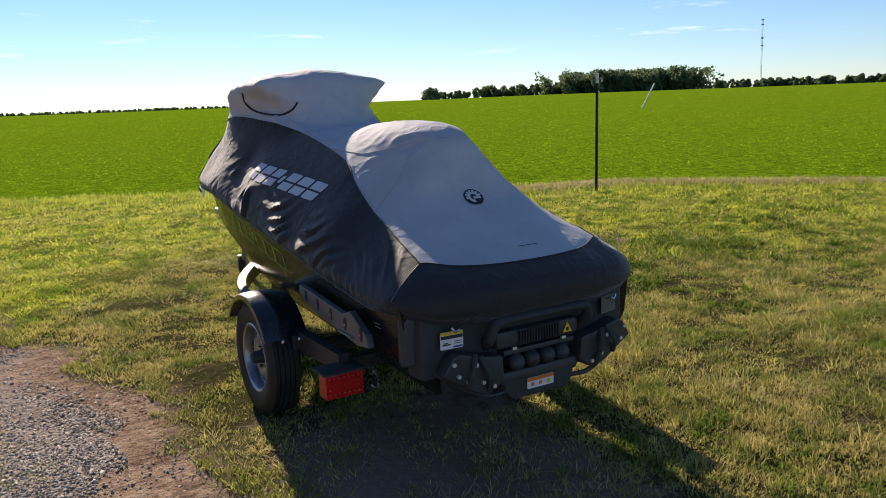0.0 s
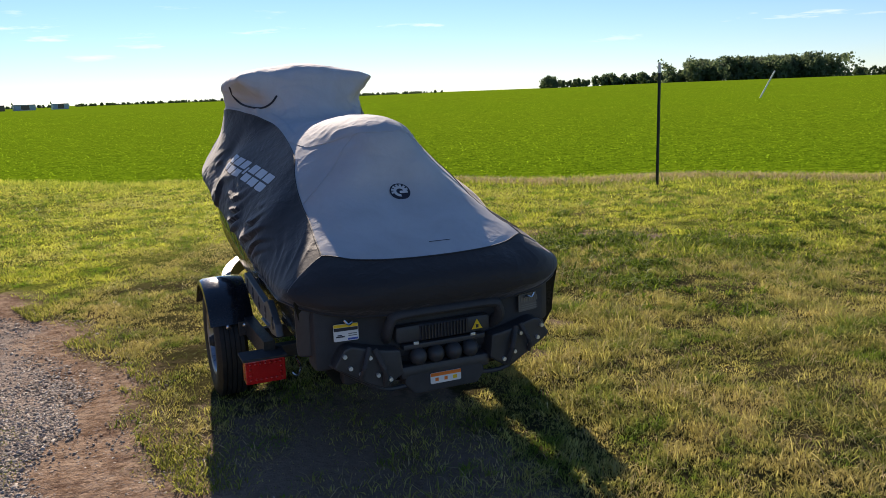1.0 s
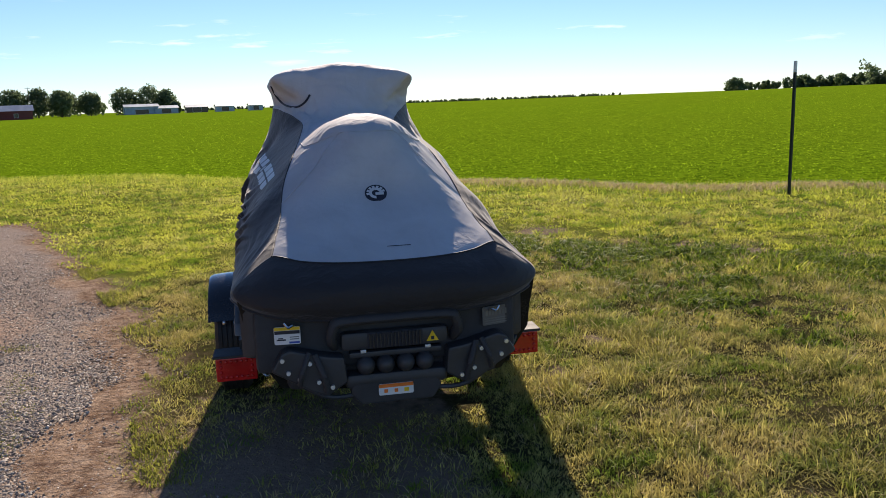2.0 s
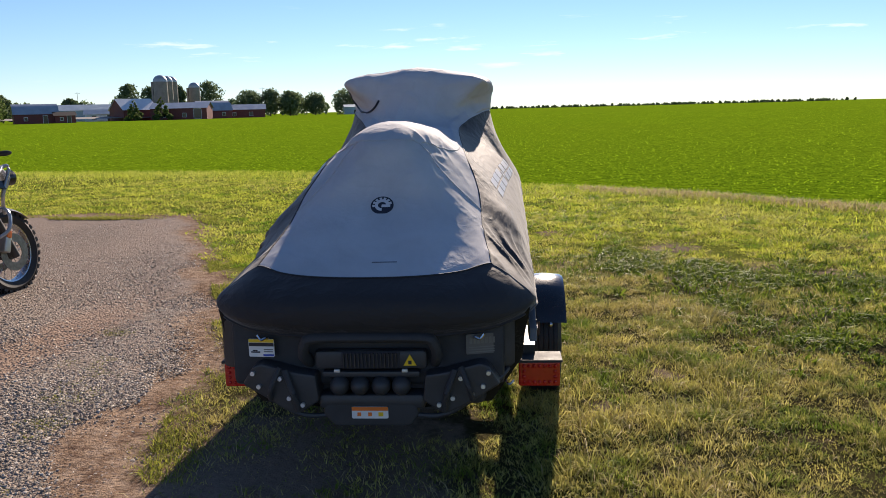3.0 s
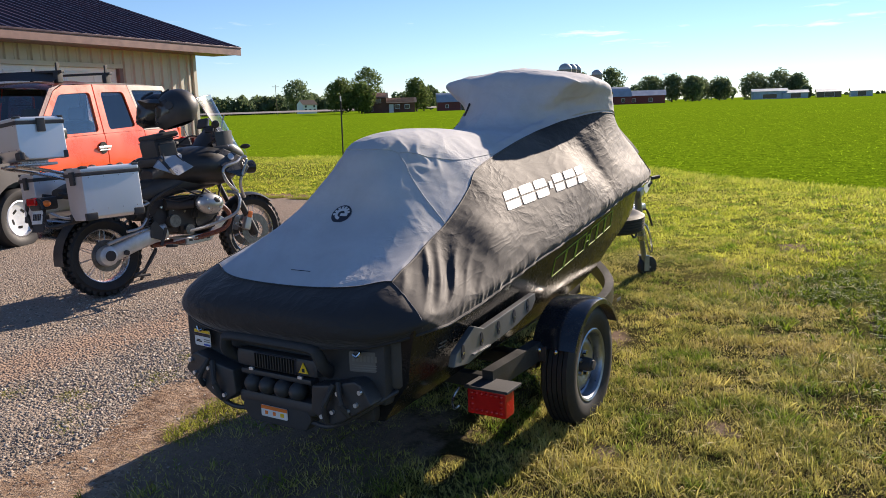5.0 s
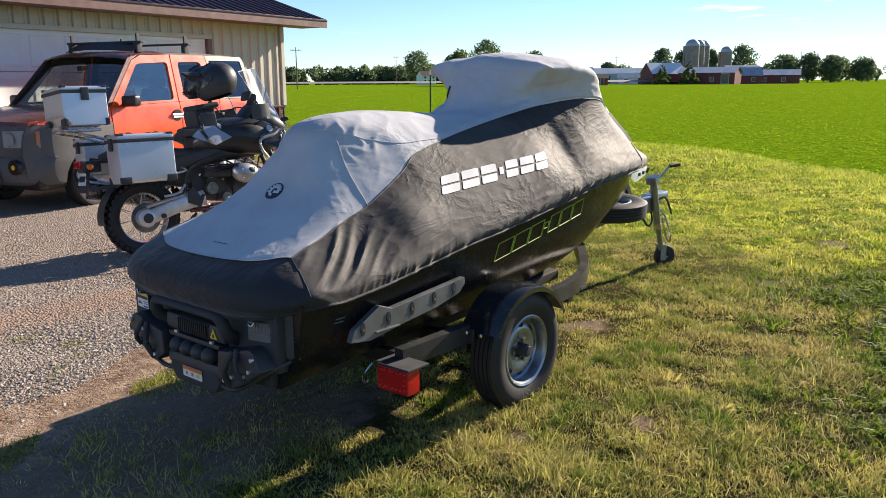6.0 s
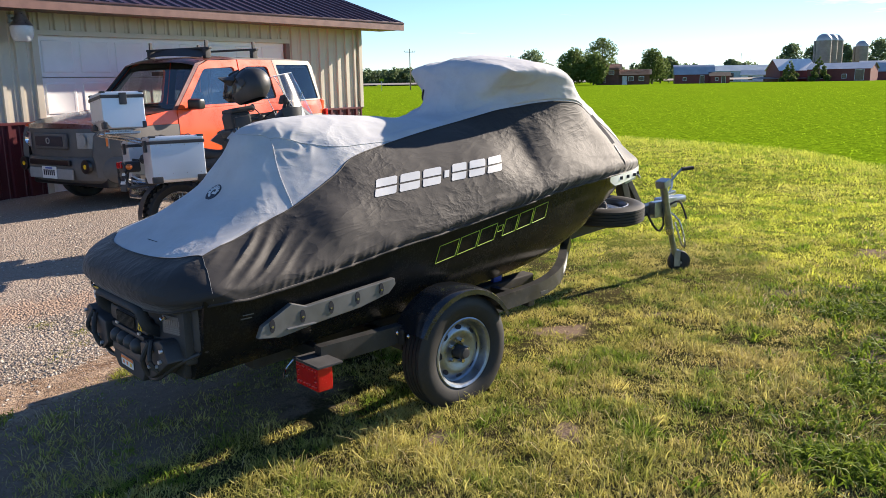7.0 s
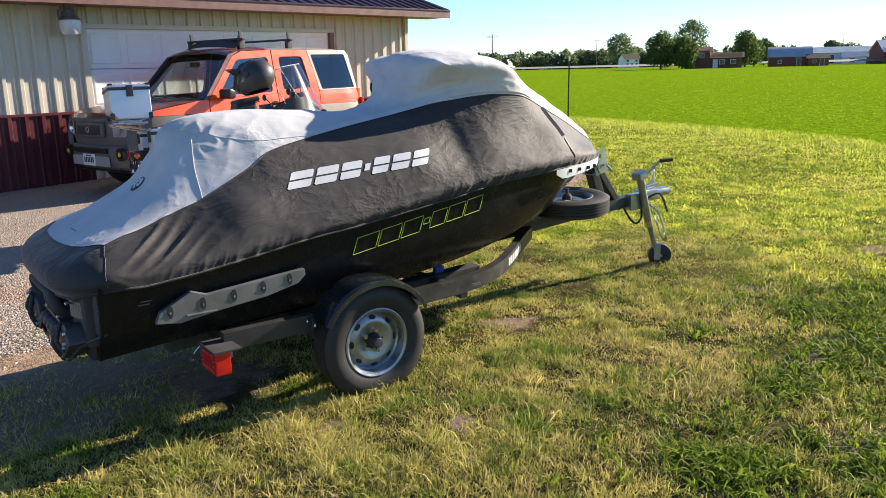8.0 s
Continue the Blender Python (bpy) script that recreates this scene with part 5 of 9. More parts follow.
def ribbed(length, z0, z1, pitch=0.2286, rib=0.032):
    """A sheet of ribbed cladding in xz, facing -y."""
    prof = []
    k = 0.0
    while k < length - 1e-6:
        for dx, d in ((0.0, 0.0), (0.02, 0.0), (0.03, rib * 0.3), (0.05, rib * 0.3), (0.06, 0.0), (0.08, 0.0), (0.094, rib), (0.14, rib), (0.154, 0.0)):
            if k + dx <= length:
                prof.append((k + dx, -d))
        k += pitch
    prof.append((length, 0.0))
    return [[(x, y, z) for x, y in prof] for z in (z0, z1)]


def cladding(name, x0, x1, z0, z1, mat, parent, at=None):
    b = Build()
    b.grid([[(x0 + x, y, z) for x, y, z in row] for row in ribbed(x1 - x0, z0, z1)])
    bmesh.ops.solidify(b.bm, geom=b.bm.faces[:], thickness=0.004)
    return part(name, b, mat, parent, "", at)


DW, DH = 4.46, 2.36                                      # door opening
for x0, x1 in ((LONG0, -0.06), (DW + 0.06, LONG1)):
    cladding("siding", x0, x1, 1.16, EAVE, M["beige_siding"], garage)
    cladding("wainscot", x0, x1, 0.0, 1.13, M["maroon"], garage)
    part("wainscot_trim", Build().box(((x0 + x1) / 2, -0.012, 1.145), (x1 - x0, 0.045, 0.04), bevel=0.004), M["maroon"], garage)
    part("wall", Build().box(((x0 + x1) / 2, 0.09, EAVE / 2), (x1 - x0, 0.16, EAVE)), M["beige_siding"], garage)
cladding("siding", -0.06, DW + 0.06, DH + 0.06, EAVE, M["beige_siding"], garage)
part("wall", Build().box((DW / 2, 0.09, (DH + 0.06 + EAVE) / 2), (DW + 0.12, 0.16, EAVE - DH - 0.06)), M["beige_siding"], garage)
part("corner_trim", Build().box((LONG1 - 0.03, -0.018, (EAVE + 1.16) / 2), (0.09, 0.05, EAVE - 1.16), bevel=0.004), M["beige_siding"], garage)
part("end_wall", Build().box((LONG1 - 0.08, DEEP / 2, EAVE / 2), (0.16, DEEP, EAVE)), M["beige_siding"], garage)
part("end_wall", Build().box((LONG0 + 0.08, DEEP / 2, EAVE / 2), (0.16, DEEP, EAVE)), M["beige_siding"], garage)
part("back_wall", Build().box(((LONG0 + LONG1) / 2, DEEP, EAVE / 2), (LONG1 - LONG0, 0.16, EAVE)), M["beige_siding"], garage)
for x in (-0.05, DW + 0.05):
    part("door_jamb", Build().box((x, -0.01, DH / 2), (0.09, 0.06, DH), bevel=0.004), M["fascia_brown"] if x > 1 else M["beige_siding"], garage)
part("door_head", Build().box((DW / 2, -0.01, DH + 0.03), (DW + 0.2, 0.06, 0.07), bevel=0.004), M["beige_siding"], garage)
door = new("overhead_door")
door.parent = garage
tagged(door, "white panelled overhead door")
rows = 4
for r in range(rows):
    z0, z1 = DH * r / rows + 0.004, DH * (r + 1) / rows - 0.004
    sec = part("door_section", Build().box((DW / 2, 0.05, (z0 + z1) / 2), (DW, 0.045, z1 - z0), bevel=0.006), M["white_paint"], door)
for r in range(rows):
    z0, z1 = DH * r / rows, DH * (r + 1) / rows
    for k in range(8):
        w = DW / 8
        x = w * (k + 0.5)
        b = Build()
        outer = [(x - w / 2 + 0.05, z0 + 0.07), (x + w / 2 - 0.05, z0 + 0.07), (x + w / 2 - 0.05, z1 - 0.07), (x - w / 2 + 0.05, z1 - 0.07)]
        ring_at = lambda g, y: [(outer[0][0] + g, y, outer[0][1] + g), (outer[1][0] - g, y, outer[1][1] + g), (outer[2][0] - g, y, outer[2][1] - g), (outer[3][0] + g, y, outer[3][1] - g)]
        vs = b.grid([ring_at(0, 0.0285), ring_at(0.012, 0.018), ring_at(0.03, 0.018), ring_at(0.045, 0.024)], close=True)
        b.bm.faces.new(vs[-1])
        part("door_panel", b, M["white_paint"], door)
# roof with standing ribs, fascia and soffit
OVER, RISE = 0.62, 0.36
slope = math.atan(RISE)
ridge_y, ridge_z = DEEP / 2, EAVE + RISE * (DEEP / 2)
x0, x1 = LONG0 - 0.4, LONG1 + 0.62
for side in (1, -1):
    y_e, z_e = (-OVER, EAVE + 0.06 - RISE * OVER * 0.25) if side > 0 else (DEEP + OVER, EAVE + 0.06 - RISE * OVER * 0.25)
    b = Build()
    prof = []
    k = 0.0
    while k < x1 - x0:
        prof += [(x0 + k, 0.0), (x0 + k + 0.19, 0.0), (x0 + k + 0.20, 0.028), (x0 + k + 0.225, 0.028), (x0 + k + 0.235, 0.0)]
        k += 0.2286
    prof = [(min(px, x1), h) for px, h in prof] + [(x1, 0.0)]
    b.grid([[(px, y_e, z_e + h) for px, h in prof], [(px, ridge_y, ridge_z + 0.1 + h) for px, h in prof]])
    bmesh.ops.solidify(b.bm, geom=b.bm.faces[:], thickness=0.02)
    part("roof_sheet", b, M["roof_maroon"], garage, "dark maroon ribbed metal roof")
part("fascia", Build().box(((x0 + x1) / 2, -OVER - 0.01, EAVE - 0.06), (x1 - x0, 0.025, 0.15), bevel=0.004), M["fascia_brown"], garage)
part("gutter_edge", Build().box(((x0 + x1) / 2, -OVER - 0.02, EAVE + 0.005), (x1 - x0, 0.03, 0.03), bevel=0.004), M["roof_maroon"], garage)
part("soffit", Build().box(((x0 + x1) / 2, -OVER / 2 + 0.02, EAVE - 0.11), (x1 - x0, OVER, 0.02)), M["fascia_brown"], garage)
b = Build().prism([(-OVER, EAVE - 0.13), (-OVER, EAVE + 0.02), (ridge_y, ridge_z + 0.09), (DEEP + OVER, EAVE + 0.02), (DEEP + OVER, EAVE - 0.13), (ridge_y, ridge_z - 0.08)], 0.03, Matrix(((0, 0, 1, x1 - 0.03), (1, 0, 0, 0), (0, 1, 0, 0), (0, 0, 0, 1))))
part("barge_board", b, M["roof_maroon"], garage)
b = Build().prism([(-0.05, EAVE - 0.02), (ridge_y, ridge_z - 0.02), (DEEP, EAVE - 0.02)], 0.05, Matrix(((0, 0, 1, LONG1 - 0.1), (1, 0, 0, 0), (0, 1, 0, 0), (0, 0, 0, 1))))
part("gable", b, M["beige_siding"], garage)
# barn lamp beside the door
lx = -0.33
lamp = tagged(thing("wall_lamp", WALL, "galvanised yard lamp with ribbed glass shade on the wall", "lamp"))
part("bracket", Build().box((lx, -0.03, 2.55), (0.10, 0.05, 0.12), bevel=0.006).cyl((lx, -0.04, 2.56), (lx, -0.26, 2.56), 0.02), M["galvanised"], lamp)
part("housing", Build().revolve([(0.02, 0.16), (0.05, 0.14), (0.06, 0.06), (0.075, 0.0), (0.115, -0.05), (0.125, -0.07), (0.11, -0.07), (0.0, -0.04)], pose(lx, -0.30, 2.53) @ Matrix.Scale(1.2, 4), 24), M["galvanised"], lamp)
part("photo_cell", Build().cyl((lx, -0.30, 2.71), (lx, -0.30, 2.77), 0.035, 0.03, seg=14), M["matte_black"], lamp)
b = Build().revolve([(0.118, 0.0), (0.125, -0.03), (0.12, -0.10), (0.10, -0.16), (0.085, -0.175), (0.0, -0.18)], pose(lx, -0.30, 2.455) @ Matrix.Scale(1.2, 4), 28)
M["lamp_shade"] = worn("lamp_shade", (0.62, 0.64, 0.66), 0.2, 0.0, vary=0.1)
part("shade", b, M["lamp_shade"], lamp)

# ---- orange sport utility car ----
CAR = Matrix.Translation((-7.22, 1.67, 0.11)) @ pose(0, 0, 0, 0, 0, 16.8) @ Matrix.Diagonal((0.975, 0.975, 0.985, 1))   # x to its driver's side, y towards its tail
car = thing("car", CAR, "orange boxy car with grey plastic cladding and roof rack", "car")


def car_x(z, y=2.0):
    """Half the car's width at a height, rounded in towards nose and tail."""
    x = float(np.interp(z, [0.3, 0.6, 0.95, 1.18, 1.90], [0.88, 0.915, 0.915, 0.89, 0.735]))
    return x - 0.17 * (max(0.0, 0.7 - y) / 0.7) ** 2 - 0.10 * (max(0.0, y - 3.85) / 0.4) ** 2


def rounded(poly, r, n=4):
    """The outline with its corners rounded."""
    out = []
    for k, p in enumerate(poly):
        p, a, b = Vector(p), Vector(poly[k - 1]), Vector(poly[(k + 1) % len(poly)])
        p0, p1 = p + (a - p).normalized() * r, p + (b - p).normalized() * r
        for t in np.linspace(0, 1, n + 1):
            q = p0 * (1 - t) ** 2 + p * 2 * t * (1 - t) + p1 * t * t
            out.append((q.x, q.y))
    return out


def side_panel(name, poly, mat, side, parent, out=0.0, thick=0.05, label="", hole=None):
    """A panel of the car's side, from an outline in (y, z), bent to the body's shape, with a window cut out."""
    b = Build()
    edges = []
    for ring in [poly] + ([hole] if hole else []):
        vs = [b.bm.verts.new((0, y, z)) for y, z in ring]
        edges += [b.bm.edges.new((vs[k - 1], vs[k])) for k in range(len(vs))]
    bmesh.ops.triangle_fill(b.bm, edges=edges, use_beauty=True, normal=(side, 0, 0))
    ys = [p[0] for p in poly]
    cuts = [((0, y, 0), (0, 1, 0)) for y in (0.1, 0.2, 0.3, 0.4, 0.5, 0.6, 0.7, 3.85, 3.95, 4.05, 4.15) if min(ys) < y < max(ys)]
    for co, no in cuts + [((0, 0, z), (0, 0, 1)) for z in (0.6, 0.95, 1.18)]:
        bmesh.ops.bisect_plane(b.bm, geom=b.bm.verts[:] + b.bm.edges[:] + b.bm.faces[:], plane_co=co, plane_no=no, dist=1e-5)
    for v in b.bm.verts:
        v.co.x = side * (car_x(v.co.z, v.co.y) + out)
    bmesh.ops.recalc_face_normals(b.bm, faces=b.bm.faces[:])
    flip = [f for f in b.bm.faces if f.normal.x * side < 0]
    bmesh.ops.reverse_faces(b.bm, faces=flip)
    bmesh.ops.solidify(b.bm, geom=b.bm.faces[:], thickness=thick)
    ob = part(name, b, mat, parent, label)
    if thick > 0.02:                                     # dark lining on the inner faces
        ob.data.materials.append(M["lining"])
        for p in ob.data.polygons:
            p.material_index = 1 if p.normal.x * side < -0.5 else 0
    return ob


def arch(cy, cz, r, a0, a1, n=12):
    return [(cy + r * math.cos(radians(a)), cz + r * math.sin(radians(a))) for a in np.linspace(a0, a1, n)]


FW, RW, WR = 0.90, 3.50, 0.345
YZ = lambda x: Matrix(((0, 0, 1, x), (1, 0, 0, 0), (0, 1, 0, 0), (0, 0, 0, 1)))
for s in (1, -1):
    # front wing, sill, rear quarter in plastic
    side_panel("front_wing", [(0.06, 0.42), (0.02, 0.7), (0.05, 0.92), (0.10, 1.02), (1.22, 1.02), (1.30, 0.80), (1.32, 0.36)] + arch(FW, WR, 0.42, 0, 180), M["cladding"], s, car, 0.0, 0.08, "grey plastic front wing")
    side_panel("bonnet_side", [(0.10, 1.024), (0.13, 1.06), (1.12, 1.20), (1.22, 1.20), (1.22, 1.024)], M["orange_paint"], s, car, -0.004, 0.05)
    side_panel("sill", [(1.325, 0.36), (1.325, 0.47), (3.06, 0.47), (3.06, 0.36)], M["cladding"], s, car, 0.006, 0.08)
    door = side_panel("front_door", [(1.225, 0.475), (1.225, 1.20), (2.44, 1.235), (2.44, 0.475)], M["orange_paint"], s, car, 0.004, 0.06, "orange door")
    rdoor = side_panel("rear_door", [(2.455, 0.475), (2.455, 1.235), (3.275, 1.25), (3.25, 0.86), (3.03, 0.70), (2.98, 0.475)], M["orange_paint"], s, car, 0.004, 0.06, "orange door")
    side_panel("rear_quarter", [(3.262, 0.86), (3.272, 1.05), (4.22, 1.05), (4.24, 0.42), (4.2, 0.36), (3.93, 0.36)] + arch(RW, WR, 0.43, 0, 165), M["tan_roof"], s, car, 0.0, 0.08, "grey lower rear quarter")
    side_panel("quarter_band", [(3.275, 1.054), (3.29, 1.25), (4.17, 1.26), (4.22, 1.054)], M["orange_paint"], s, car, 0.002, 0.06)
    # window frames, pillars and roof rails
    front_win = rounded([(1.40, 1.245), (1.82, 1.735), (2.385, 1.765), (2.365, 1.265)], 0.06)
    rear_win = rounded([(2.575, 1.285), (2.585, 1.77), (3.05, 1.775), (3.125, 1.31)], 0.06)
    back_win = rounded([(3.35, 1.275), (3.235, 1.80), (3.965, 1.805), (4.095, 1.285)], 0.03)
    side_panel("window_frame", [(1.235, 1.205), (1.75, 1.775), (1.92, 1.845), (2.455, 1.865), (2.435, 1.24)], M["orange_paint"], s, door, 0.002, 0.05, hole=front_win)
    side_panel("window_frame", [(2.455, 1.24), (2.475, 1.865), (3.155, 1.87), (3.235, 1.56), (3.275, 1.252)], M["orange_paint"], s, rdoor, 0.002, 0.05, hole=rear_win)
    side_panel("rear_pillar", [(3.29, 1.256), (3.245, 1.56), (3.17, 1.87), (4.0, 1.865), (4.08, 1.79), (4.18, 1.265)], M["tan_roof"], s, car, 0.0, 0.05, "silver-beige rear pillar", hole=back_win)
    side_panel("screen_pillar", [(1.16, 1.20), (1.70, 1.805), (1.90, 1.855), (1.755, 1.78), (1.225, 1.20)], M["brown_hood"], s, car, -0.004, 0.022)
    side_panel("door_trim", [(1.24, 0.5), (1.24, 1.22), (3.2, 1.24), (3.2, 0.85), (2.9, 0.5)], M["car_black"], s, car, -0.07, 0.03)
    # glass
    side_panel("side_window", front_win, M["glass"], s, door, -0.018, 0.006)
    side_panel("side_window", rear_win, M["glass_dark"], s, rdoor, -0.018, 0.006)
    side_panel("quarter_window", back_win, M["glass_dark"], s, car, -0.012, 0.006)
    part("handle_cup", Build().cyl((s * 0.90, 2.36, 1.06), (s * 0.924, 2.36, 1.06), 0.075, seg=24), M["car_black"], door)
    part("door_handle", Build().box((s * 0.932, 2.37, 1.065), (0.022, 0.24, 0.04), bevel=0.012).box((s * 0.928, 2.37, 1.03), (0.012, 0.20, 0.018), bevel=0.005), M["aluminium"], door, "silver door handle")
    mir = part("mirror", Build().box((s * 1.03, 1.43, 1.27), (0.22, 0.13, 0.14), rot=(0, 0, s * 8), bevel=0.035).box((s * 0.91, 1.46, 1.22), (0.10, 0.06, 0.05), bevel=0.01), M["car_black"], car)
    part("tail_light", Build().box((s * 0.83, 4.235, 0.95), (0.10, 0.06, 0.34), bevel=0.015), M["red_lens"], car, "red tail light")
    # wheel
    for wy in (FW, RW):
        at = wheel_turn(s * 0.80, wy, WR, s)
        wheel = new("wheel")
        wheel.parent, wheel.matrix_basis = car, at
        part("tyre", Build().revolve(tyre_profile(WR, 0.21, 0.22), seg=40), M["rubber"], wheel)
        rim = part("rim", Build().revolve([(0.21, -0.08), (0.21, 0.08), (0.195, 0.085), (0.185, 0.06), (0.07, 0.05), (0.0, 0.055)], seg=32), M["aluminium"], wheel, "silver alloy rim")
        for k in range(5):
            a = radians(72 * k)
            part("spoke_gap", Build().prism([(0.03, 0.0), (0.05, 0.085), (-0.05, 0.085), (-0.03, 0.0)], 0.004, pose(0.085 * math.cos(a), 0.085 * math.sin(a), 0.05, 0, 0, math.degrees(a) - 90)), M["car_black"], rim)
# body floor and firewall
part("underbody", Build().box((0, 2.15, 0.36), (1.62, 4.0, 0.16), bevel=0.03), M["car_black"], car)
# bonnet
rows = []
for y, z, w in ((0.06, 0.98, 0.78), (0.10, 1.04, 0.84), (0.35, 1.10, 0.875), (0.75, 1.16, 0.885), (1.20, 1.20, 0.885)):
    rows.append([(w * u, y + 0.10 * (1 - abs(u)) * -1 * (y < 0.2) + 0.05 * u * u * (y < 0.2), z + 0.035 * (1 - u * u)) for u in np.linspace(-1, 1, 15)])
b = Build()
b.grid(rows)
bmesh.ops.solidify(b.bm, geom=b.bm.faces[:], thickness=0.02)
part("bonnet", b, M["brown_hood"], car, "dark reddish-brown bonnet")
# nose: grille, bumper, lamps, plate
b = Build()
b.grid([[(0.90 * u, -0.02 + 0.13 * u * u + 0.22 * abs(u) ** 6 - 0.02 * math.sin(math.pi * (z - 0.66) / 0.35), z) for u in np.linspace(-1, 1, 25)] for z in (0.66, 0.74, 0.84, 0.94, 1.01)])
bmesh.ops.solidify(b.bm, geom=b.bm.faces[:], thickness=0.05)
part("nose_panel", b, M["cladding"], car)
b = Build()
prof = [(0.34, 0.03), (0.38, -0.05), (0.48, -0.09), (0.60, -0.09), (0.66, -0.05), (0.67, 0.02)]
b.grid([[(0.915 * u, d + 0.13 * u * u + 0.26 * abs(u) ** 6, z) for u in np.linspace(-1, 1, 21)] for z, d in prof])
bmesh.ops.solidify(b.bm, geom=b.bm.faces[:], thickness=0.03)
bumper = part("bumper", b, M["cladding"], car, "dark grey plastic bumper")
grille = part("grille", Build().box((0, -0.045, 0.86), (0.70, 0.05, 0.20), bevel=0.03), M["cladding"], car, "grey framed grille")
part("grille_mouth", Build().box((0, -0.065, 0.86), (0.58, 0.03, 0.125), bevel=0.01), M["logo_black"], grille)
part("emblem", Build().revolve([(0.028, -0.004), (0.04, -0.004), (0.04, 0.006), (0.028, 0.006), (0.028, -0.004)], pose(0, -0.085, 0.865, 90, 0, 0), 24), M["trim_grey"], grille, "plain chrome ring")
part("air_intake", Build().box((0, -0.085, 0.60), (0.85, 0.04, 0.07), bevel=0.01), M["car_black"], bumper)
for s in (1, -1):
    def nose(u, z, out, grow=1.0):
        """A point of the lamp's face, out in front of the nose panel."""
        return (s * 0.90 * u, -0.02 + 0.13 * u * u + 0.22 * u ** 6 - 0.02 - out, z)
    us, zs = np.linspace(0.545, 0.93, 9), np.linspace(0.775, 0.965, 5)
    b = Build()
    b.grid([[nose(u, z, 0.012) for u in us] for z in zs])
    bmesh.ops.solidify(b.bm, geom=b.bm.faces[:], thickness=0.03)
    hl = part("headlight", b, M["trim_grey"], car, "clear rectangular headlight")
    b = Build()
    b.grid([[nose(u, z, 0.03) for u in us] for z in zs])
    bmesh.ops.solidify(b.bm, geom=b.bm.faces[:], thickness=0.004)
    part("lens", b, M["glass_clear"], hl)
    for u, w in ((0.64, 0.075), (0.80, 0.065)):
        x, y, z = nose(u, 0.87, 0.004)
        part("reflector", Build().revolve([(0.0, -0.03), (w * 0.6, -0.02), (w, 0.0), (w * 1.04, 0.006), (w, 0.004)], pose(x, y - 0.014, z, 90, 0, 0), 20), M["chrome"], hl)
    b = Build()
    b.grid([[nose(u, z, 0.022) for u in np.linspace(0.86, 0.925, 3)] for z in np.linspace(0.80, 0.955, 3)])
    part("indicator", b, M["label_orange"], hl, "amber indicator")
    part("fog_lamp", Build().cyl((s * 0.66, -0.01, 0.56), (s * 0.66, -0.05, 0.56), 0.028, seg=18), M["label_yellow"], bumper, "yellow fog lamp")
    part("fog_recess", Build().cyl((s * 0.66, 0.0, 0.56), (s * 0.66, -0.045, 0.56), 0.085, seg=18), M["car_black"], bumper)
part("lower_trim", Build().box((0, -0.082, 0.46), (0.92, 0.03, 0.13), bevel=0.012), M["trim_grey"], bumper, "silver-grey lower bumper panel")
plate = part("number_plate", Build().box((0, -0.105, 0.475), (0.30, 0.012, 0.15), bevel=0.003), M["label_white"], bumper, "white plate with dark bars")
for k in range(6):
    part("bar", Build().box((-0.105 + 0.042 * k, -0.1125, 0.475), (0.024, 0.004, 0.07)), M["logo_black"], plate)
part("bar", Build().box((0, -0.1125, 0.53), (0.14, 0.004, 0.018)), M["label_blue"], plate)
# windscreen, roof, tail
b = Build()
b.grid([[((0.845 + (0.715 - 0.845) * t) * u, 1.13 + 0.60 * t + 0.07 * u * u + 0.02 * t * (1 - t), 1.20 + 0.63 * t) for u in np.linspace(-1, 1, 11)] for t in np.linspace(0, 1, 6)])
bmesh.ops.solidify(b.bm, geom=b.bm.faces[:], thickness=0.006)
screen = part("windscreen", b, M["glass"], car)
rim = [((0.845 - 0.13 * t) * u, 1.125 + 0.60 * t + 0.07 * u * u, 1.205 + 0.63 * t) for u, t in [(-1, v) for v in np.linspace(0, 1, 5)] + [(v, 1) for v in np.linspace(-0.8, 0.8, 8)] + [(1, v) for v in np.linspace(1, 0, 5)] + [(v, 0) for v in np.linspace(0.8, -0.8, 8)]]
part("gasket", Build().tube(rim + rim[:1], 0.014, 6, 0), M["car_black"], screen)
for s in (1, -1):
    part("wiper", Build().tube([(s * 0.10 + 0.1, 1.155, 1.235), (s * 0.34 + 0.12, 1.17, 1.245), (s * 0.50 + 0.12, 1.19, 1.25)], 0.008, 6), M["car_black"], screen)
part("screen_frame", Build().box((0, 1.20, 1.185), (1.62, 0.09, 0.05), bevel=0.01), M["car_black"], car)
b = Build()
ys = (1.66, 1.80, 2.4, 3.2, 3.9, 4.06)
zs = (1.80, 1.84, 1.875, 1.885, 1.865, 1.81)
b.grid([[(0.735 * u, y + (0.05 * u * u if y < 1.9 else 0), z + 0.05 * (1 - abs(u) ** 3.5) - 0.01) for u in np.linspace(-1, 1, 21)] for y, z in zip(ys, zs)])
bmesh.ops.solidify(b.bm, geom=b.bm.faces[:], thickness=0.03)
part("roof", b, M["tan_roof"], car, "silver-beige roof")
b = Build()
b.grid([[(0.737 * u, y + 0.06 * u * u * (2.4 - y), z + 0.05 * (1 - abs(u) ** 3.5) - 0.005) for u in np.linspace(-1, 1, 21)] for y, z in ((1.635, 1.785), (1.68, 1.818), (1.80, 1.848), (2.1, 1.868), (2.42, 1.882))])
bmesh.ops.solidify(b.bm, geom=b.bm.faces[:], thickness=0.02)
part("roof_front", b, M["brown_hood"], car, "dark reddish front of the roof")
part("tailgate", Build().box((0, 4.20, 0.90), (1.66, 0.08, 0.75), bevel=0.02), M["orange_paint"], car)
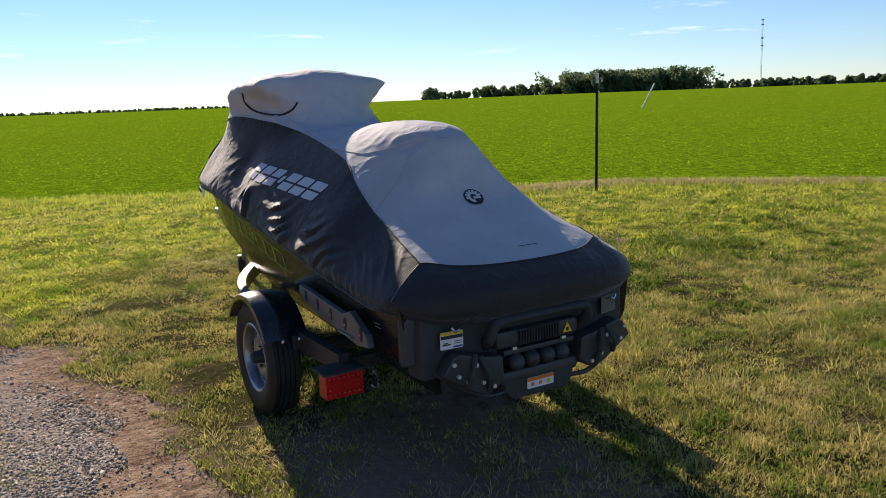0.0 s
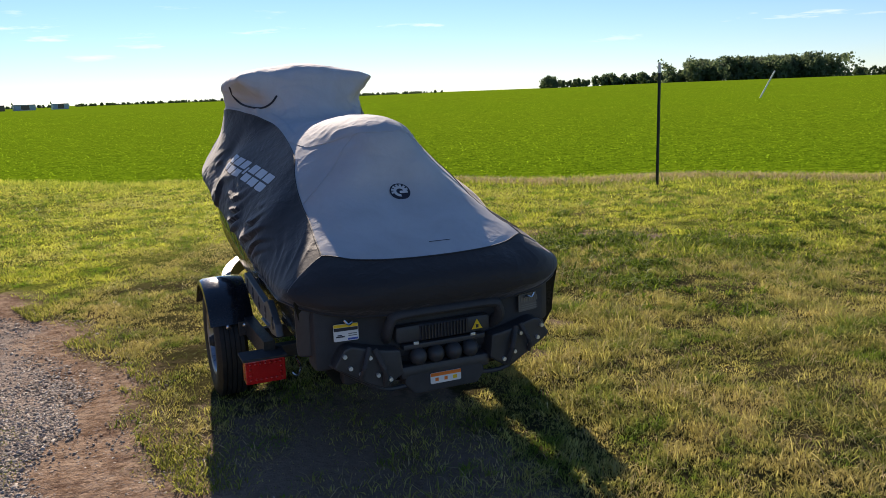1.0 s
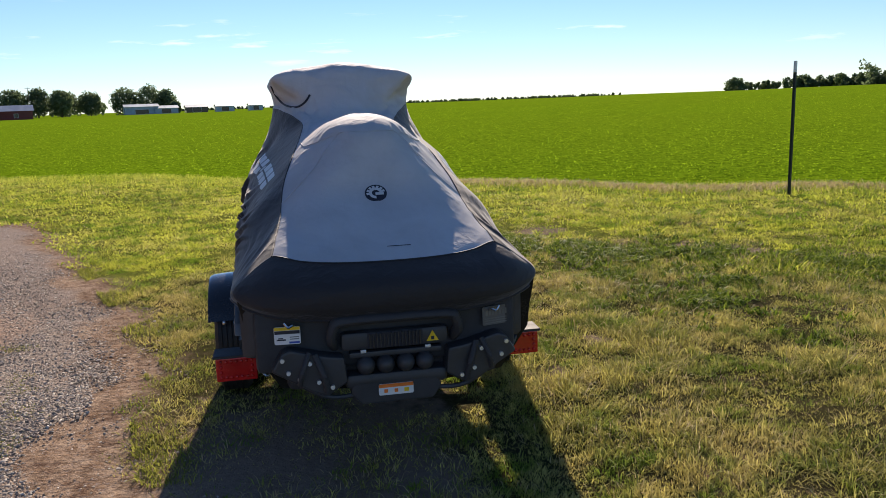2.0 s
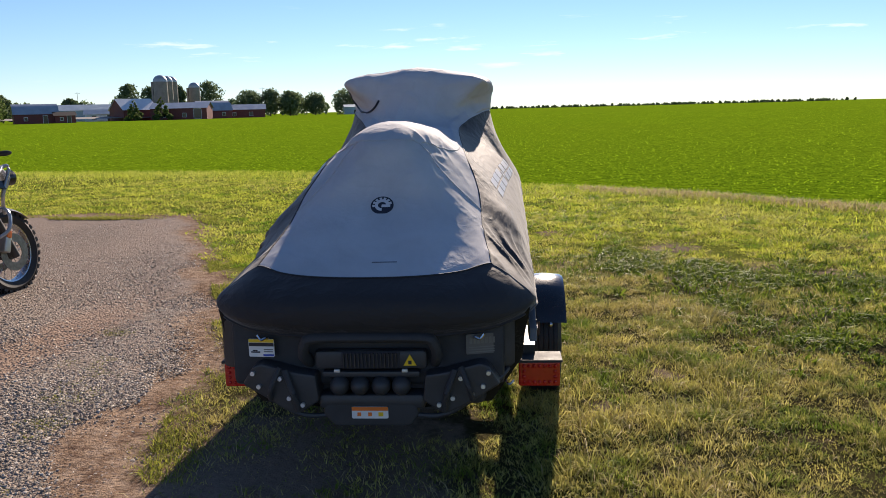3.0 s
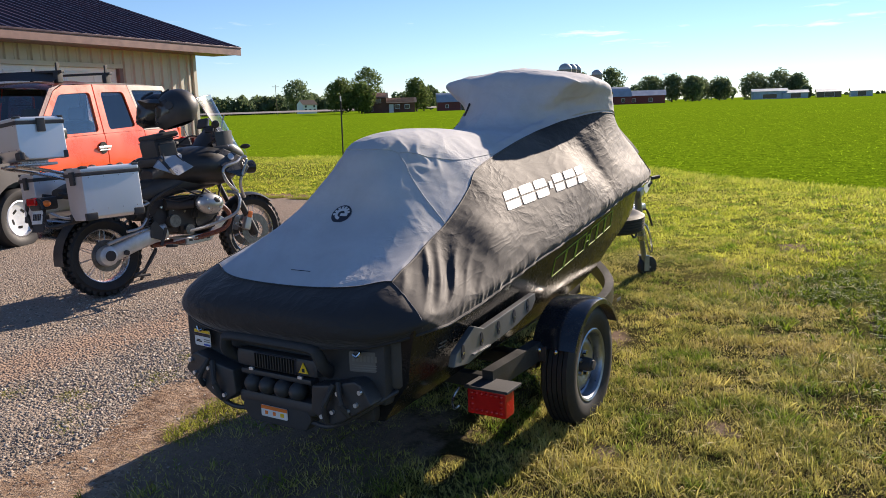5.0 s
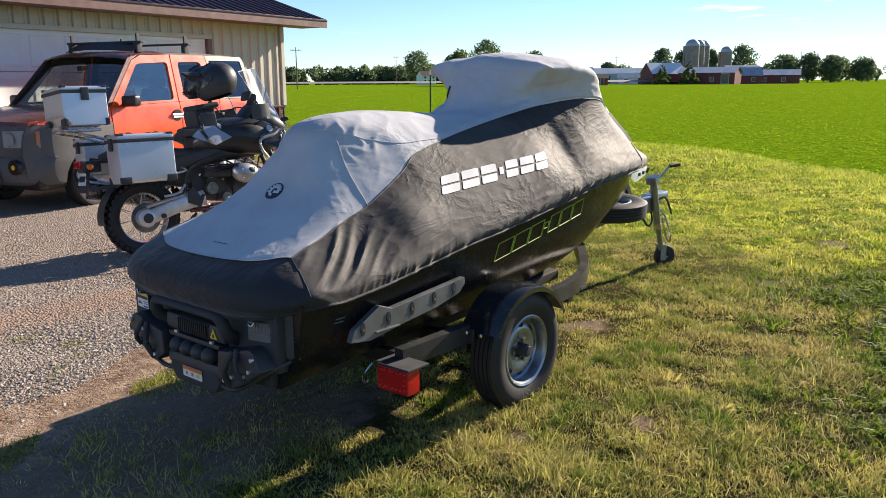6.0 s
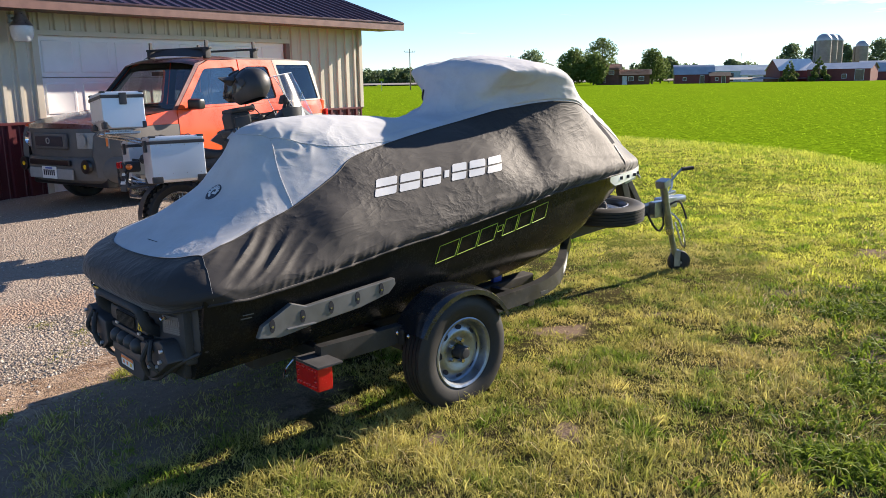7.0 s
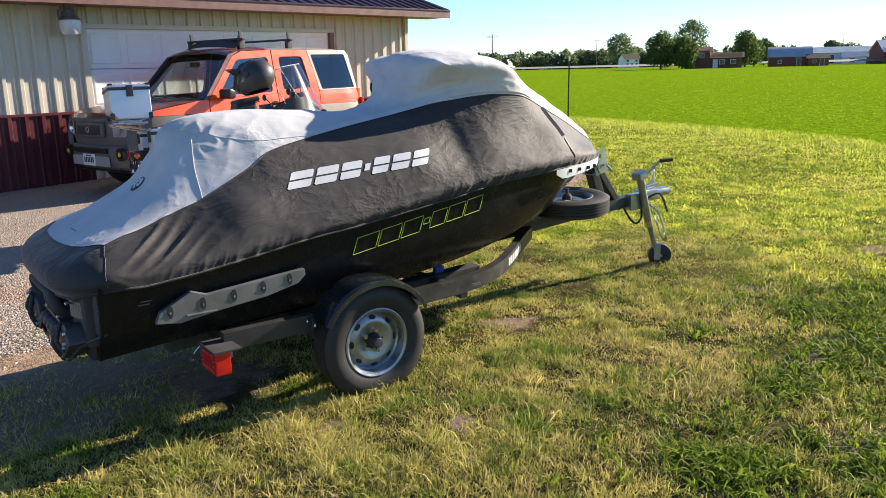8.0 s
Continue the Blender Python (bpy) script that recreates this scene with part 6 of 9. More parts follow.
part("tail_window", Build().box((0, 4.13, 1.52), (1.36, 0.02, 0.50), rot=(11, 0, 0)), M["glass_dark"], car)
# seats and wheel inside
for s in (1, -1):
    seat = part("car_seat", Build().box((s * 0.38, 2.25, 0.80), (0.5, 0.5, 0.2), bevel=0.05).box((s * 0.38, 2.50, 1.12), (0.48, 0.14, 0.6), rot=(-12, 0, 0), bevel=0.05), M["car_black"], car)
    part("headrest", Build().box((s * 0.38, 2.58, 1.50), (0.26, 0.10, 0.18), rot=(-10, 0, 0), bevel=0.04), M["cladding"], seat)
part("dashboard", Build().box((0, 1.42, 1.10), (1.5, 0.35, 0.18), bevel=0.05), M["car_black"], car)
part("rear_view_mirror", Build().box((0.0, 1.66, 1.68), (0.22, 0.03, 0.06), bevel=0.01), M["car_black"], car)
# rack with fairing
rack = thing("roof_rack", CAR, "black roof rack with fairing and two cross bars", "roof rack")
for y in (2.05, 2.95):
    part("cross_bar", Build().box((0, y, 2.02), (1.36, 0.06, 0.03), bevel=0.008), M["matte_black"], rack)
    for s in (1, -1):
        part("foot", Build().box((s * 0.60, y, 1.95), (0.07, 0.11, 0.14), bevel=0.02), M["matte_black"], rack)
        part("clamp", Build().box((s * 0.60, y, 2.08), (0.025, 0.05, 0.10), bevel=0.006), M["matte_black"], rack)
b = Build()
b.grid([[(0.62 * u, 1.82 + 0.20 * t + 0.10 * u * u, 1.92 + 0.11 * t - 0.03 * u * u) for u in np.linspace(-1, 1, 13)] for t in np.linspace(0, 1, 4)])
bmesh.ops.solidify(b.bm, geom=b.bm.faces[:], thickness=0.008)
part("wind_fairing", b, M["matte_black"], rack)

# ---- touring motorcycle ----
MOTO = Matrix.Translation((-3.715, 1.77, 0.09)) @ pose(0, 0, 0, 0, 0, -6.0) @ pose(0, 0, 0, 0, -5.2, 0)
moto = thing("motorcycle", MOTO, "black and silver adventure touring motorcycle leaning on its side stand", "motorcycle")
M["disc_steel"] = worn("disc_steel", (0.20, 0.19, 0.18), 0.4, 0.8, vary=0.3, scale=40)
M["silver"] = worn("silver", (0.44, 0.45, 0.46), 0.34, 0.6, vary=0.1, coat=0.3)
M["bright_silver"] = worn("bright_silver", (0.60, 0.61, 0.62), 0.38, 0.55, vary=0.12, scale=20)
M["engine_grey"] = worn("engine_grey", (0.05, 0.05, 0.052), 0.5, 0.4, vary=0.18)
M["gloss_black"] = worn("gloss_black", (0.010, 0.010, 0.011), 0.3, vary=0.2, coat=0.25, bump=0.0)
M["tank_grey"] = worn("tank_grey", (0.022, 0.022, 0.024), 0.42, 0.1, vary=0.15, coat=0.15)
M["visor"] = worn("visor", (0.05, 0.04, 0.035), 0.08, vary=0.3, bump=0.0)


def spoked_wheel(y, z, R, w, rim_r):
    wheel = new("wheel")
    wheel.parent, wheel.matrix_basis = moto, wheel_turn(0, y, z)
    tyre = part("tyre", Build().revolve([(rim_r - 0.005, -w * 0.33), (rim_r + 0.02, -w * 0.42), (R - 0.045, -w * 0.5), (R - 0.02, -w * 0.40), (R - 0.008, 0), (R - 0.02, w * 0.40), (R - 0.045, w * 0.5), (rim_r + 0.02, w * 0.42), (rim_r - 0.005, w * 0.33)], seg=48), M["rubber"], wheel, "black knobbly tyre")
    b = Build()
    n = 34
    for k in range(n):
        for j, zz in enumerate((-w * 0.36, -w * 0.12, w * 0.12, w * 0.36)):
            a = 360 / n * (k + 0.5 * (j % 2))
            rr = R - 0.004 - (0.012 if j in (0, 3) else 0.0)
            b.box((0, 0, 0), (0.022, 0.034, w * 0.19), m=pose(rr * math.cos(radians(a)), rr * math.sin(radians(a)), zz, 0, 0, a))
    tagged(part("tread", b, M["rubber"], tyre), kind="stuff")
    part("rim", Build().revolve([(rim_r, -w * 0.34), (rim_r + 0.01, -w * 0.36), (rim_r - 0.012, -w * 0.30), (rim_r - 0.022, 0), (rim_r - 0.012, w * 0.30), (rim_r + 0.01, w * 0.36), (rim_r, w * 0.34)], seg=40), M["steel"], wheel, "silver spoked rim")
    part("hub", Build().revolve([(0.0, -0.06), (0.055, -0.06), (0.06, -0.045), (0.035, -0.03), (0.035, 0.03), (0.06, 0.045), (0.055, 0.06), (0.0, 0.06)], seg=24), M["engine_grey"], wheel)
    for k in range(20):
        a = radians(18 * k)
        a2 = a + radians(9 if k % 2 else -9)
        part("spoke", Build().cyl((0.055 * math.cos(a), 0.055 * math.sin(a), 0.045 if k % 2 else -0.045), ((rim_r - 0.012) * math.cos(a2), (rim_r - 0.012) * math.sin(a2), 0.03 if k % 2 else -0.03), 0.0028, seg=5), M["steel"], wheel)
    return wheel


front = spoked_wheel(1.51, 0.335, 0.335, 0.115, 0.245)
rear = spoked_wheel(0.0, 0.325, 0.325, 0.15, 0.225)
for wheel, r, zs in ((front, 0.152, (-0.075, 0.075)), (rear, 0.13, (0.085,))):
    for zd in zs:
        disc_b = Build().revolve([(0.085, -0.0025), (r, -0.0025), (r, 0.0025), (0.085, 0.0025), (0.085, -0.0025)], pose(0, 0, zd), 40)
        part("brake_disc", disc_b, M["disc_steel"], wheel)
# fork, mudguard, brake
for s in (1, -1):
    part("fork_leg", Build().cyl((s * 0.095, 1.50, 0.30), (s * 0.095, 1.36, 0.62), 0.03, seg=14).cyl((s * 0.095, 1.37, 0.60), (s * 0.095, 1.16, 1.10), 0.022, seg=12), M["engine_grey"], moto)
    part("brake_caliper", Build().box((s * 0.095, 1.41, 0.42), (0.06, 0.07, 0.15), rot=(-22, 0, 0), bevel=0.012), M["silver"], moto)
    part("side_reflector", Build().box((s * 0.13, 1.43, 0.49), (0.012, 0.05, 0.06), rot=(-22, 0, 0), bevel=0.006), M["label_orange"], moto)
rows = [[(x, 1.51 + (0.365 - 0.03 * (x / 0.075) ** 2) * math.cos(radians(a)), 0.335 + (0.365 - 0.03 * (x / 0.075) ** 2) * math.sin(radians(a))) for x in np.linspace(-0.075, 0.075, 7)] for a in np.linspace(42, 135, 14)]
b = Build()
b.grid(rows)
bmesh.ops.solidify(b.bm, geom=b.bm.faces[:], thickness=0.005)
part("front_mudguard", b, M["tank_grey"], moto)


def shell(name, sections, mat, label="", k=5):
    """A closed body lofted through oval sections: y, z, half width, half height, squareness."""
    b = Build()
    rows = []
    arr = catmull(np.array(sections, float), k)
    for y, z, hw, hh, sq in arr:
        row = []
        for a in np.linspace(0, 2 * math.pi, 22, endpoint=False):
            c, sn = math.cos(a), math.sin(a)
            row.append((hw * math.copysign(abs(c) ** sq, c), y, z + hh * math.copysign(abs(sn) ** sq, sn)))
        rows.append(row)
    vs = b.grid(rows, close=True)
    b.bm.faces.new(vs[0])
    b.bm.faces.new(list(reversed(vs[-1])))
    return part(name, b, mat, moto, label)


shell("fuel_tank", [(0.50, 0.92, 0.10, 0.06, 0.8), (0.62, 0.98, 0.20, 0.13, 0.75), (0.84, 0.985, 0.26, 0.175, 0.75), (1.03, 0.98, 0.29, 0.18, 0.75), (1.22, 0.96, 0.26, 0.16, 0.8), (1.36, 0.94, 0.12, 0.08, 0.9)], M["tank_grey"], "glossy black tank shroud")
for s in (1, -1):
    b = Build().prism([(0.43, 1.0), (0.55, 1.10), (0.70, 1.12), (0.88, 1.0), (0.63, 0.91)], 0.02, Matrix(((0, -0.42 * s, s, s * (0.225 + 0.42)), (1, 0, 0, 0), (0, 1, 0, 0), (0, 0, 0, 1))) , 0.01)
    side_trim = part("tank_panel", b, M["silver"], moto, "silver side panel")
    slope = Matrix(((0, -0.42 * s, s, s * (0.232 + 0.42)), (1, 0, 0, 0), (0, 1, 0, 0), (0, 0, 0, 1)))
    part("strap", Build().prism([(0.50, 1.07), (0.53, 1.09), (0.615, 0.915), (0.58, 0.925)], 0.018, slope, 0.002), M["matte_black"], side_trim, "black strap across the panel")
    part("tank_shroud", Build().prism([(0.98, 1.08), (1.14, 1.12), (1.30, 1.04), (1.36, 0.93), (1.26, 0.84), (1.10, 0.90)], 0.03, Matrix(((0, -0.30 * s, s, s * (0.255 + 0.30)), (1, 0, 0, 0), (0, 1, 0, 0), (0, 0, 0, 1))), 0.012), M["gloss_black"], moto, "glossy black side shroud")
    part("round_badge", Build().cyl((s * 0.268, 1.19, 1.035), (s * 0.280, 1.19, 1.039), 0.032, seg=20), M["silver"], moto)
shell("seat", [(-0.28, 0.86, 0.10, 0.04, 0.7), (-0.12, 0.89, 0.15, 0.06, 0.7), (0.20, 0.88, 0.16, 0.06, 0.7), (0.42, 0.85, 0.15, 0.055, 0.7), (0.62, 0.86, 0.12, 0.07, 0.7), (0.70, 0.90, 0.08, 0.05, 0.7)], M["matte_black"], "black seat")
shell("side_body", [(0.05, 0.77, 0.10, 0.06, 0.7), (0.25, 0.77, 0.14, 0.08, 0.7), (0.45, 0.80, 0.165, 0.10, 0.7), (0.75, 0.855, 0.18, 0.10, 0.7), (1.10, 0.88, 0.15, 0.10, 0.7)], M["black_plastic"])
shell("battery_box", [(0.30, 0.66, 0.10, 0.08, 0.6), (0.40, 0.66, 0.12, 0.10, 0.6), (0.55, 0.68, 0.12, 0.08, 0.6)], M["matte_black"])
part("oil_cooler", Build().box((0, 1.27, 0.90), (0.26, 0.05, 0.12), rot=(-12, 0, 0), bevel=0.01), M["engine_grey"], moto)
for k in range(6):
    part("cooler_fin", Build().box((0, 1.298, 0.855 + 0.018 * k), (0.24, 0.006, 0.006), rot=(-12, 0, 0)), M["steel"], moto)
# engine
part("crankcase", Build().box((0, 0.86, 0.56), (0.30, 0.40, 0.32), bevel=0.05).box((0, 0.58, 0.56), (0.24, 0.30, 0.28), bevel=0.05).cyl((-0.16, 0.66, 0.58), (0.16, 0.66, 0.58), 0.10, seg=20).cyl((-0.17, 0.88, 0.50), (0.17, 0.88, 0.50), 0.07, seg=20), M["engine_grey"], moto, "dark grey engine casing")
for s in (1, -1):
    cyl = part("cylinder", Build().cyl((s * 0.14, 0.88, 0.63), (s * 0.30, 0.90, 0.64), 0.085, seg=18), M["engine_grey"], moto)
    for k in range(5):
        part("cooling_fin", Build().box((s * (0.16 + 0.024 * k), 0.89, 0.635), (0.006, 0.21, 0.20), bevel=0.002), M["engine_grey"], cyl)
    cover = part("valve_cover", Build().ball((s * 0.325, 0.87, 0.645), (0.075, 0.135, 0.092), rot=(-8, 0, 0), seg=20, rings=14), M["silver"], cyl, "silver valve cover")
    part("cover_insert", Build().ball((s * 0.374, 0.90, 0.668), (0.030, 0.045, 0.030), rot=(-8, 0, 0)), M["matte_black"], cover)
    for k in range(4):
        part("cover_bolt", Build().cyl((s * 0.37, 0.87 + 0.085 * math.cos(1.57 * k + 0.8), 0.645 + 0.055 * math.sin(1.57 * k + 0.8)), (s * 0.395, 0.87 + 0.085 * math.cos(1.57 * k + 0.8), 0.645 + 0.055 * math.sin(1.57 * k + 0.8)), 0.008, seg=8), M["steel"], cover)
    part("throttle_body", Build().cyl((s * 0.16, 0.66, 0.66), (s * 0.22, 0.78, 0.655), 0.035, seg=14).cyl((s * 0.15, 0.54, 0.68), (s * 0.16, 0.66, 0.66), 0.045, seg=14), M["matte_black"], cyl)
    part("fuel_hose", Build().tube([(s * 0.20, 0.50, 0.74), (s * 0.24, 0.60, 0.70), (s * 0.21, 0.72, 0.70), (s * 0.25, 0.82, 0.73)], 0.008, 6), M["rubber"], moto)
    part("oil_hose", Build().tube([(s * 0.16, 0.80, 0.44), (s * 0.20, 0.98, 0.50), (s * 0.16, 1.08, 0.66), (s * 0.12, 1.14, 0.78)], 0.010, 6), M["rubber"], moto)
    part("frame_tube", Build().tube([(s * 0.13, 0.36, 0.52), (s * 0.16, 0.42, 0.72), (s * 0.17, 0.70, 0.84), (s * 0.12, 1.06, 0.96)], 0.016, 8), M["engine_grey"], moto)
    part("rear_frame", Build().tube([(s * 0.14, 0.44, 0.70), (s * 0.15, 0.10, 0.78), (s * 0.13, -0.34, 0.86)], 0.014, 8), M["engine_grey"], moto)
    part("heel_plate", Build().prism([(0.36, 0.42), (0.46, 0.38), (0.49, 0.46), (0.42, 0.56), (0.37, 0.52)], 0.008, Matrix(((0, 0, s, s * 0.165), (1, 0, 0, 0), (0, 1, 0, 0), (0, 0, 0, 1))), 0.004), M["engine_grey"], moto)
    part("exhaust_pipe", Build().tube([(s * 0.29, 1.01, 0.62), (s * 0.27, 1.10, 0.52), (s * 0.20, 1.06, 0.40), (s * 0.11, 0.75, 0.345), (0.02, 0.45, 0.34)], 0.022, 10), M["brown_hood"], moto, "heat-browned exhaust pipe")
    # crash bars
    part("crash_bar", Build().tube([(s * 0.15, 0.72, 0.42), (s * 0.32, 0.86, 0.46), (s * 0.43, 1.04, 0.53), (s * 0.44, 1.10, 0.62), (s * 0.40, 1.12, 0.70), (s * 0.26, 1.12, 0.73)], 0.014, 8), M["silver"], moto)
    part("crash_bar", Build().tube([(s * 0.20, 1.34, 0.66), (s * 0.30, 1.24, 0.80), (s * 0.33, 1.32, 1.00), (s * 0.31, 1.28, 1.02), (s * 0.33, 1.20, 0.98), (s * 0.33, 1.09, 0.955), (s * 0.33, 1.05, 0.92), (s * 0.33, 1.06, 0.85), (s * 0.31, 1.13, 0.77), (s * 0.24, 1.24, 0.72)], 0.014, 8), M["silver"], moto, "silver crash bar")
    part("foot_peg", Build().box((s * 0.24, 0.50, 0.33), (0.12, 0.05, 0.025), bevel=0.006).box((s * 0.17, 0.48, 0.41), (0.012, 0.03, 0.16), rot=(-25, 0, 0), bevel=0.004), M["matte_black"], moto)
    part("rider_peg", Build().tube([(s * 0.12, 0.40, 0.62), (s * 0.18, 0.28, 0.52), (s * 0.20, 0.14, 0.50)], 0.012, 8), M["silver"], moto)
    # fog lamps
    fog = part("auxiliary_lamp", Build().revolve([(0.0, -0.05), (0.05, -0.04), (0.06, 0.0), (0.062, 0.04), (0.0, 0.045)], pose(s * 0.20, 1.43, 0.93, -90, 0, 0), 20), M["gloss_black"], moto)
    # rack tubes for the cases
    part("case_rack", Build().tube([(s * 0.14, 0.34, 0.74), (s * 0.25, 0.30, 0.70), (s * 0.25, -0.28, 0.66), (s * 0.14, -0.42, 0.72)], 0.011, 8), M["silver"], moto)
for s in (1, -1):
    part("starter_cover", Build().cyl((s * 0.13, 0.60, 0.53), (s * 0.19, 0.60, 0.53), 0.055, seg=18).cyl((s * 0.13, 0.74, 0.44), (s * 0.185, 0.74, 0.44), 0.045, seg=18), M["disc_steel"], moto)
    part("gear_lever", Build().tube([(s * 0.18, 0.56, 0.36), (s * 0.20, 0.66, 0.37), (s * 0.20, 0.74, 0.36), (s * 0.24, 0.76, 0.36)], 0.007, 6), M["silver"], moto)
    part("spark_lead", Build().tube([(s * 0.36, 0.80, 0.70), (s * 0.30, 0.72, 0.76), (s * 0.22, 0.68, 0.80)], 0.008, 6), M["rubber"], moto)
    for k in range(3):
        part("casing_bolt", Build().cyl((s * 0.15, 0.50 + 0.11 * k, 0.66 - 0.03 * k), (s * 0.165, 0.50 + 0.11 * k, 0.66 - 0.03 * k), 0.010, seg=8), M["steel"], moto)
b = Build().prism([(0.70, 0.30), (0.96, 0.31), (1.16, 0.47), (1.10, 0.52), (0.95, 0.385), (0.72, 0.38)], 0.28, YZ(-0.14), 0.008)
skid = part("skid_plate", b, M["silver"], moto, "silver perforated skid plate")
for k in range(4):
    part("hole", Build().box((0.142, 0.755 + 0.06 * k, 0.345), (0.004, 0.032, 0.024)), M["matte_black"], skid)
# single swing arm with shaft, on the visible side
part("swing_arm", Build().sweep([(0.11, 0.54, 0.455), (0.135, 0.28, 0.405), (0.14, 0.03, 0.335)], [(0.036 * math.copysign(abs(math.cos(a)) ** 0.6, math.cos(a)), 0.066 * math.copysign(abs(math.sin(a)) ** 0.6, math.sin(a))) for a in np.linspace(0, 2 * math.pi, 16, endpoint=False)], smooth_path=4), M["bright_silver"], moto, "silver swing arm with drive shaft")
fd = part("final_drive", Build().revolve([(0.0, -0.06), (0.072, -0.05), (0.088, 0.0), (0.078, 0.045), (0.052, 0.062), (0.0, 0.064)], wheel_turn(0.12, -0.02, 0.325), 24), M["bright_silver"], moto)
part("hub_cap", Build().cyl((0.177, -0.02, 0.325), (0.190, -0.02, 0.325), 0.043, seg=20), M["matte_black"], fd)
part("pivot_bolt", Build().cyl((0.165, 0.12, 0.33), (0.192, 0.12, 0.33), 0.022, seg=14), M["matte_black"], fd)
part("shock_spring", Build().tube([(0.07 + 0.035 * math.cos(k * 0.785), 0.36 + 0.035 * math.sin(k * 0.785) + 0.0016 * k, 0.46 + 0.0034 * k) for k in range(72)], 0.006, 5, 0), M["steel"], moto)
part("torque_arm", Build().tube([(0.16, -0.02, 0.42), (0.15, 0.22, 0.47), (0.12, 0.46, 0.50)], 0.016, 8), M["silver"], moto)
part("silencer", Build().sweep([(-0.17, 0.30, 0.42), (-0.20, 0.0, 0.52), (-0.22, -0.36, 0.60)], [(0.06 * math.cos(a), 0.085 * math.sin(a)) for a in np.linspace(0, 2 * math.pi, 16, endpoint=False)]), M["steel"], moto)
hug = Build()
hug.grid([[(x, 0.36 * math.cos(radians(a)), 0.325 + 0.36 * math.sin(radians(a))) for x in np.linspace(-0.08, 0.08, 5)] for a in np.linspace(95, 185, 12)])
bmesh.ops.solidify(hug.bm, geom=hug.bm.faces[:], thickness=0.006)
part("rear_hugger", hug, M["black_plastic"], moto)
part("side_stand", Build().tube([(-0.10, 0.55, 0.30), (-0.20, 0.50, 0.15), (-0.29, 0.46, 0.0)], 0.014, 8).box((-0.29, 0.46, 0.0), (0.07, 0.09, 0.012)), M["matte_black"], moto)
part("centre_stand", Build().tube([(0.12, 0.42, 0.30), (0.14, 0.28, 0.16), (0.14, 0.18, 0.13), (0.14, 0.32, 0.11)], 0.012, 8), M["matte_black"], moto)
# nose, lamps, screen, bars
shell("front_cowl", [(1.10, 1.12, 0.16, 0.09, 0.8), (1.30, 1.10, 0.17, 0.11, 0.8), (1.44, 1.05, 0.13, 0.08, 0.8), (1.51, 1.01, 0.06, 0.03, 0.9)], M["tank_grey"], "glossy black nose cowl")
part("headlight", Build().ball((0.05, 1.46, 1.05), (0.085, 0.05, 0.075)).ball((-0.08, 1.46, 1.05), (0.06, 0.05, 0.06)), M["glass_clear"], moto, "clear twin headlight")
part("beak", Build().prism([(1.30, 0.98), (1.58, 0.95), (1.63, 0.92), (1.30, 0.90)], 0.14, YZ(-0.07), 0.01), M["silver"], moto, "silver beak")
b = Build()
b.grid([[(0.265 * u * (1 - 0.28 * t), 1.46 - 0.22 * t - 0.27 * u * u, 1.13 + 0.49 * t - 0.05 * t * u * u) for u in np.linspace(-1, 1, 11)] for t in np.linspace(0, 1, 7)])
bmesh.ops.solidify(b.bm, geom=b.bm.faces[:], thickness=0.004)
screen = part("windscreen", b, M["glass_screen"], moto, "clear curved screen with a pale edge")
# pale tube added along the rim, the glass edge's bright glint as a shape
edge = [(0.265 * u * (1 - 0.28 * t), 1.46 - 0.22 * t - 0.27 * u * u, 1.13 + 0.49 * t - 0.05 * t * u * u) for u, t in [(-1, v) for v in np.linspace(0, 1, 6)] + [(v, 1) for v in np.linspace(-0.8, 0.8, 7)] + [(1, v) for v in np.linspace(1, 0, 6)]]
part("edge", Build().tube(edge, 0.0045, 6, 0), M["lamp_glass"], screen)
for s in (1, -1):
    part("stay", Build().tube([(s * 0.09, 1.24, 1.22), (s * 0.11, 1.27, 1.36), (s * 0.12, 1.29, 1.42)], 0.007, 6), M["silver"], screen)
shell("dash_cowl", [(1.02, 1.13, 0.08, 0.04, 0.8), (1.12, 1.17, 0.13, 0.10, 0.75), (1.24, 1.20, 0.15, 0.12, 0.75), (1.36, 1.15, 0.14, 0.08, 0.8)], M["black_plastic"], "matt black cowl round the dials")
for s in (1, -1):
    part("brake_cable", Build().tube([(s * 0.26, 1.03, 1.21), (s * 0.22, 1.14, 1.27), (s * 0.12, 1.22, 1.22), (s * 0.08, 1.26, 1.08)], 0.007, 6), M["rubber"], moto)
    part("lever", Build().tube([(s * 0.30, 1.05, 1.20), (s * 0.38, 1.045, 1.195), (s * 0.45, 1.005, 1.19)], 0.006, 6), M["silver"], moto)
    part("switch_box", Build().box((s * 0.31, 1.015, 1.205), (0.07, 0.05, 0.055), rot=(0, 0, -s * 28), bevel=0.012), M["matte_black"], moto)
part("fluid_reservoir", Build().cyl((0.25, 1.07, 1.22), (0.25, 1.07, 1.275), 0.028, seg=14), M["black_plastic"], moto)
part("map_holder", Build().box((0.14, 1.10, 1.30), (0.10, 0.02, 0.07), rot=(-28, 0, 12), bevel=0.01), M["matte_black"], moto)
part("handlebar", Build().tube([(-0.44, 0.94, 1.19), (-0.30, 1.02, 1.20), (-0.12, 1.09, 1.17), (0.12, 1.09, 1.17), (0.30, 1.02, 1.20), (0.44, 0.94, 1.19)], 0.014, 8), M["matte_black"], moto)
part("instrument_panel", Build().box((0.0, 1.20, 1.25), (0.24, 0.06, 0.16), rot=(-20, 0, 0), bevel=0.02).box((0.02, 1.12, 1.36), (0.14, 0.03, 0.09), rot=(-20, 0, 0), bevel=0.01), M["black_plastic"], moto)
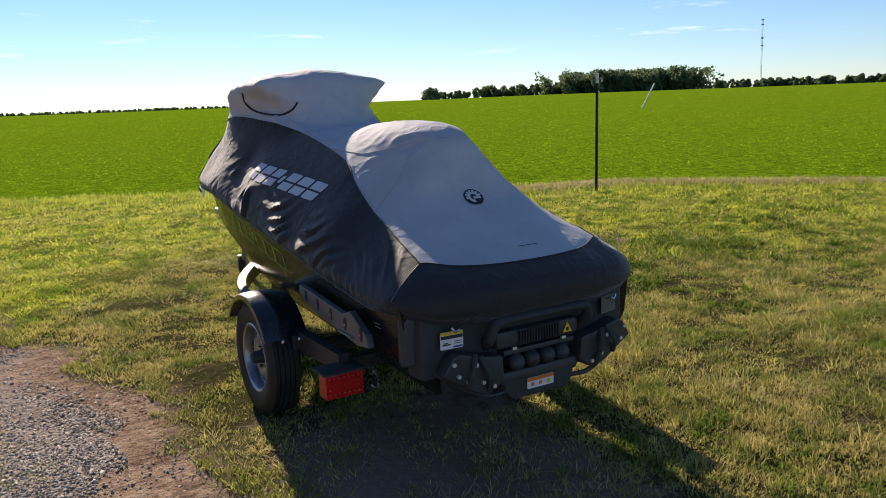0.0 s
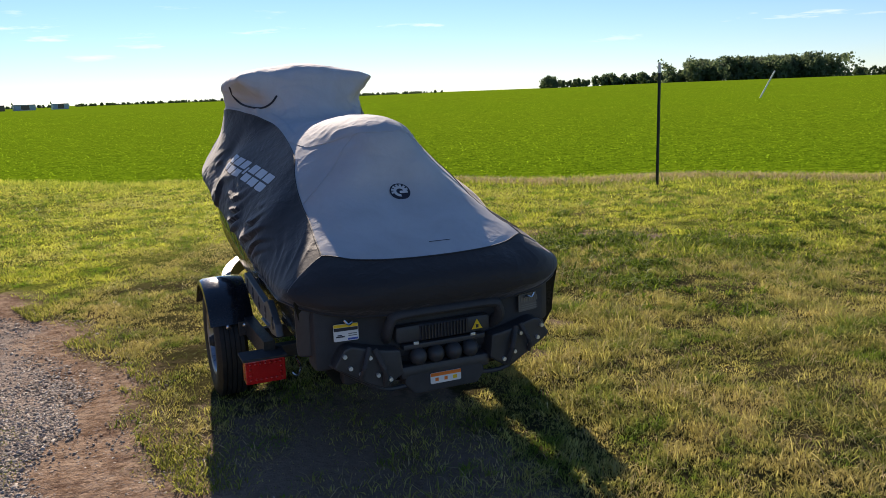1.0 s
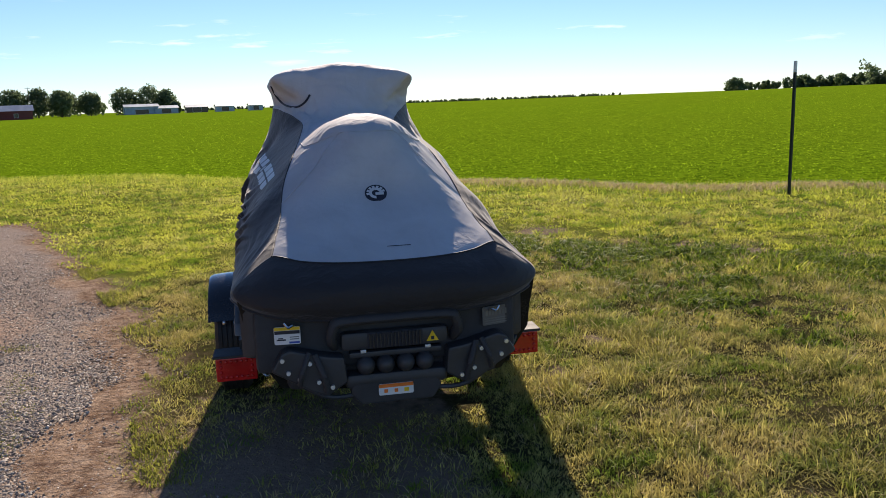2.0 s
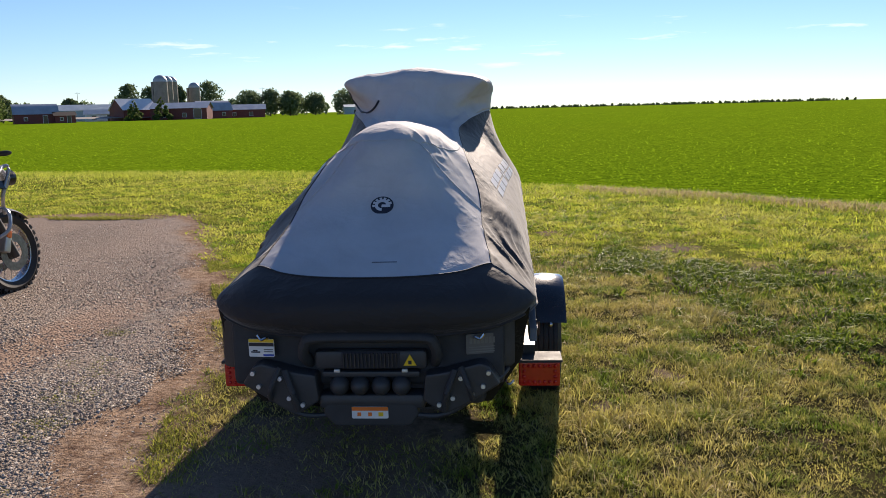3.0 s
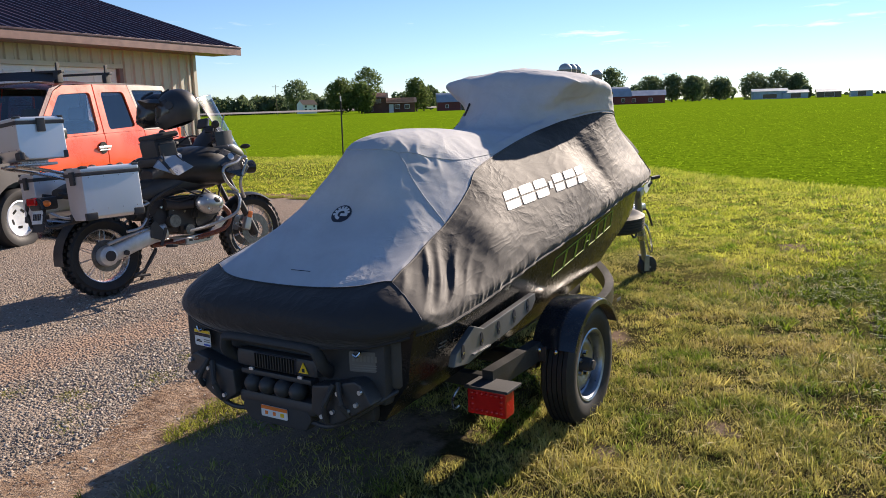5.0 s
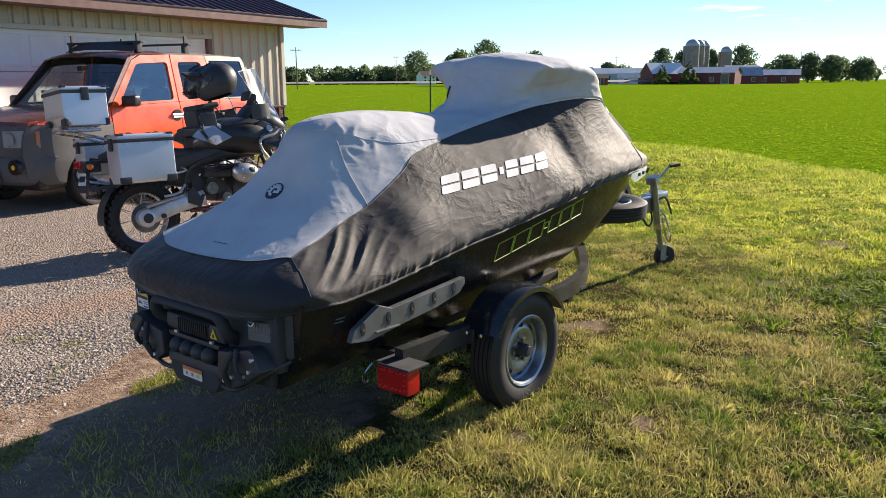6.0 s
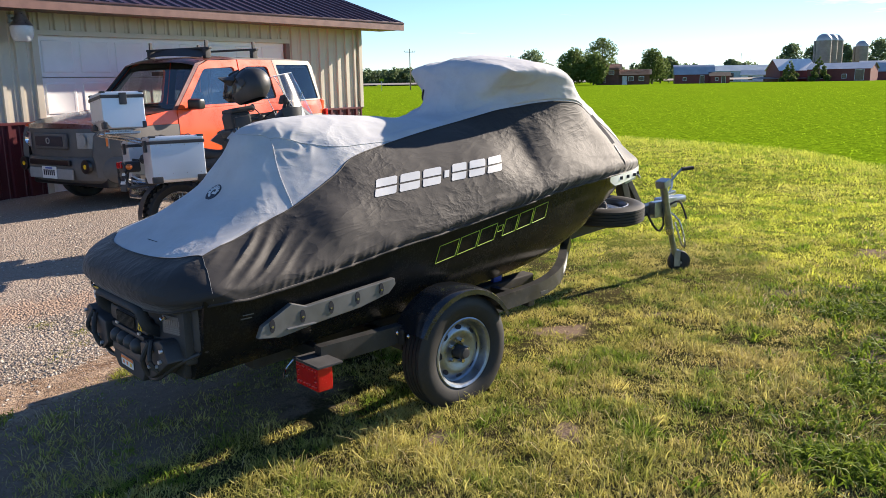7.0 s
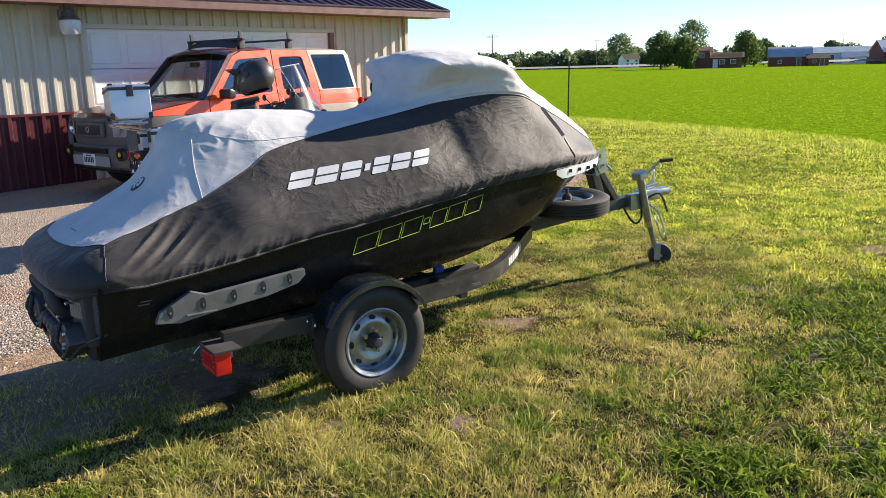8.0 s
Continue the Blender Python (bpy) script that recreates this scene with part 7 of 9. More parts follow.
for s in (1, -1):
    part("grip", Build().cyl((s * 0.34, 1.0, 1.197), (s * 0.45, 0.935, 1.19), 0.019, seg=12), M["rubber"], moto)
    part("hand_guard", Build().sweep([(s * 0.46, 0.92, 1.19), (s * 0.45, 1.09, 1.20), (s * 0.30, 1.18, 1.21)], box_shape(0.012, 0.12), smooth_path=4), M["black_plastic"], moto)
    mr = part("mirror", Build().ball((s * 0.42, 0.97, 1.32), (0.055, 0.018, 0.034)), M["matte_black"], moto)
    part("stalk", Build().tube([(s * 0.30, 1.02, 1.20), (s * 0.36, 1.0, 1.27), (s * 0.41, 0.975, 1.31)], 0.006, 6), M["matte_black"], mr)
    part("indicator", Build().ball((s * 0.28, 1.36, 1.12), (0.07, 0.022, 0.022)), M["matte_black"], moto)
    part("indicator", Build().ball((s * 0.14, -0.44, 0.80), (0.035, 0.03, 0.025)), M["label_orange"], moto)


# ---- its cases, helmets and bag ----
def metal_case(at, w, l, h, label):
    """An aluminium touring case: x across, y along, z up, from its base."""
    c = thing("luggage_case", at, label, "luggage case", "cases on the motorcycle")
    poly = [(-w / 2, 0.07), (-w / 2 + 0.06, 0.0), (w / 2 - 0.02, 0.0), (w / 2, 0.02), (w / 2, h * 0.86), (-w / 2, h * 0.86)]
    part("body", Build().prism(poly, l, Matrix(((1, 0, 0, 0), (0, 0, -1, l / 2), (0, 1, 0, 0), (0, 0, 0, 1))), 0.008), M["aluminium"], c, "brushed aluminium shell")
    lid = part("lid", Build().box((0, 0, h * 0.94), (w + 0.004, l + 0.004, h * 0.12), bevel=0.012), M["aluminium"], c)
    part("lid_band", Build().box((0, 0, h * 0.865), (w + 0.014, l + 0.014, 0.028), bevel=0.004), M["black_plastic"], c)
    for sx in (-1, 1):
        for sy in (-1, 1):
            part("corner_guard", Build().box((sx * (w / 2 - 0.014), sy * (l / 2 - 0.040), 0.026), (0.040, 0.090, 0.058), bevel=0.010), M["black_plastic"], c)
            part("corner_guard", Build().box((sx * (w / 2 - 0.018), sy * (l / 2 - 0.026), h * 0.985), (0.042, 0.058, 0.022), bevel=0.006), M["black_plastic"], lid)
            part("lid_eye", Build().tube([(sx * w * 0.3, sy * l * 0.30, h), (sx * w * 0.3, sy * l * 0.25, h + 0.010), (sx * w * 0.3, sy * l * 0.18, h)], 0.006, 6), M["black_plastic"], lid)
    for sx in (-1, 1):
        for k in range(4):
            part("rivet", Build().ball((sx * w / 2, -l / 2 + 0.05 + (l - 0.1) * k / 3, 0.075), (0.004, 0.004, 0.004), seg=6, rings=4), M["steel"], c)
            part("rivet", Build().ball((sx * w / 2, -l / 2 + 0.05 + (l - 0.1) * k / 3, h * 0.80), (0.004, 0.004, 0.004), seg=6, rings=4), M["steel"], c)
    for sy in (-1, 1):
        part("latch", Build().box((0, sy * (l / 2 + 0.01), h * 0.80), (0.06, 0.02, 0.10), bevel=0.005), M["black_plastic"], c)
    return c


metal_case(MOTO @ pose(0.43, -0.12, 0.645), 0.26, 0.46, 0.395, "brushed aluminium side case with black corner guards")
metal_case(MOTO @ pose(-0.40, -0.10, 0.65) @ Matrix.Rotation(math.pi, 4, "Z"), 0.25, 0.46, 0.395, "brushed aluminium side case on the far side")
metal_case(MOTO @ pose(0.04, -0.46, 1.135) @ Matrix.Rotation(math.pi / 2, 4, "Z"), 0.35, 0.48, 0.31, "brushed aluminium top case behind the seat")
part("luggage_rack", Build().tube([(-0.12, 0.0, 0.93), (-0.14, -0.36, 1.04), (-0.10, -0.60, 1.09), (0.10, -0.60, 1.09), (0.14, -0.36, 1.04), (0.12, 0.0, 0.93)], 0.012, 8).box((0, -0.46, 1.10), (0.30, 0.30, 0.02), bevel=0.004).box((0.0, -0.46, 1.12), (0.22, 0.20, 0.025), bevel=0.004), M["steel"], moto)
tail = part("tail_unit", Build().box((0, -0.40, 0.80), (0.16, 0.16, 0.10), bevel=0.02), M["black_plastic"], moto)
part("rear_light", Build().box((0, -0.485, 0.82), (0.14, 0.03, 0.06), bevel=0.01), M["red_lens"], tail)
pl = part("plate_holder", Build().box((0, -0.45, 0.69), (0.19, 0.012, 0.22), rot=(-14, 0, 0), bevel=0.004), M["matte_black"], tail)
np_ = part("number_plate", Build().box((0, -0.462, 0.70), (0.17, 0.006, 0.11), rot=(-14, 0, 0), bevel=0.002), M["label_white"], pl, "white plate with dark bars")
for k in range(5):
    part("bar", Build().box((-0.056 + 0.028 * k, -0.468, 0.70), (0.016, 0.003, 0.05), rot=(-14, 0, 0)), M["logo_black"], np_)
part("plate_guard", Build().tube([(0.26, -0.10, 0.66), (0.24, -0.36, 0.63), (0.14, -0.46, 0.63), (0.13, -0.47, 0.80), (0.0, -0.47, 0.84), (-0.13, -0.47, 0.80), (-0.14, -0.46, 0.63), (-0.24, -0.36, 0.63), (-0.26, -0.10, 0.66)], 0.014, 8), M["engine_grey"], moto)


def helmet_point(az, el, out=0.0):
    """A point of a full-face helmet's shell; az 0 looks ahead (y), el up, in radians."""
    c, f = math.cos(el), max(0.0, math.cos(az))
    chin = f ** 2 * max(0.0, -math.sin(el)) * 0.075
    rx, ry, rz = 0.125 + out, 0.15 + out + chin, 0.135 + out
    return (rx * c * math.sin(az), ry * c * math.cos(az) - 0.012 * math.sin(el), rz * math.sin(el))


def helmet(at, mat, label, peak=False):
    h = thing("helmet", at, label, "helmet", "helmets on the motorcycle")
    turn = np.linspace(-math.pi, math.pi, 36, endpoint=False)
    b = Build()
    b.grid([[helmet_point(a, e) for a in turn] for e in np.linspace(-0.95, math.pi / 2 - 0.001, 18)], close=True)
    part("shell", b, mat, h)
    b = Build()
    b.grid([[helmet_point(a, e, 0.004) for a in np.linspace(-1.15, 1.15, 20)] for e in np.linspace(-0.22, 0.52, 8)])
    bmesh.ops.solidify(b.bm, geom=b.bm.faces[:], thickness=0.004)
    part("visor", b, M["visor"], h, "dark tinted visor")
    b = Build()
    b.grid([[helmet_point(a, e, 0.003) for a in turn] for e in (-0.98, -0.93, -0.88)], close=True)
    part("neck_trim", b, M["matte_black"], h)
    for e in (-0.55, -0.42):
        part("chin_vent", Build().tube([helmet_point(a, e, 0.002) for a in np.linspace(-0.35, 0.35, 7)], 0.006, 6), M["matte_black"], h)
    for sd in (-1, 1):
        part("side_pivot", Build().cyl(helmet_point(sd * 1.22, 0.12, -0.004), helmet_point(sd * 1.22, 0.12, 0.012), 0.028, seg=16), M["matte_black"], h)
    part("top_vent", Build().tube([helmet_point(0.0, e, 0.003) for e in np.linspace(0.85, 1.5, 6)], 0.012, 6), M["matte_black"], h)
    if peak:
        b = Build()
        b.grid([[(0.115 * u, 0.10 + 0.13 * t * (1 - 0.35 * u * u), 0.105 + 0.03 * t - 0.055 * u * u) for u in np.linspace(-1, 1, 11)] for t in np.linspace(0, 1, 5)])
        bmesh.ops.solidify(b.bm, geom=b.bm.faces[:], thickness=0.006)
        part("peak", b, M["matte_black"], h)
    return h


helmet(MOTO @ pose(-0.13, 0.77, 1.50, -6, 0, 165) @ Matrix.Scale(1.15, 4), M["gloss_black"], "glossy black full-face helmet resting on the tank bag")
helmet(MOTO @ pose(0.27, 0.71, 1.475, -14, 6, 150) @ Matrix.Scale(1.2, 4), M["black_plastic"], "black peaked helmet resting on the tank bag", True)
bag = thing("tank_bag", MOTO, "black fabric tank bag strapped behind the bars", "bag")
part("body", Build().box((0.05, 0.62, 1.15), (0.27, 0.22, 0.22), rot=(8, 0, 0), bevel=0.05).box((0.05, 0.62, 1.06), (0.31, 0.27, 0.08), rot=(8, 0, 0), bevel=0.03), M["matte_black"], bag)
part("lid", Build().box((0.05, 0.635, 1.265), (0.285, 0.235, 0.05), rot=(8, 0, 0), bevel=0.022), M["matte_black"], bag)
part("zip", Build().box((0.05, 0.632, 1.232), (0.278, 0.228, 0.008), rot=(8, 0, 0), bevel=0.002), M["rubber"], bag)
part("pocket", Build().box((0.195, 0.62, 1.14), (0.03, 0.16, 0.12), rot=(8, 0, 0), bevel=0.013), M["black_plastic"], bag)
for sy in (-0.06, 0.06):
    part("strap", Build().tube([(0.19, 0.62 + sy, 1.20), (0.205, 0.62 + sy, 1.10), (0.23, 0.64 + sy * 1.6, 1.03)], 0.008, 6), M["black_plastic"], bag)

# ---- grass, crop, stones ----
def scatter_mesh(name, verts, loops, sizes, mat, smooth=True):
    """A mesh from arrays: points, corner indices and the corner count of each face."""
    me = bpy.data.meshes.new(name)
    me.vertices.add(len(verts))
    me.vertices.foreach_set("co", verts.astype(np.float32).ravel())
    me.loops.add(len(loops))
    me.loops.foreach_set("vertex_index", loops.astype(np.int32))
    starts = np.concatenate([[0], np.cumsum(sizes)[:-1]])
    me.polygons.add(len(sizes))
    me.polygons.foreach_set("loop_start", starts.astype(np.int32))
    me.update(calc_edges=True)
    me.materials.append(mat)
    if smooth:
        me.shade_smooth()
    return new(name, me)


def blades(name, x, y, h, w, lean, mat, rng, bend=0.5, fall=None, tone=None):
    """Grass blades of two joints at x, y: heights h, widths w, tilted by lean."""
    n = len(x)
    z = ground_z(x, y) - 0.004
    a, b = rng.uniform(0, 2 * np.pi, n), rng.uniform(0, 2 * np.pi, n) if fall is None else fall
    side = np.stack([np.cos(a), np.sin(a), np.zeros(n)], 1) * (w / 2)[:, None]
    fall = np.stack([np.cos(b), np.sin(b), np.zeros(n)], 1)
    root = np.stack([x, y, z], 1)
    up = np.array([0, 0, 1.0])
    mid = root + up * (h * 0.55)[:, None] + fall * (h * lean * 0.35)[:, None]
    tip = root + up * (h * (1 - bend * lean * 0.6))[:, None] + fall * (h * lean)[:, None]
    v = np.stack([root - side, root + side, mid + side * 0.75, mid - side * 0.75, tip], 1).reshape(-1, 3)
    k = np.arange(n)[:, None] * 5
    loops = np.concatenate([k + np.array([0, 1, 2, 3]), k + np.array([3, 2, 4])], 1).ravel()
    sizes = np.tile([4, 3], n)
    ob = scatter_mesh(name, v, loops, sizes, mat)
    if tone is not None:
        ob.data.attributes.new("tone", "FLOAT", "POINT").data.foreach_set("value", np.repeat(tone, 5).astype(np.float32))
    return ob


def leaves(name, x, y, z, size, tiltness, mat, rng):
    """Small leaf faces of four corners."""
    n = len(x)
    a = rng.uniform(0, 2 * np.pi, n)
    e = rng.normal(0, tiltness, n)
    f = np.stack([np.cos(a) * np.cos(e), np.sin(a) * np.cos(e), np.sin(e)], 1)
    s = np.stack([-np.sin(a), np.cos(a), rng.normal(0, tiltness * 0.6, n)], 1)
    c = np.stack([x, y, z], 1)
    v = np.stack([c - f * size[:, None] * 0.5, c + s * size[:, None] * 0.36, c + f * size[:, None] * 0.5, c - s * size[:, None] * 0.36], 1).reshape(-1, 3)
    k = np.arange(n)[:, None] * 4
    return scatter_mesh(name, v, (k + np.arange(4)).ravel(), np.full(n, 4), mat)


def patchy(x, y, f=1.0):
    return 0.5 + 0.25 * np.sin(1.9 * f * x + 1.4 * np.sin(1.3 * f * y)) + 0.25 * np.sin(2.3 * f * y + 1.9 * np.sin(1.1 * f * x + 2))


rng = np.random.default_rng(5)
LATTICE = np.random.default_rng(41).random((256, 256))


def lumps(x, y, cell, k=0):
    """Uneven clumps of about the size of cell, 0 to 1."""
    u, v = x / cell + 31.7 * k + 0.37 * y / cell, y / cell + 17.3 * k - 0.29 * x / cell
    i, j = np.floor(u).astype(int), np.floor(v).astype(int)
    a, b = smooth01(u - i), smooth01(v - j)
    at = lambda p, q: LATTICE[p % 256, q % 256]
    return (at(i, j) * (1 - a) + at(i + 1, j) * a) * (1 - b) + (at(i, j + 1) * (1 - a) + at(i + 1, j + 1) * a) * b


def hummock(x, y):
    """How thick the grass grows: tussocks a hand wide in patches an arm wide, 0 to 1."""
    return np.clip((0.3 * lumps(x, y, 0.34) + 0.42 * lumps(x, y, 0.14, 1) + 0.28 * lumps(x, y, 0.07, 2) - 0.27) / 0.46, 0, 1)


def bare_here(x, y):
    return patchy(x, y, 1.4) * 0.6 + patchy(x + 7, y - 3, 3.1) * 0.4


def spread(n, r0, r1):
    """Places round the trailer that thin out with distance."""
    r = r0 * np.sqrt(np.exp(rng.random(n) * math.log(1 + (r1 / r0) ** 2)) - 1)
    a = rng.uniform(0, 2 * np.pi, n)
    return 0.9 + r * np.sin(a), 0.9 + r * np.cos(a), r


def turf(name, tufts, per, keep, h, w, radius, mat, label):
    """Tufts of blades that fan out from their middle, dense where keep says so; thin south of the camera's way."""
    x, y, r = spread(tufts, 3.6, 13)
    ok = (y > -4.5) & ((y > -2.0) | (rng.random(len(x)) < 0.3)) & ((x < 3.4) | (y > 0.4) | (rng.random(len(x)) < 0.3))
    ok &= (on_gravel(x, y) < -0.4 - 0.25 * rng.random(len(x))) & (in_crop(x, y) < 0.1) & keep(x, y)
    ok &= rng.random(len(x)) < 0.45 + 1.0 * hummock(x, y)
    x, y, r = x[ok], y[ok], r[ok]
    big = (0.35 + 1.5 * rng.random(len(x)) ** 2) * (0.6 + 0.8 * patchy(x + 3, y, 1.7))
    thick = hummock(x, y)
    tone = np.clip(rng.beta(0.9, 1.1, len(x)) * 0.6 + 0.45 * lumps(x, y, 0.22, 4) - 0.05, 0, 1)
    a = rng.uniform(0, 2 * np.pi, len(x) * per)
    q = np.sqrt(rng.random(len(a))) * np.repeat(radius * big * (1 + r / 8), per)
    x, y, r, big, tone, thick = (np.repeat(v, per) for v in (x, y, r, big, tone, thick))
    x, y = x + q * np.cos(a), y + q * np.sin(a)
    n = len(x)
    tone = np.clip(tone + rng.normal(0, 0.16, n), 0, 1)
    fall = a + rng.normal(0, 0.9, n)
    lean = np.clip(0.35 + q / radius * 0.6 + rng.normal(0, 0.5, n), 0.1, 2.2)
    tall = rng.uniform(*h, n) * (0.45 + 0.8 * big) * (0.35 + 1.35 * thick) * (0.62 + 0.38 * smooth01((x + 0.6) / 2.0))
    return tagged(blades(name, x, y, tall, rng.uniform(*w, n) * (1 + r / 9), lean, mat, rng, fall=fall, tone=tone), label, "grass", kind="stuff")


# a brighter lawn towards the field, a browner one where the trailer and the yard are used
near_side = lambda x, y: y + np.where(x > 0, 0.8 * x, -1.0 * x) + 0.5 * np.sin(2.1 * x) + 0.35 * np.sin(3.7 * y + x) + rng.normal(0, 0.35, len(x)) < 5.4
grown = lambda x, y: (bare_here(x, y) > 0.36 * rng.random(len(x)) + 0.06) & (rng.random(len(x)) > 0.82 * worn_here(x, y))
turf("lawn_grass", 66000, 8, lambda x, y: ~near_side(x, y) & grown(x, y), (0.018, 0.046), (0.0034, 0.0068), 0.026, M["grass"], "short sunlit green lawn grass")
turf("used_lawn_grass", 108000, 8, lambda x, y: near_side(x, y) & grown(x, y), (0.016, 0.042), (0.0030, 0.0062), 0.026, M["olive_grass"], "short olive lawn grass with brown patches round the trailer")
turf("dry_grass", 16000, 8, lambda x, y: rng.random(len(x)) > 0.45 * worn_here(x, y), (0.014, 0.042), (0.0022, 0.0042), 0.07, M["dry_grass"], "straw-coloured dry grass among the lawn")
turf("short_grass", 8000, 8, lambda x, y: rng.random(len(x)) > 0.5 * worn_here(x, y), (0.012, 0.032), (0.0026, 0.0055), 0.08, M["short_grass"], "low moss-green grass between the tufts")


def sward(name, n, keep, mat, label):
    """Short upright blades of one face each, close together between the tufts."""
    x, y, r = spread(n, 3.8, 13)
    ok = ((y > -2.0) | (rng.random(n) < 0.25)) & ((x < 3.4) | (y > 0.4) | (rng.random(n) < 0.25)) & (y > -4.5)
    ok &= (on_gravel(x, y) < -0.42 - 0.3 * rng.random(n)) & (in_crop(x, y) < 0.1) & (rng.random(n) > 0.9 * worn_here(x, y)) & keep(x, y) & (rng.random(n) < 0.5 + 1.0 * hummock(x, y))
    x, y, r = x[ok], y[ok], r[ok]
    n = len(x)
    h = rng.uniform(0.010, 0.030, n) * (0.45 + 1.2 * hummock(x, y))
    a, fall, lean = rng.uniform(0, 2 * np.pi, n), rng.uniform(0, 2 * np.pi, n), rng.uniform(0.1, 1.5, n)
    side = np.stack([np.cos(a), np.sin(a), np.zeros(n)], 1) * (rng.uniform(0.0014, 0.0027, n) * (1 + r / 5))[:, None]
    root = np.stack([x, y, ground_z(x, y) - 0.003], 1)
    tip = root + np.stack([np.cos(fall) * h * lean, np.sin(fall) * h * lean, h], 1)
    ob = scatter_mesh(name, np.stack([root - side, root + side, tip], 1).reshape(-1, 3), np.arange(n * 3), np.full(n, 3), mat)
    tone = np.clip(0.5 * rng.random(n) + 0.55 * lumps(x, y, 0.22, 4), 0, 1)
    ob.data.attributes.new("tone", "FLOAT", "POINT").data.foreach_set("value", np.repeat(tone, 3).astype(np.float32))
    return tagged(ob, label, "grass", kind="stuff")


sward("lawn_sward", 1200000, lambda x, y: ~near_side(x, y), M["grass"], "thick short sward between the green tufts")
sward("used_lawn_sward", 1200000, lambda x, y: near_side(x, y), M["olive_grass"], "thick short sward between the olive tufts")

# longer grass where the lawn meets the field, and round the posts
n = 30000
x = rng.uniform(-13, 13, n)
y = crop_y(x) - np.abs(rng.normal(0, 0.9, n)) + 0.2
ok = (on_gravel(x, y) < -0.3)
x, y = x[ok], y[ok]
edge_grass = blades("edge_grass", x, y, rng.uniform(0.035, 0.115, len(x)), rng.uniform(0.005, 0.011, len(x)), rng.uniform(0.2, 0.9, len(x)), M["lone_grass"], rng)
n = 15000
x = rng.uniform(1.5, 13.5, n)
y = crop_y(x) - np.abs(rng.normal(0, 0.28, n)) - 0.05 + 0.12 * np.sin(2.3 * x)
tagged(blades("straw_strip", x, y, rng.uniform(0.05, 0.13, n), rng.uniform(0.006, 0.012, n), rng.uniform(0.3, 1.6, n), M["dry_grass"], rng, tone=0.6 * rng.random(n)), "dry straw-coloured stalks along the field edge", "grass", kind="stuff")
tagged(edge_grass, "longer unmown grass along the field edge", "grass", kind="stuff")

# the lawn farther from the trailer
n = 125000
x = rng.uniform(-15, 12, n)
y = rng.uniform(2.5, 14, n)
ok = (on_gravel(x, y) < -0.35) & (in_crop(x, y) < 0.1) & (np.hypot(x - 0.9, y - 0.9) > 5.0)
x, y = x[ok], y[ok]
far_lawn = blades("lawn_grass", x, y, rng.uniform(0.022, 0.06, len(x)), rng.uniform(0.009, 0.021, len(x)), rng.uniform(0.3, 1.8, len(x)), M["lone_grass"], rng)
tagged(far_lawn, "mown green lawn between the yard and the field", "grass", kind="stuff")

# broad-leaved weeds and coarse tufts
tx, ty = [], []
for cx, cy, n, sp in ((1.12, 4.3, 10, 0.12), (1.55, 4.3, 12, 0.15), (2.0, 3.35, 12, 0.15), (2.04, 2.9, 10, 0.15), (1.99, 2.64, 10, 0.12), (2.28, 2.11, 12, 0.15), (3.3, 2.8, 26, 0.35), (3.6, 2.6, 16, 0.2), (3.7, 2.05, 14, 0.2), (4.9, 2.8, 14, 0.25), (4.9, 1.9, 12, 0.2), (3.35, 3.25, 14, 0.2), (2.7, 3.8, 14, 0.2), (1.8, 3.5, 12, 0.2), (1.62, 4.3, 22, 0.18), (1.4, 3.8, 16, 0.2), (2.1, 2.0, 26, 0.25), (1.35, 4.55, 14, 0.15), (1.65, 4.1, 14, 0.15), (2.4, 3.1, 26, 0.3), (2.9, 3.3, 22, 0.3), (2.6, 1.2, 12, 0.3), (3.2, 4.2, 20, 0.4), (5.5, 3.4, 24, 0.5), (4.8, 1.4, 18, 0.4), (-2.6, 9.5, 14, 0.6)):
    tx += list(rng.normal(cx, sp, n))
    ty += list(rng.normal(cy, sp, n))
tx, ty = np.array(tx), np.array(ty)
tx, ty = tx + rng.normal(0, 0.10, len(tx)), ty + rng.normal(0, 0.10, len(ty))
kept = rng.random(len(tx)) < 0.85
tx, ty = tx[kept], ty[kept]
for cx, cy in ((1.5, 3.95), (2.05, 4.05), (2.1, 3.75), (2.3, 3.5), (2.75, 3.5), (3.1, 3.35), (3.6, 2.95), (3.75, 2.75), (3.9, 2.5), (4.2, 2.5), (2.75, 2.4), (2.2, 1.9)):
    tx, ty = np.append(tx, rng.normal(cx, 0.13, 26)), np.append(ty, rng.normal(cy, 0.08, 26))
x = np.repeat(tx, 22) + rng.normal(0, 0.03, len(tx) * 22)
y = np.repeat(ty, 22) + rng.normal(0, 0.03, len(ty) * 22)
weeds = blades("weed_tufts", x, y, rng.uniform(0.03, 0.095, len(x)), rng.uniform(0.007, 0.016, len(x)), rng.uniform(0.4, 1.9, len(x)), M["weed"], rng)
tagged(weeds, "coarse dark green weed tufts in the lawn", "weeds", kind="stuff")

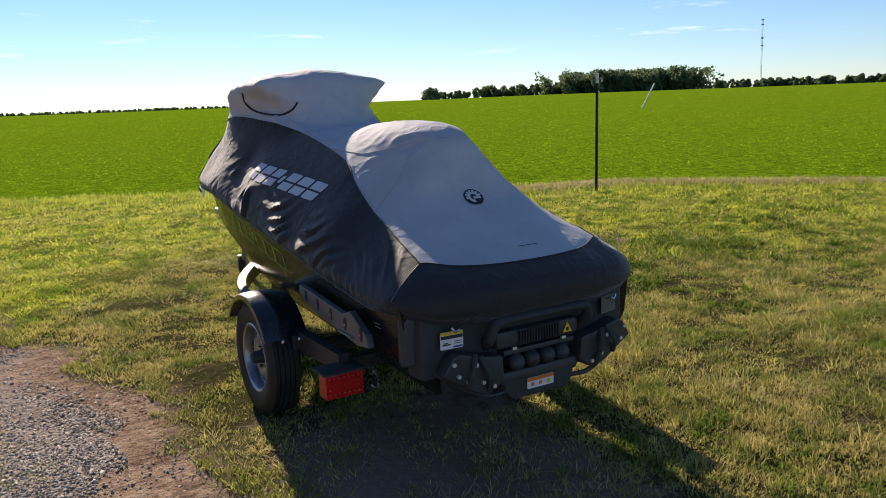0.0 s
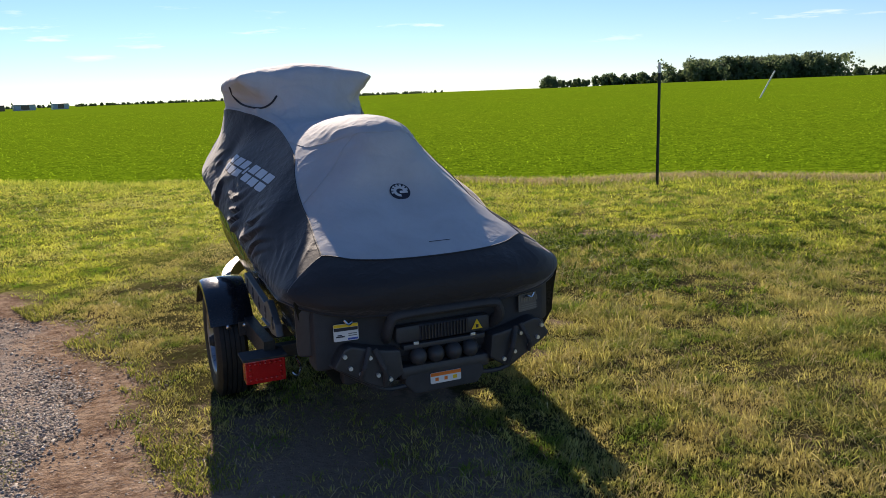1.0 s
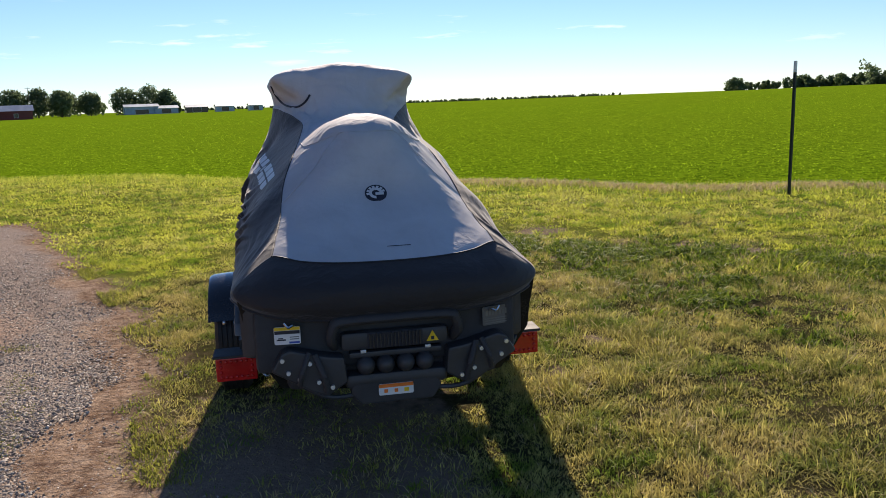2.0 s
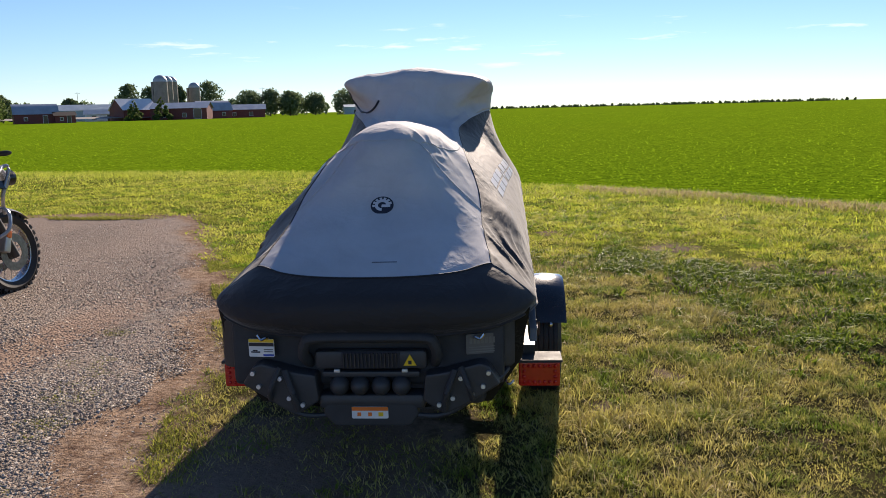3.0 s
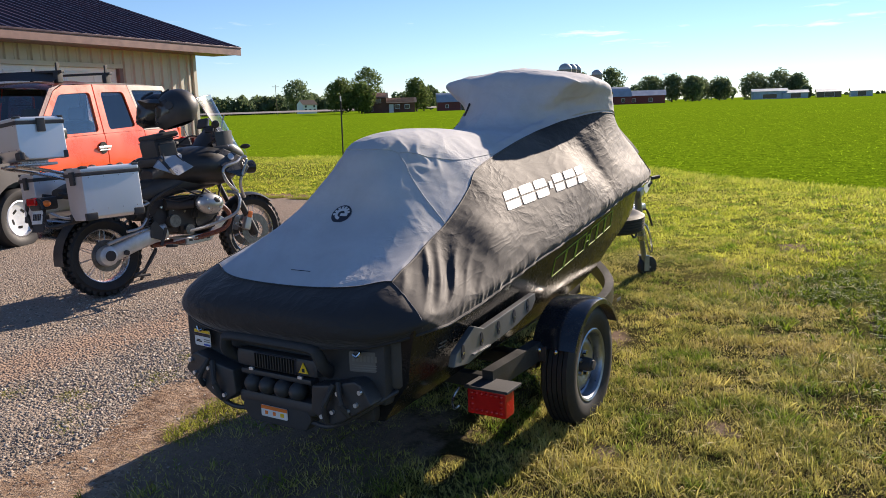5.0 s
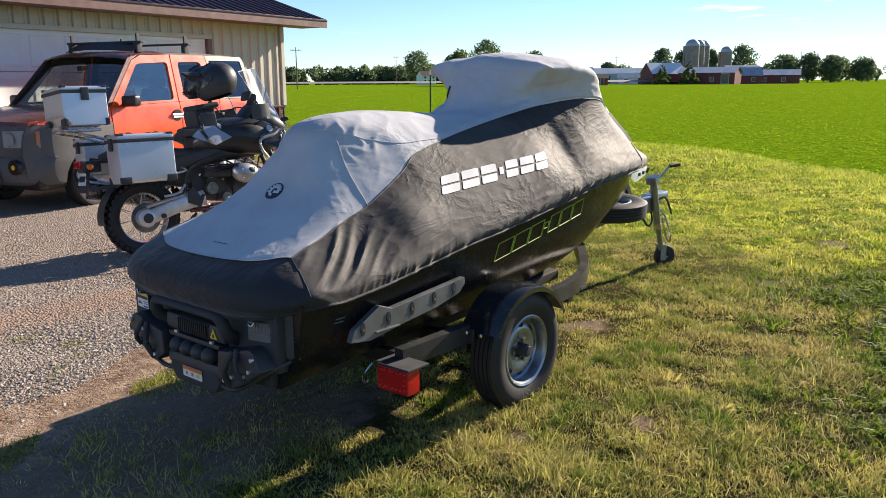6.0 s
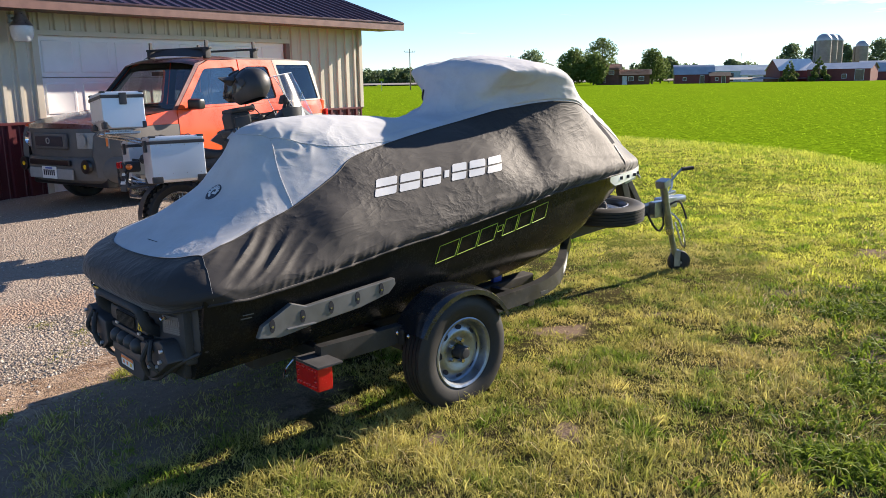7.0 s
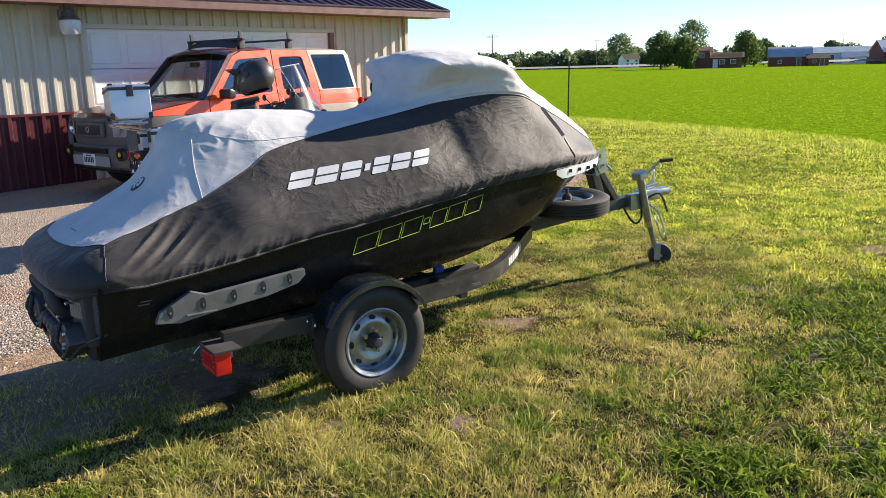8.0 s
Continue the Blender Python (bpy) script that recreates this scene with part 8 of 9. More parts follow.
# a ragged lip of grass where the yard was cut into the lawn, and tufts in its stones
n = 26000
u = rng.random(n)
x = np.where(u < 0.5, rng.uniform(-10, -4.2, n), 0)
y = np.where(u < 0.5, 6.8 + 0.03 * (x + 4), rng.uniform(-1.0, 7.6, n))
x = np.where(u < 0.5, x, gravel_x(y) + 0.42)
x, y = x + np.abs(rng.normal(0, 0.16, n)), y + np.where(u < 0.5, np.abs(rng.normal(0, 0.13, n)), 0)
ok = (on_gravel(x, y) < -0.03) & (patchy(x, y, 2.6) > np.where(u < 0.5, 0.1, 0.62))
tagged(blades("border_grass", x[ok], y[ok], rng.uniform(0.018, 0.055, ok.sum()), rng.uniform(0.0035, 0.007, ok.sum()), rng.uniform(0.3, 1.4, ok.sum()), M["mat_grass"], rng), "ragged grass along the border of the gravel", "grass", kind="stuff")
tx, ty = [], []
for cx, cy, n, sp in ((-2.15, 2.2, 3, 0.07), (-1.95, 1.55, 5, 0.09), (-1.85, 1.15, 6, 0.09), (-1.8, 0.75, 5, 0.07), (-2.0, 0.35, 3, 0.06), (-2.35, 0.15, 2, 0.05), (-1.65, 0.1, 3, 0.08)):
    tx += list(rng.normal(cx, sp, n))
    ty += list(rng.normal(cy, sp * 1.2, n))
tx, ty = np.array(tx), np.array(ty)
x, y = np.repeat(tx, 90) + rng.normal(0, 0.045, len(tx) * 90), np.repeat(ty, 90) + rng.normal(0, 0.045, len(tx) * 90)
tagged(blades("gravel_grass", x, y, rng.uniform(0.006, 0.022, len(x)), rng.uniform(0.0025, 0.005, len(x)), rng.uniform(0.5, 2.0, len(x)), M["mat_grass"], rng), "small grass tufts growing in the gravel", "grass", kind="stuff")


n = 215000
r = 7.5 * (110 / 7.5) ** rng.random(n)
a = rng.uniform(radians(-70), radians(115), n)
x, y = r * np.sin(a), r * np.cos(a)
ok = in_crop(x, y) > 0.0
x, y, r = x[ok], y[ok], r[ok]
clump = patchy(x, y, 3.0) * 0.5 + patchy(x + 4, y - 9, 0.9) * 0.5
z = ground_z(x, y) + rng.uniform(0.06, 0.15, len(x)) * (0.85 + 0.35 * clump)
size = 0.022 + 0.0009 * r + rng.uniform(0, 0.012, len(x))
tagged(leaves("crop_leaves", x, y, z, size, 0.36, M["crop"], rng), "dense bright green leafy field crop", "crop", kind="stuff")

# stones of the yard
STONE = np.array([(1, 0.1, -0.25), (0.1, 1, -0.25), (-1, -0.1, -0.25), (-0.1, -1, -0.25), (0.5, 0.2, 0.30), (-0.45, 0.15, 0.34)], float)
STONE_F = np.array([(0, 1, 4), (1, 5, 4), (1, 2, 5), (2, 3, 5), (3, 4, 5), (3, 0, 4)])


def stones(name, x, y, s):
    n = len(x)
    v = STONE[None] * (1 + rng.normal(0, 0.2, (n, 6, 1))) + rng.normal(0, 0.12, (n, 6, 3))
    v *= (s[:, None] * rng.uniform(0.6, 1.2, (n, 3)))[:, None, :]
    a = rng.uniform(0, 2 * np.pi, n)
    c, sn = np.cos(a)[:, None], np.sin(a)[:, None]
    v = np.stack([v[..., 0] * c - v[..., 1] * sn, v[..., 0] * sn + v[..., 1] * c, v[..., 2]], 2)
    v += np.stack([x, y, ground_z(x, y) + s * 0.25], 1)[:, None, :]
    loops = (np.arange(n)[:, None, None] * 6 + STONE_F[None]).ravel()
    return scatter_mesh(name, v.reshape(-1, 3), loops, np.full(n * 6, 3), M["stone"], smooth=False)


M["stone"] = material("stone", (0.3, 0.28, 0.27), 0.9, 0, 0.3)
sn = Nodes(M["stone"])
sn.color(sn.ramp(sn.island(), [(0.0, (0.14, 0.122, 0.10)), (0.35, (0.31, 0.265, 0.215)), (0.6, (0.37, 0.285, 0.22)), (0.85, (0.45, 0.395, 0.33)), (1.0, (0.58, 0.53, 0.46))]))
n = 110000
r = np.abs(rng.normal(0, 3.6, n))
a = rng.uniform(radians(-175), radians(5), n)
x, y = -1.2 + r * np.sin(a), 1.2 + r * np.cos(a)
g = on_gravel(x, y) + 0.3 * smooth01((y - 0.7) / 1.0)
in_track = np.exp(-((x - 0.12 * y + 2.77) / 0.28) ** 4) * (1 - smooth01((y - 2.0) / 2.0))
ok = (rng.random(n) > 0.82 * in_track) & (g > -0.05 + 0.15 * rng.random(n)) & (patchy(x * 1.2, y * 0.5, 0.9) > 0.62 * rng.random(n))
tagged(stones("yard_gravel", x[ok], y[ok], 0.0046 + 0.0088 * rng.random(ok.sum()) ** 2.2), "loose grey crushed stone of the yard", "gravel", kind="stuff")
n = 22000
y = rng.uniform(-3.5, 7.5, n)
x = gravel_x(y) + rng.uniform(-0.25, 0.85, n)
g = on_gravel(x, y)
ok = (g < 0.12) & (g > -0.75) & (patchy(x, y, 2.3) > 0.75 * rng.random(n))
tagged(stones("stray_gravel", x[ok], y[ok], 0.002 + 0.009 * rng.random(ok.sum()) ** 3), "stray stones on the bare red earth", "gravel", kind="stuff")

# ---- fence posts and field markers ----
def t_post(x, y, h, lean=0.0):
    p = thing("fence_post", pose(x, y, gz(x, y) - 0.05, lean, 0, 30), "dark painted steel fence post with pale tip in the grass", "fence post", "steel posts along the field")
    part("stake", Build().box((0, 0, h * 0.46), (0.035, 0.008, h * 0.92)).box((0, 0.014, h * 0.46), (0.008, 0.03, h * 0.92)), M["post_dark"], p)
    part("tip", Build().box((0, 0, h * 0.96), (0.036, 0.009, h * 0.08)).box((0, 0.014, h * 0.96), (0.009, 0.03, h * 0.08)), M["label_white"], p, "white painted tip")
    return p


t_post(5.46, 5.95, 1.66, 0.5)
t_post(-11.2, 13.75, 1.62, -2.0)
mk = thing("marker_pipe", pose(36.1, 37.2, gz(36.1, 37.2) - 0.1, 0, 26, -45), "white plastic pipe leaning in the field", "marker")
part("pipe", Build().cyl((0, 0, 0), (0, 0, 1.9), 0.045, seg=12), M["house_white"], mk)


# ---- trees ----
def crown_leaves(name, blobs, size, count, mat, parent, seed, label=""):
    """Leaves thrown over uneven clumps: each blob is x, y, z and radius."""
    r = np.random.default_rng(seed)
    bl = np.array(blobs, float)
    w = bl[:, 3] ** 2
    k = r.choice(len(bl), count, p=w / w.sum())
    d = r.normal(0, 1, (count, 3))
    d /= np.linalg.norm(d, axis=1, keepdims=True)
    rad = bl[k, 3] * r.uniform(0.45, 1.0, count) ** 0.5 * (1 + 0.12 * r.normal(0, 1, count))
    p = bl[k, :3] + d * rad[:, None] * (1, 1, 0.85)
    a = r.normal(0, 1, (count, 3))
    a /= np.linalg.norm(a, axis=1, keepdims=True)
    c = np.cross(a, d + 0.3 * r.normal(0, 1, (count, 3)))
    c /= np.linalg.norm(c, axis=1, keepdims=True) + 1e-6
    s = (size * r.uniform(0.6, 1.4, count))[:, None]
    v = np.stack([p - a * s * 0.5, p + c * s * 0.35, p + a * s * 0.5, p - c * s * 0.35], 1).reshape(-1, 3)
    ob = scatter_mesh(name, v, (np.arange(count)[:, None] * 4 + np.arange(4)).ravel(), np.full(count, 4), mat)
    ob.parent = parent
    return tagged(ob, label)


def tree(x, y, h, w, seed, label, shape="round", leaf_size=0.5, count=3500, mat="tree_leaf", group=""):
    """A tapered trunk with limbs and a crown of clumps."""
    r = np.random.default_rng(seed)
    t = thing("tree", pose(x, y, gz(x, y) - 0.1, 0, 0, float(r.uniform(0, 360))), label, "tree", group)
    blobs, b = [], Build()
    low = {"round": 0.2, "tall": 0.3, "cone": 0.08, "bush": 0.05}[shape]
    b.cyl((0, 0, 0), (0, 0, h * 0.5), 0.03 * h, 0.018 * h, seg=10).cyl((0, 0, h * 0.5), (0.02 * h, 0, h * 0.82), 0.018 * h, 0.005 * h, seg=8)
    n = {"round": 22, "tall": 20, "cone": 18, "bush": 14}[shape]
    for k in range(n):
        u = (k + 0.5) / n
        z = h * (low + (1 - low) * u * 0.94)
        if shape == "cone":
            reach = w * 0.5 * (1 - u) ** 0.8
            rad = w * 0.20 * (1.15 - u)
        elif shape == "tall":
            reach = w * 0.42 * math.sin(math.pi * min(1, 0.15 + 0.8 * u)) * r.uniform(0.5, 1.1)
            rad = w * r.uniform(0.10, 0.19)
        else:
            reach = w * 0.36 * math.sin(math.pi * (0.12 + 0.84 * u)) ** 0.8 * r.uniform(0.65, 1.05)
            rad = w * r.uniform(0.14, 0.22)
        a = k * 2.4 + r.uniform(-0.5, 0.5)
        p = (reach * math.cos(a), reach * math.sin(a), z)
        blobs.append((*p, rad))
        if k % 2 == 0 and shape != "bush":
            b.cyl((0, 0, max(0.12 * h, z - 0.3 * reach - 0.08 * h)), p, 0.010 * h, 0.003 * h, seg=6)
    part("trunk", b, M["bark"], t)
    crown_leaves("crown", blobs, leaf_size, count, M[mat], t, seed)
    return t


def woods(name, points, hlo, hhi, seed, label, leaf=1.0, per=260):
    """Far woodland: many uneven crowns over short trunks, in one mesh."""
    r = np.random.default_rng(seed)
    blobs = []
    for (x0, y0), (x1, y1), n, depth in points:
        for k in range(n):
            t = r.random()
            x, y = x0 + (x1 - x0) * t + r.normal(0, depth), y0 + (y1 - y0) * t + r.normal(0, depth)
            h = r.uniform(hlo, hhi)
            g = gz(x, y)
            for j in range(5):
                rad = h * r.uniform(0.16, 0.26)
                blobs.append((x + r.normal(0, h * 0.2), y + r.normal(0, h * 0.2), g + h * (0.14 + 0.165 * j), rad))
    return tagged(crown_leaves(name, blobs, leaf, per * len(blobs) // 5, M["hazed_leaf"], None, seed), label, "woods", kind="stuff")


# ---- farm buildings ----
def facing(x, y, turn=0.0):
    """Pose of a building at x, y whose long side (local x) faces the yard."""
    return pose(x, y, gz(x, y) - 0.1, 0, 0, math.degrees(math.atan2(-x, y)) + turn)


def roof_pair(w, d, z0, rise, over, mat, parent, name="roof", thick=0.15):
    for s in (1, -1):
        b = Build()
        b.grid([[(-w / 2 - over, s * (d / 2 + over), z0 - over * rise / (d / 2)), (w / 2 + over, s * (d / 2 + over), z0 - over * rise / (d / 2))], [(-w / 2 - over, 0, z0 + rise), (w / 2 + over, 0, z0 + rise)]])
        bmesh.ops.solidify(b.bm, geom=b.bm.faces[:], thickness=thick)
        part(name, b, mat, parent)


def gable_walls(w, d, z, rise, mat, parent):
    b = Build().prism([(-d / 2, 0), (d / 2, 0), (d / 2, z), (0, z + rise), (-d / 2, z)], w, Matrix(((0, 0, 1, -w / 2), (1, 0, 0, 0), (0, 1, 0, 0), (0, 0, 0, 1))))
    return part("wall", b, mat, parent)


def opening(parent, x, z, w, h, y, mat="window_dark", frame="house_white", name="window"):
    o = part(name, Build().box((x, y - 0.02, z), (w + 0.16, 0.08, h + 0.16)), M[frame], parent)
    part("pane", Build().box((x, y - 0.05, z), (w, 0.06, h)), M[mat], o)
    return o


def farm_building(name, at, w, d, z, rise, wall, roof, label, category, openings=(), group=""):
    t = thing(name, at, label, category, group)
    gable_walls(w, d, z, rise, M[wall], t)
    roof_pair(w, d, z + 0.05, rise, 0.35, M[roof], t)
    for x, oz, ow, oh in openings:
        opening(t, x, oz, ow, oh, -d / 2)
    return t


def gambrel_barn(at, w, d, z, rise, label, openings=()):
    t = thing("barn", at, label, "barn", "red farm buildings")
    prof = [(-d / 2, 0), (d / 2, 0), (d / 2, z), (d * 0.32, z + rise * 0.68), (0, z + rise), (-d * 0.32, z + rise * 0.68), (-d / 2, z)]
    part("wall", Build().prism(prof, w, Matrix(((0, 0, 1, -w / 2), (1, 0, 0, 0), (0, 1, 0, 0), (0, 0, 0, 1)))), M["barn_red"], t)
    for s in (1, -1):
        b = Build()
        b.grid([[(e, s * y, zz) for e in (-w / 2 - 0.3, w / 2 + 0.3)] for y, zz in ((d / 2 + 0.25, z - 0.05), (d * 0.325, z + rise * 0.70), (0, z + rise + 0.05))])
        bmesh.ops.solidify(b.bm, geom=b.bm.faces[:], thickness=0.12)
        part("roof", b, M["barn_roof"], t, "grey metal gambrel roof")
    for x, oz, ow, oh in openings:
        opening(t, x, oz, ow, oh, -d / 2)
    return t


# brown brick house
house = thing("house", facing(-120.5, 162, 0), "brown brick split-level house with dark shingle roof", "house")
part("wall", Build().box((-3.3, 0, 2.0), (5.6, 7, 4.0)), M["brick_brown"], house)
part("wall", Build().box((3.0, 0.4, 1.35), (7.0, 6.5, 2.7)), M["brick_brown"], house)
for cx, w, d, z, r in ((-3.3, 5.6, 7, 3.9, 1.15), (3.0, 7.0, 6.5, 2.6, 1.1)):
    sub = new("roof")
    sub.parent, sub.matrix_basis = house, Matrix.Translation((cx, 0, 0))
    roof_pair(w, d, z, r, 0.5, M["shingle"], sub, "roof_slope")
    part("gable", Build().prism([(-d / 2, z), (0, z + r), (d / 2, z)], w - 0.1, YZ(-w / 2 + 0.05)), M["brick_brown"], sub)
for x, z in ((-4.4, 3.0), (-2.4, 3.0), (-4.4, 1.1), (2.2, 1.5), (4.6, 1.5)):
    opening(house, x, z, 1.1, 0.9, -3.5)
opening(house, 0.7, 1.05, 0.95, 2.0, -2.86, "house_white", "house_white", "house_door")

gambrel_barn(facing(-112.3, 180, 4), 9.2, 7, 2.3, 2.3, "dark red barn with grey gambrel metal roof", ((-2.2, 1.2, 0.7, 0.7), (1.9, 1.0, 0.9, 1.9)))
farm_building("shed", facing(-105.5, 180.6, 8), 4.4, 4, 1.9, 0.8, "barn_red", "shingle", "small red garden shed beside the barn", "shed", ((-0.8, 1.1, 0.6, 0.6), (0.8, 0.95, 0.8, 1.7)), "red farm buildings")
farm_building("machine_hall", facing(-137.6, 252, 0), 24, 12, 3.6, 1.8, "blue_grey", "blue_grey", "long grey metal machine hall behind the farm", "hall", ((-6, 1.6, 3, 2.6), (3, 1.6, 3, 2.6)))
farm_building("greenhouse", facing(-120.9, 229.4, 0), 11, 6, 2.2, 1.3, "house_white", "blue_grey", "low white building with pale blue-grey roof", "building", ((-3, 1.2, 1.2, 1.1), (1, 1.0, 0.9, 1.9)))
farm_building("barn", facing(-108.6, 222.3, 25), 10, 9, 3.2, 3.0, "barn_red", "house_white", "red barn with bright white metal roof", "barn", ((-2, 1.6, 1.4, 1.6),), "red farm buildings")
farm_building("barn", facing(-92, 217, -12), 15, 9, 3.2, 1.5, "barn_red", "barn_roof", "long low red barn with grey metal roof", "barn", ((-4, 1.3, 1, 1), (1.5, 1.3, 1, 1), (5, 1.6, 2, 2.6)), "red farm buildings")
gambrel_barn(facing(-88.7, 230.6, 20), 9.4, 7.5, 2.4, 2.8, "red barn with grey gambrel roof and white doors", ((-2.6, 1.2, 1.4, 2.0), (2.2, 1.3, 0.9, 0.9)))
farm_building("barn", facing(-83.8, 245, 0), 12.5, 8, 2.6, 1.5, "barn_red", "barn_roof", "long brownish red barn with metal roof", "barn", ((-3, 1.2, 1, 1), (2, 1.2, 1, 1)), "red farm buildings")
farm_building("house", facing(-219, 240, 28), 6.0, 5.4, 3.7, 1.7, "house_white", "shingle", "white two-storey house across the road", "house", ((-1.9, 1.4, 0.8, 1.0), (0, 1.4, 0.8, 1.0), (1.9, 1.4, 0.8, 1.0), (-1.9, 2.9, 0.8, 0.8), (1.8, 2.9, 0.8, 0.8)))
farm_building("house", facing(-165, 262, 0), 9, 7, 2.8, 1.8, "blue_grey", "blue_grey", "pale blue house behind the round tree", "house", ((-2, 1.4, 1, 1), (2, 1.4, 1, 1)))
for k, (x, y, w) in enumerate(((-62.4, 321.4, 12.0), (-53.7, 323.0, 8.5), (-42.6, 324.7, 8.0), (-32.1, 325.9, 6.8), (-20.4, 326.9, 5.2))):
    farm_building("hangar", facing(x, y, 6), w, 7, 2.2 + (k == 0) * 0.8, 0.9, "window_dark" if k == 2 else "blue_grey", "blue_grey", "low blue-grey metal storage shed on the field edge", "storage shed", ((0, 1.1, w * 0.4, 1.6),), "sheds on the horizon")


def silo(x, y, r, h, label):
    s = thing("silo", pose(x, y, gz(x, y) - 0.2), label, "silo", "farm silos")
    b = Build()
    prof = [(r, 0)]
    z = 0.0
    while z < h:
        prof += [(r, z), (r + 0.03, z + 0.02), (r + 0.03, z + 0.10), (r, z + 0.12)]
        z += 0.75
    b.revolve(prof + [(r, h)], seg=36)
    part("shaft", b, M["concrete"], s, "grey-brown concrete staves")
    part("dome", Build().revolve([(r + 0.08, h)] + [((r + 0.05) * math.cos(a), h + r * 0.95 * math.sin(a)) for a in np.linspace(0, math.pi / 2, 10)], seg=36), M["barn_roof"], s, "bright metal dome")
    part("chute", Build().box((-r - 0.3, -0.4, h * 0.5), (0.6, 0.6, h), bevel=0.05), M["concrete"], s)


silo(-105.6, 234.8, 2.05, 11.4, "tall concrete silo with a metal dome")
silo(-106.4, 240.8, 1.9, 11.6, "tall concrete silo with a metal dome")
silo(-107.6, 247.1, 1.9, 11.7, "tall concrete silo with a metal dome")
silo(-102.4, 252.6, 1.75, 10.0, "separate concrete silo with a metal dome")


def utility_pole(x, y, h):
    p = thing("utility_pole", facing(x, y, 20), "weathered wooden utility pole with a cross arm", "utility pole", "poles along the road")
    part("pole", Build().cyl((0, 0, 0), (0, 0, h), 0.11, 0.07, seg=10), M["wood_pole"], p)
    part("cross_arm", Build().box((0, 0, h - 0.6), (1.9, 0.08, 0.09)), M["wood_pole"], p)
    for x in (-1.0, -0.5, 0.5, 1.0):
        part("insulator", Build().cyl((x, 0, h - 0.53), (x, 0, h - 0.35), 0.05, seg=8), M["concrete"], p)


for x, y, h in ((-114.3, 91.7, 7.4), (-179.7, 183.3, 9.4), (-150, 330, 12), (-185, 330, 12), (-95, 300, 11)):
    utility_pole(x, y, h)
# lattice mast
mast = thing("radio_mast", pose(372.4, 298, gz(372, 298)), "slender steel lattice radio mast on the horizon", "mast")
legs = [(0.35 * math.cos(a), 0.35 * math.sin(a)) for a in (0, 2.1, 4.2)]
for x, y in legs:
    part("leg", Build().cyl((x, y, 0), (x, y, 36), 0.06, seg=6), M["galvanised"], mast)
for k in range(24):
    (x0, y0), (x1, y1) = legs[k % 3], legs[(k + 1) % 3]
    part("brace", Build().cyl((x0, y0, 1.5 * k), (x1, y1, 1.5 * k + 1.5), 0.03, seg=5), M["galvanised"], mast)
for z in (22, 26, 33, 35.5):
    part("antenna", Build().box((0, 0, z), (1.1, 1.1, 0.7), bevel=0.1), M["galvanised"], mast)
# county road with its verge sign
b = Build()
b.grid([[(-400 + t * 300 + s * 3.2 * 0.5, 20 + t * 205 - s * 3.2, gz(-400 + t * 300, 20 + t * 205) + 1.05 - 0.25 * s) for s in (-1, 1)] for t in np.linspace(0, 1.0, 30)])
bmesh.ops.solidify(b.bm, geom=b.bm.faces[:], thickness=0.9)
tagged(part("road", b, M["concrete"]), "pale asphalt county road on a low bank", "road", kind="structure")
sign = thing("road_sign", facing(-109.4, 81.6), "small green road sign on a post", "sign")
part("post", Build().cyl((0, 0, 0), (0, 0, 2.0), 0.04, seg=8), M["galvanised"], sign)
part("board", Build().box((0, -0.05, 1.9), (0.8, 0.03, 0.45)), M["weed"], sign)

# trees of the farm and the skyline
tree(-130.4, 167.0, 11.6, 9.5, 1, "tall open-crowned tree behind the brown house", "tall", 0.45, 3000)
tree(-126.5, 151, 8.0, 8.5, 2, "dense dark green tree beside the house", "round", 0.5, 4500)
tree(-121.5, 152.5, 7.0, 7.5, 3, "dense dark green tree beside the house", "round", 0.5, 4200)
tree(-126.3, 182.6, 8.6, 7.6, 4, "round full-crowned shade tree by the barn", "round", 0.45, 5000)
tree(-133, 196, 7, 6.5, 5, "leafy tree behind the barn", "round", 0.55, 2600)
tree(-100.6, 206.2, 5.8, 3.9, 6, "young pointed tree in the farmyard", "cone", 0.4, 2600)
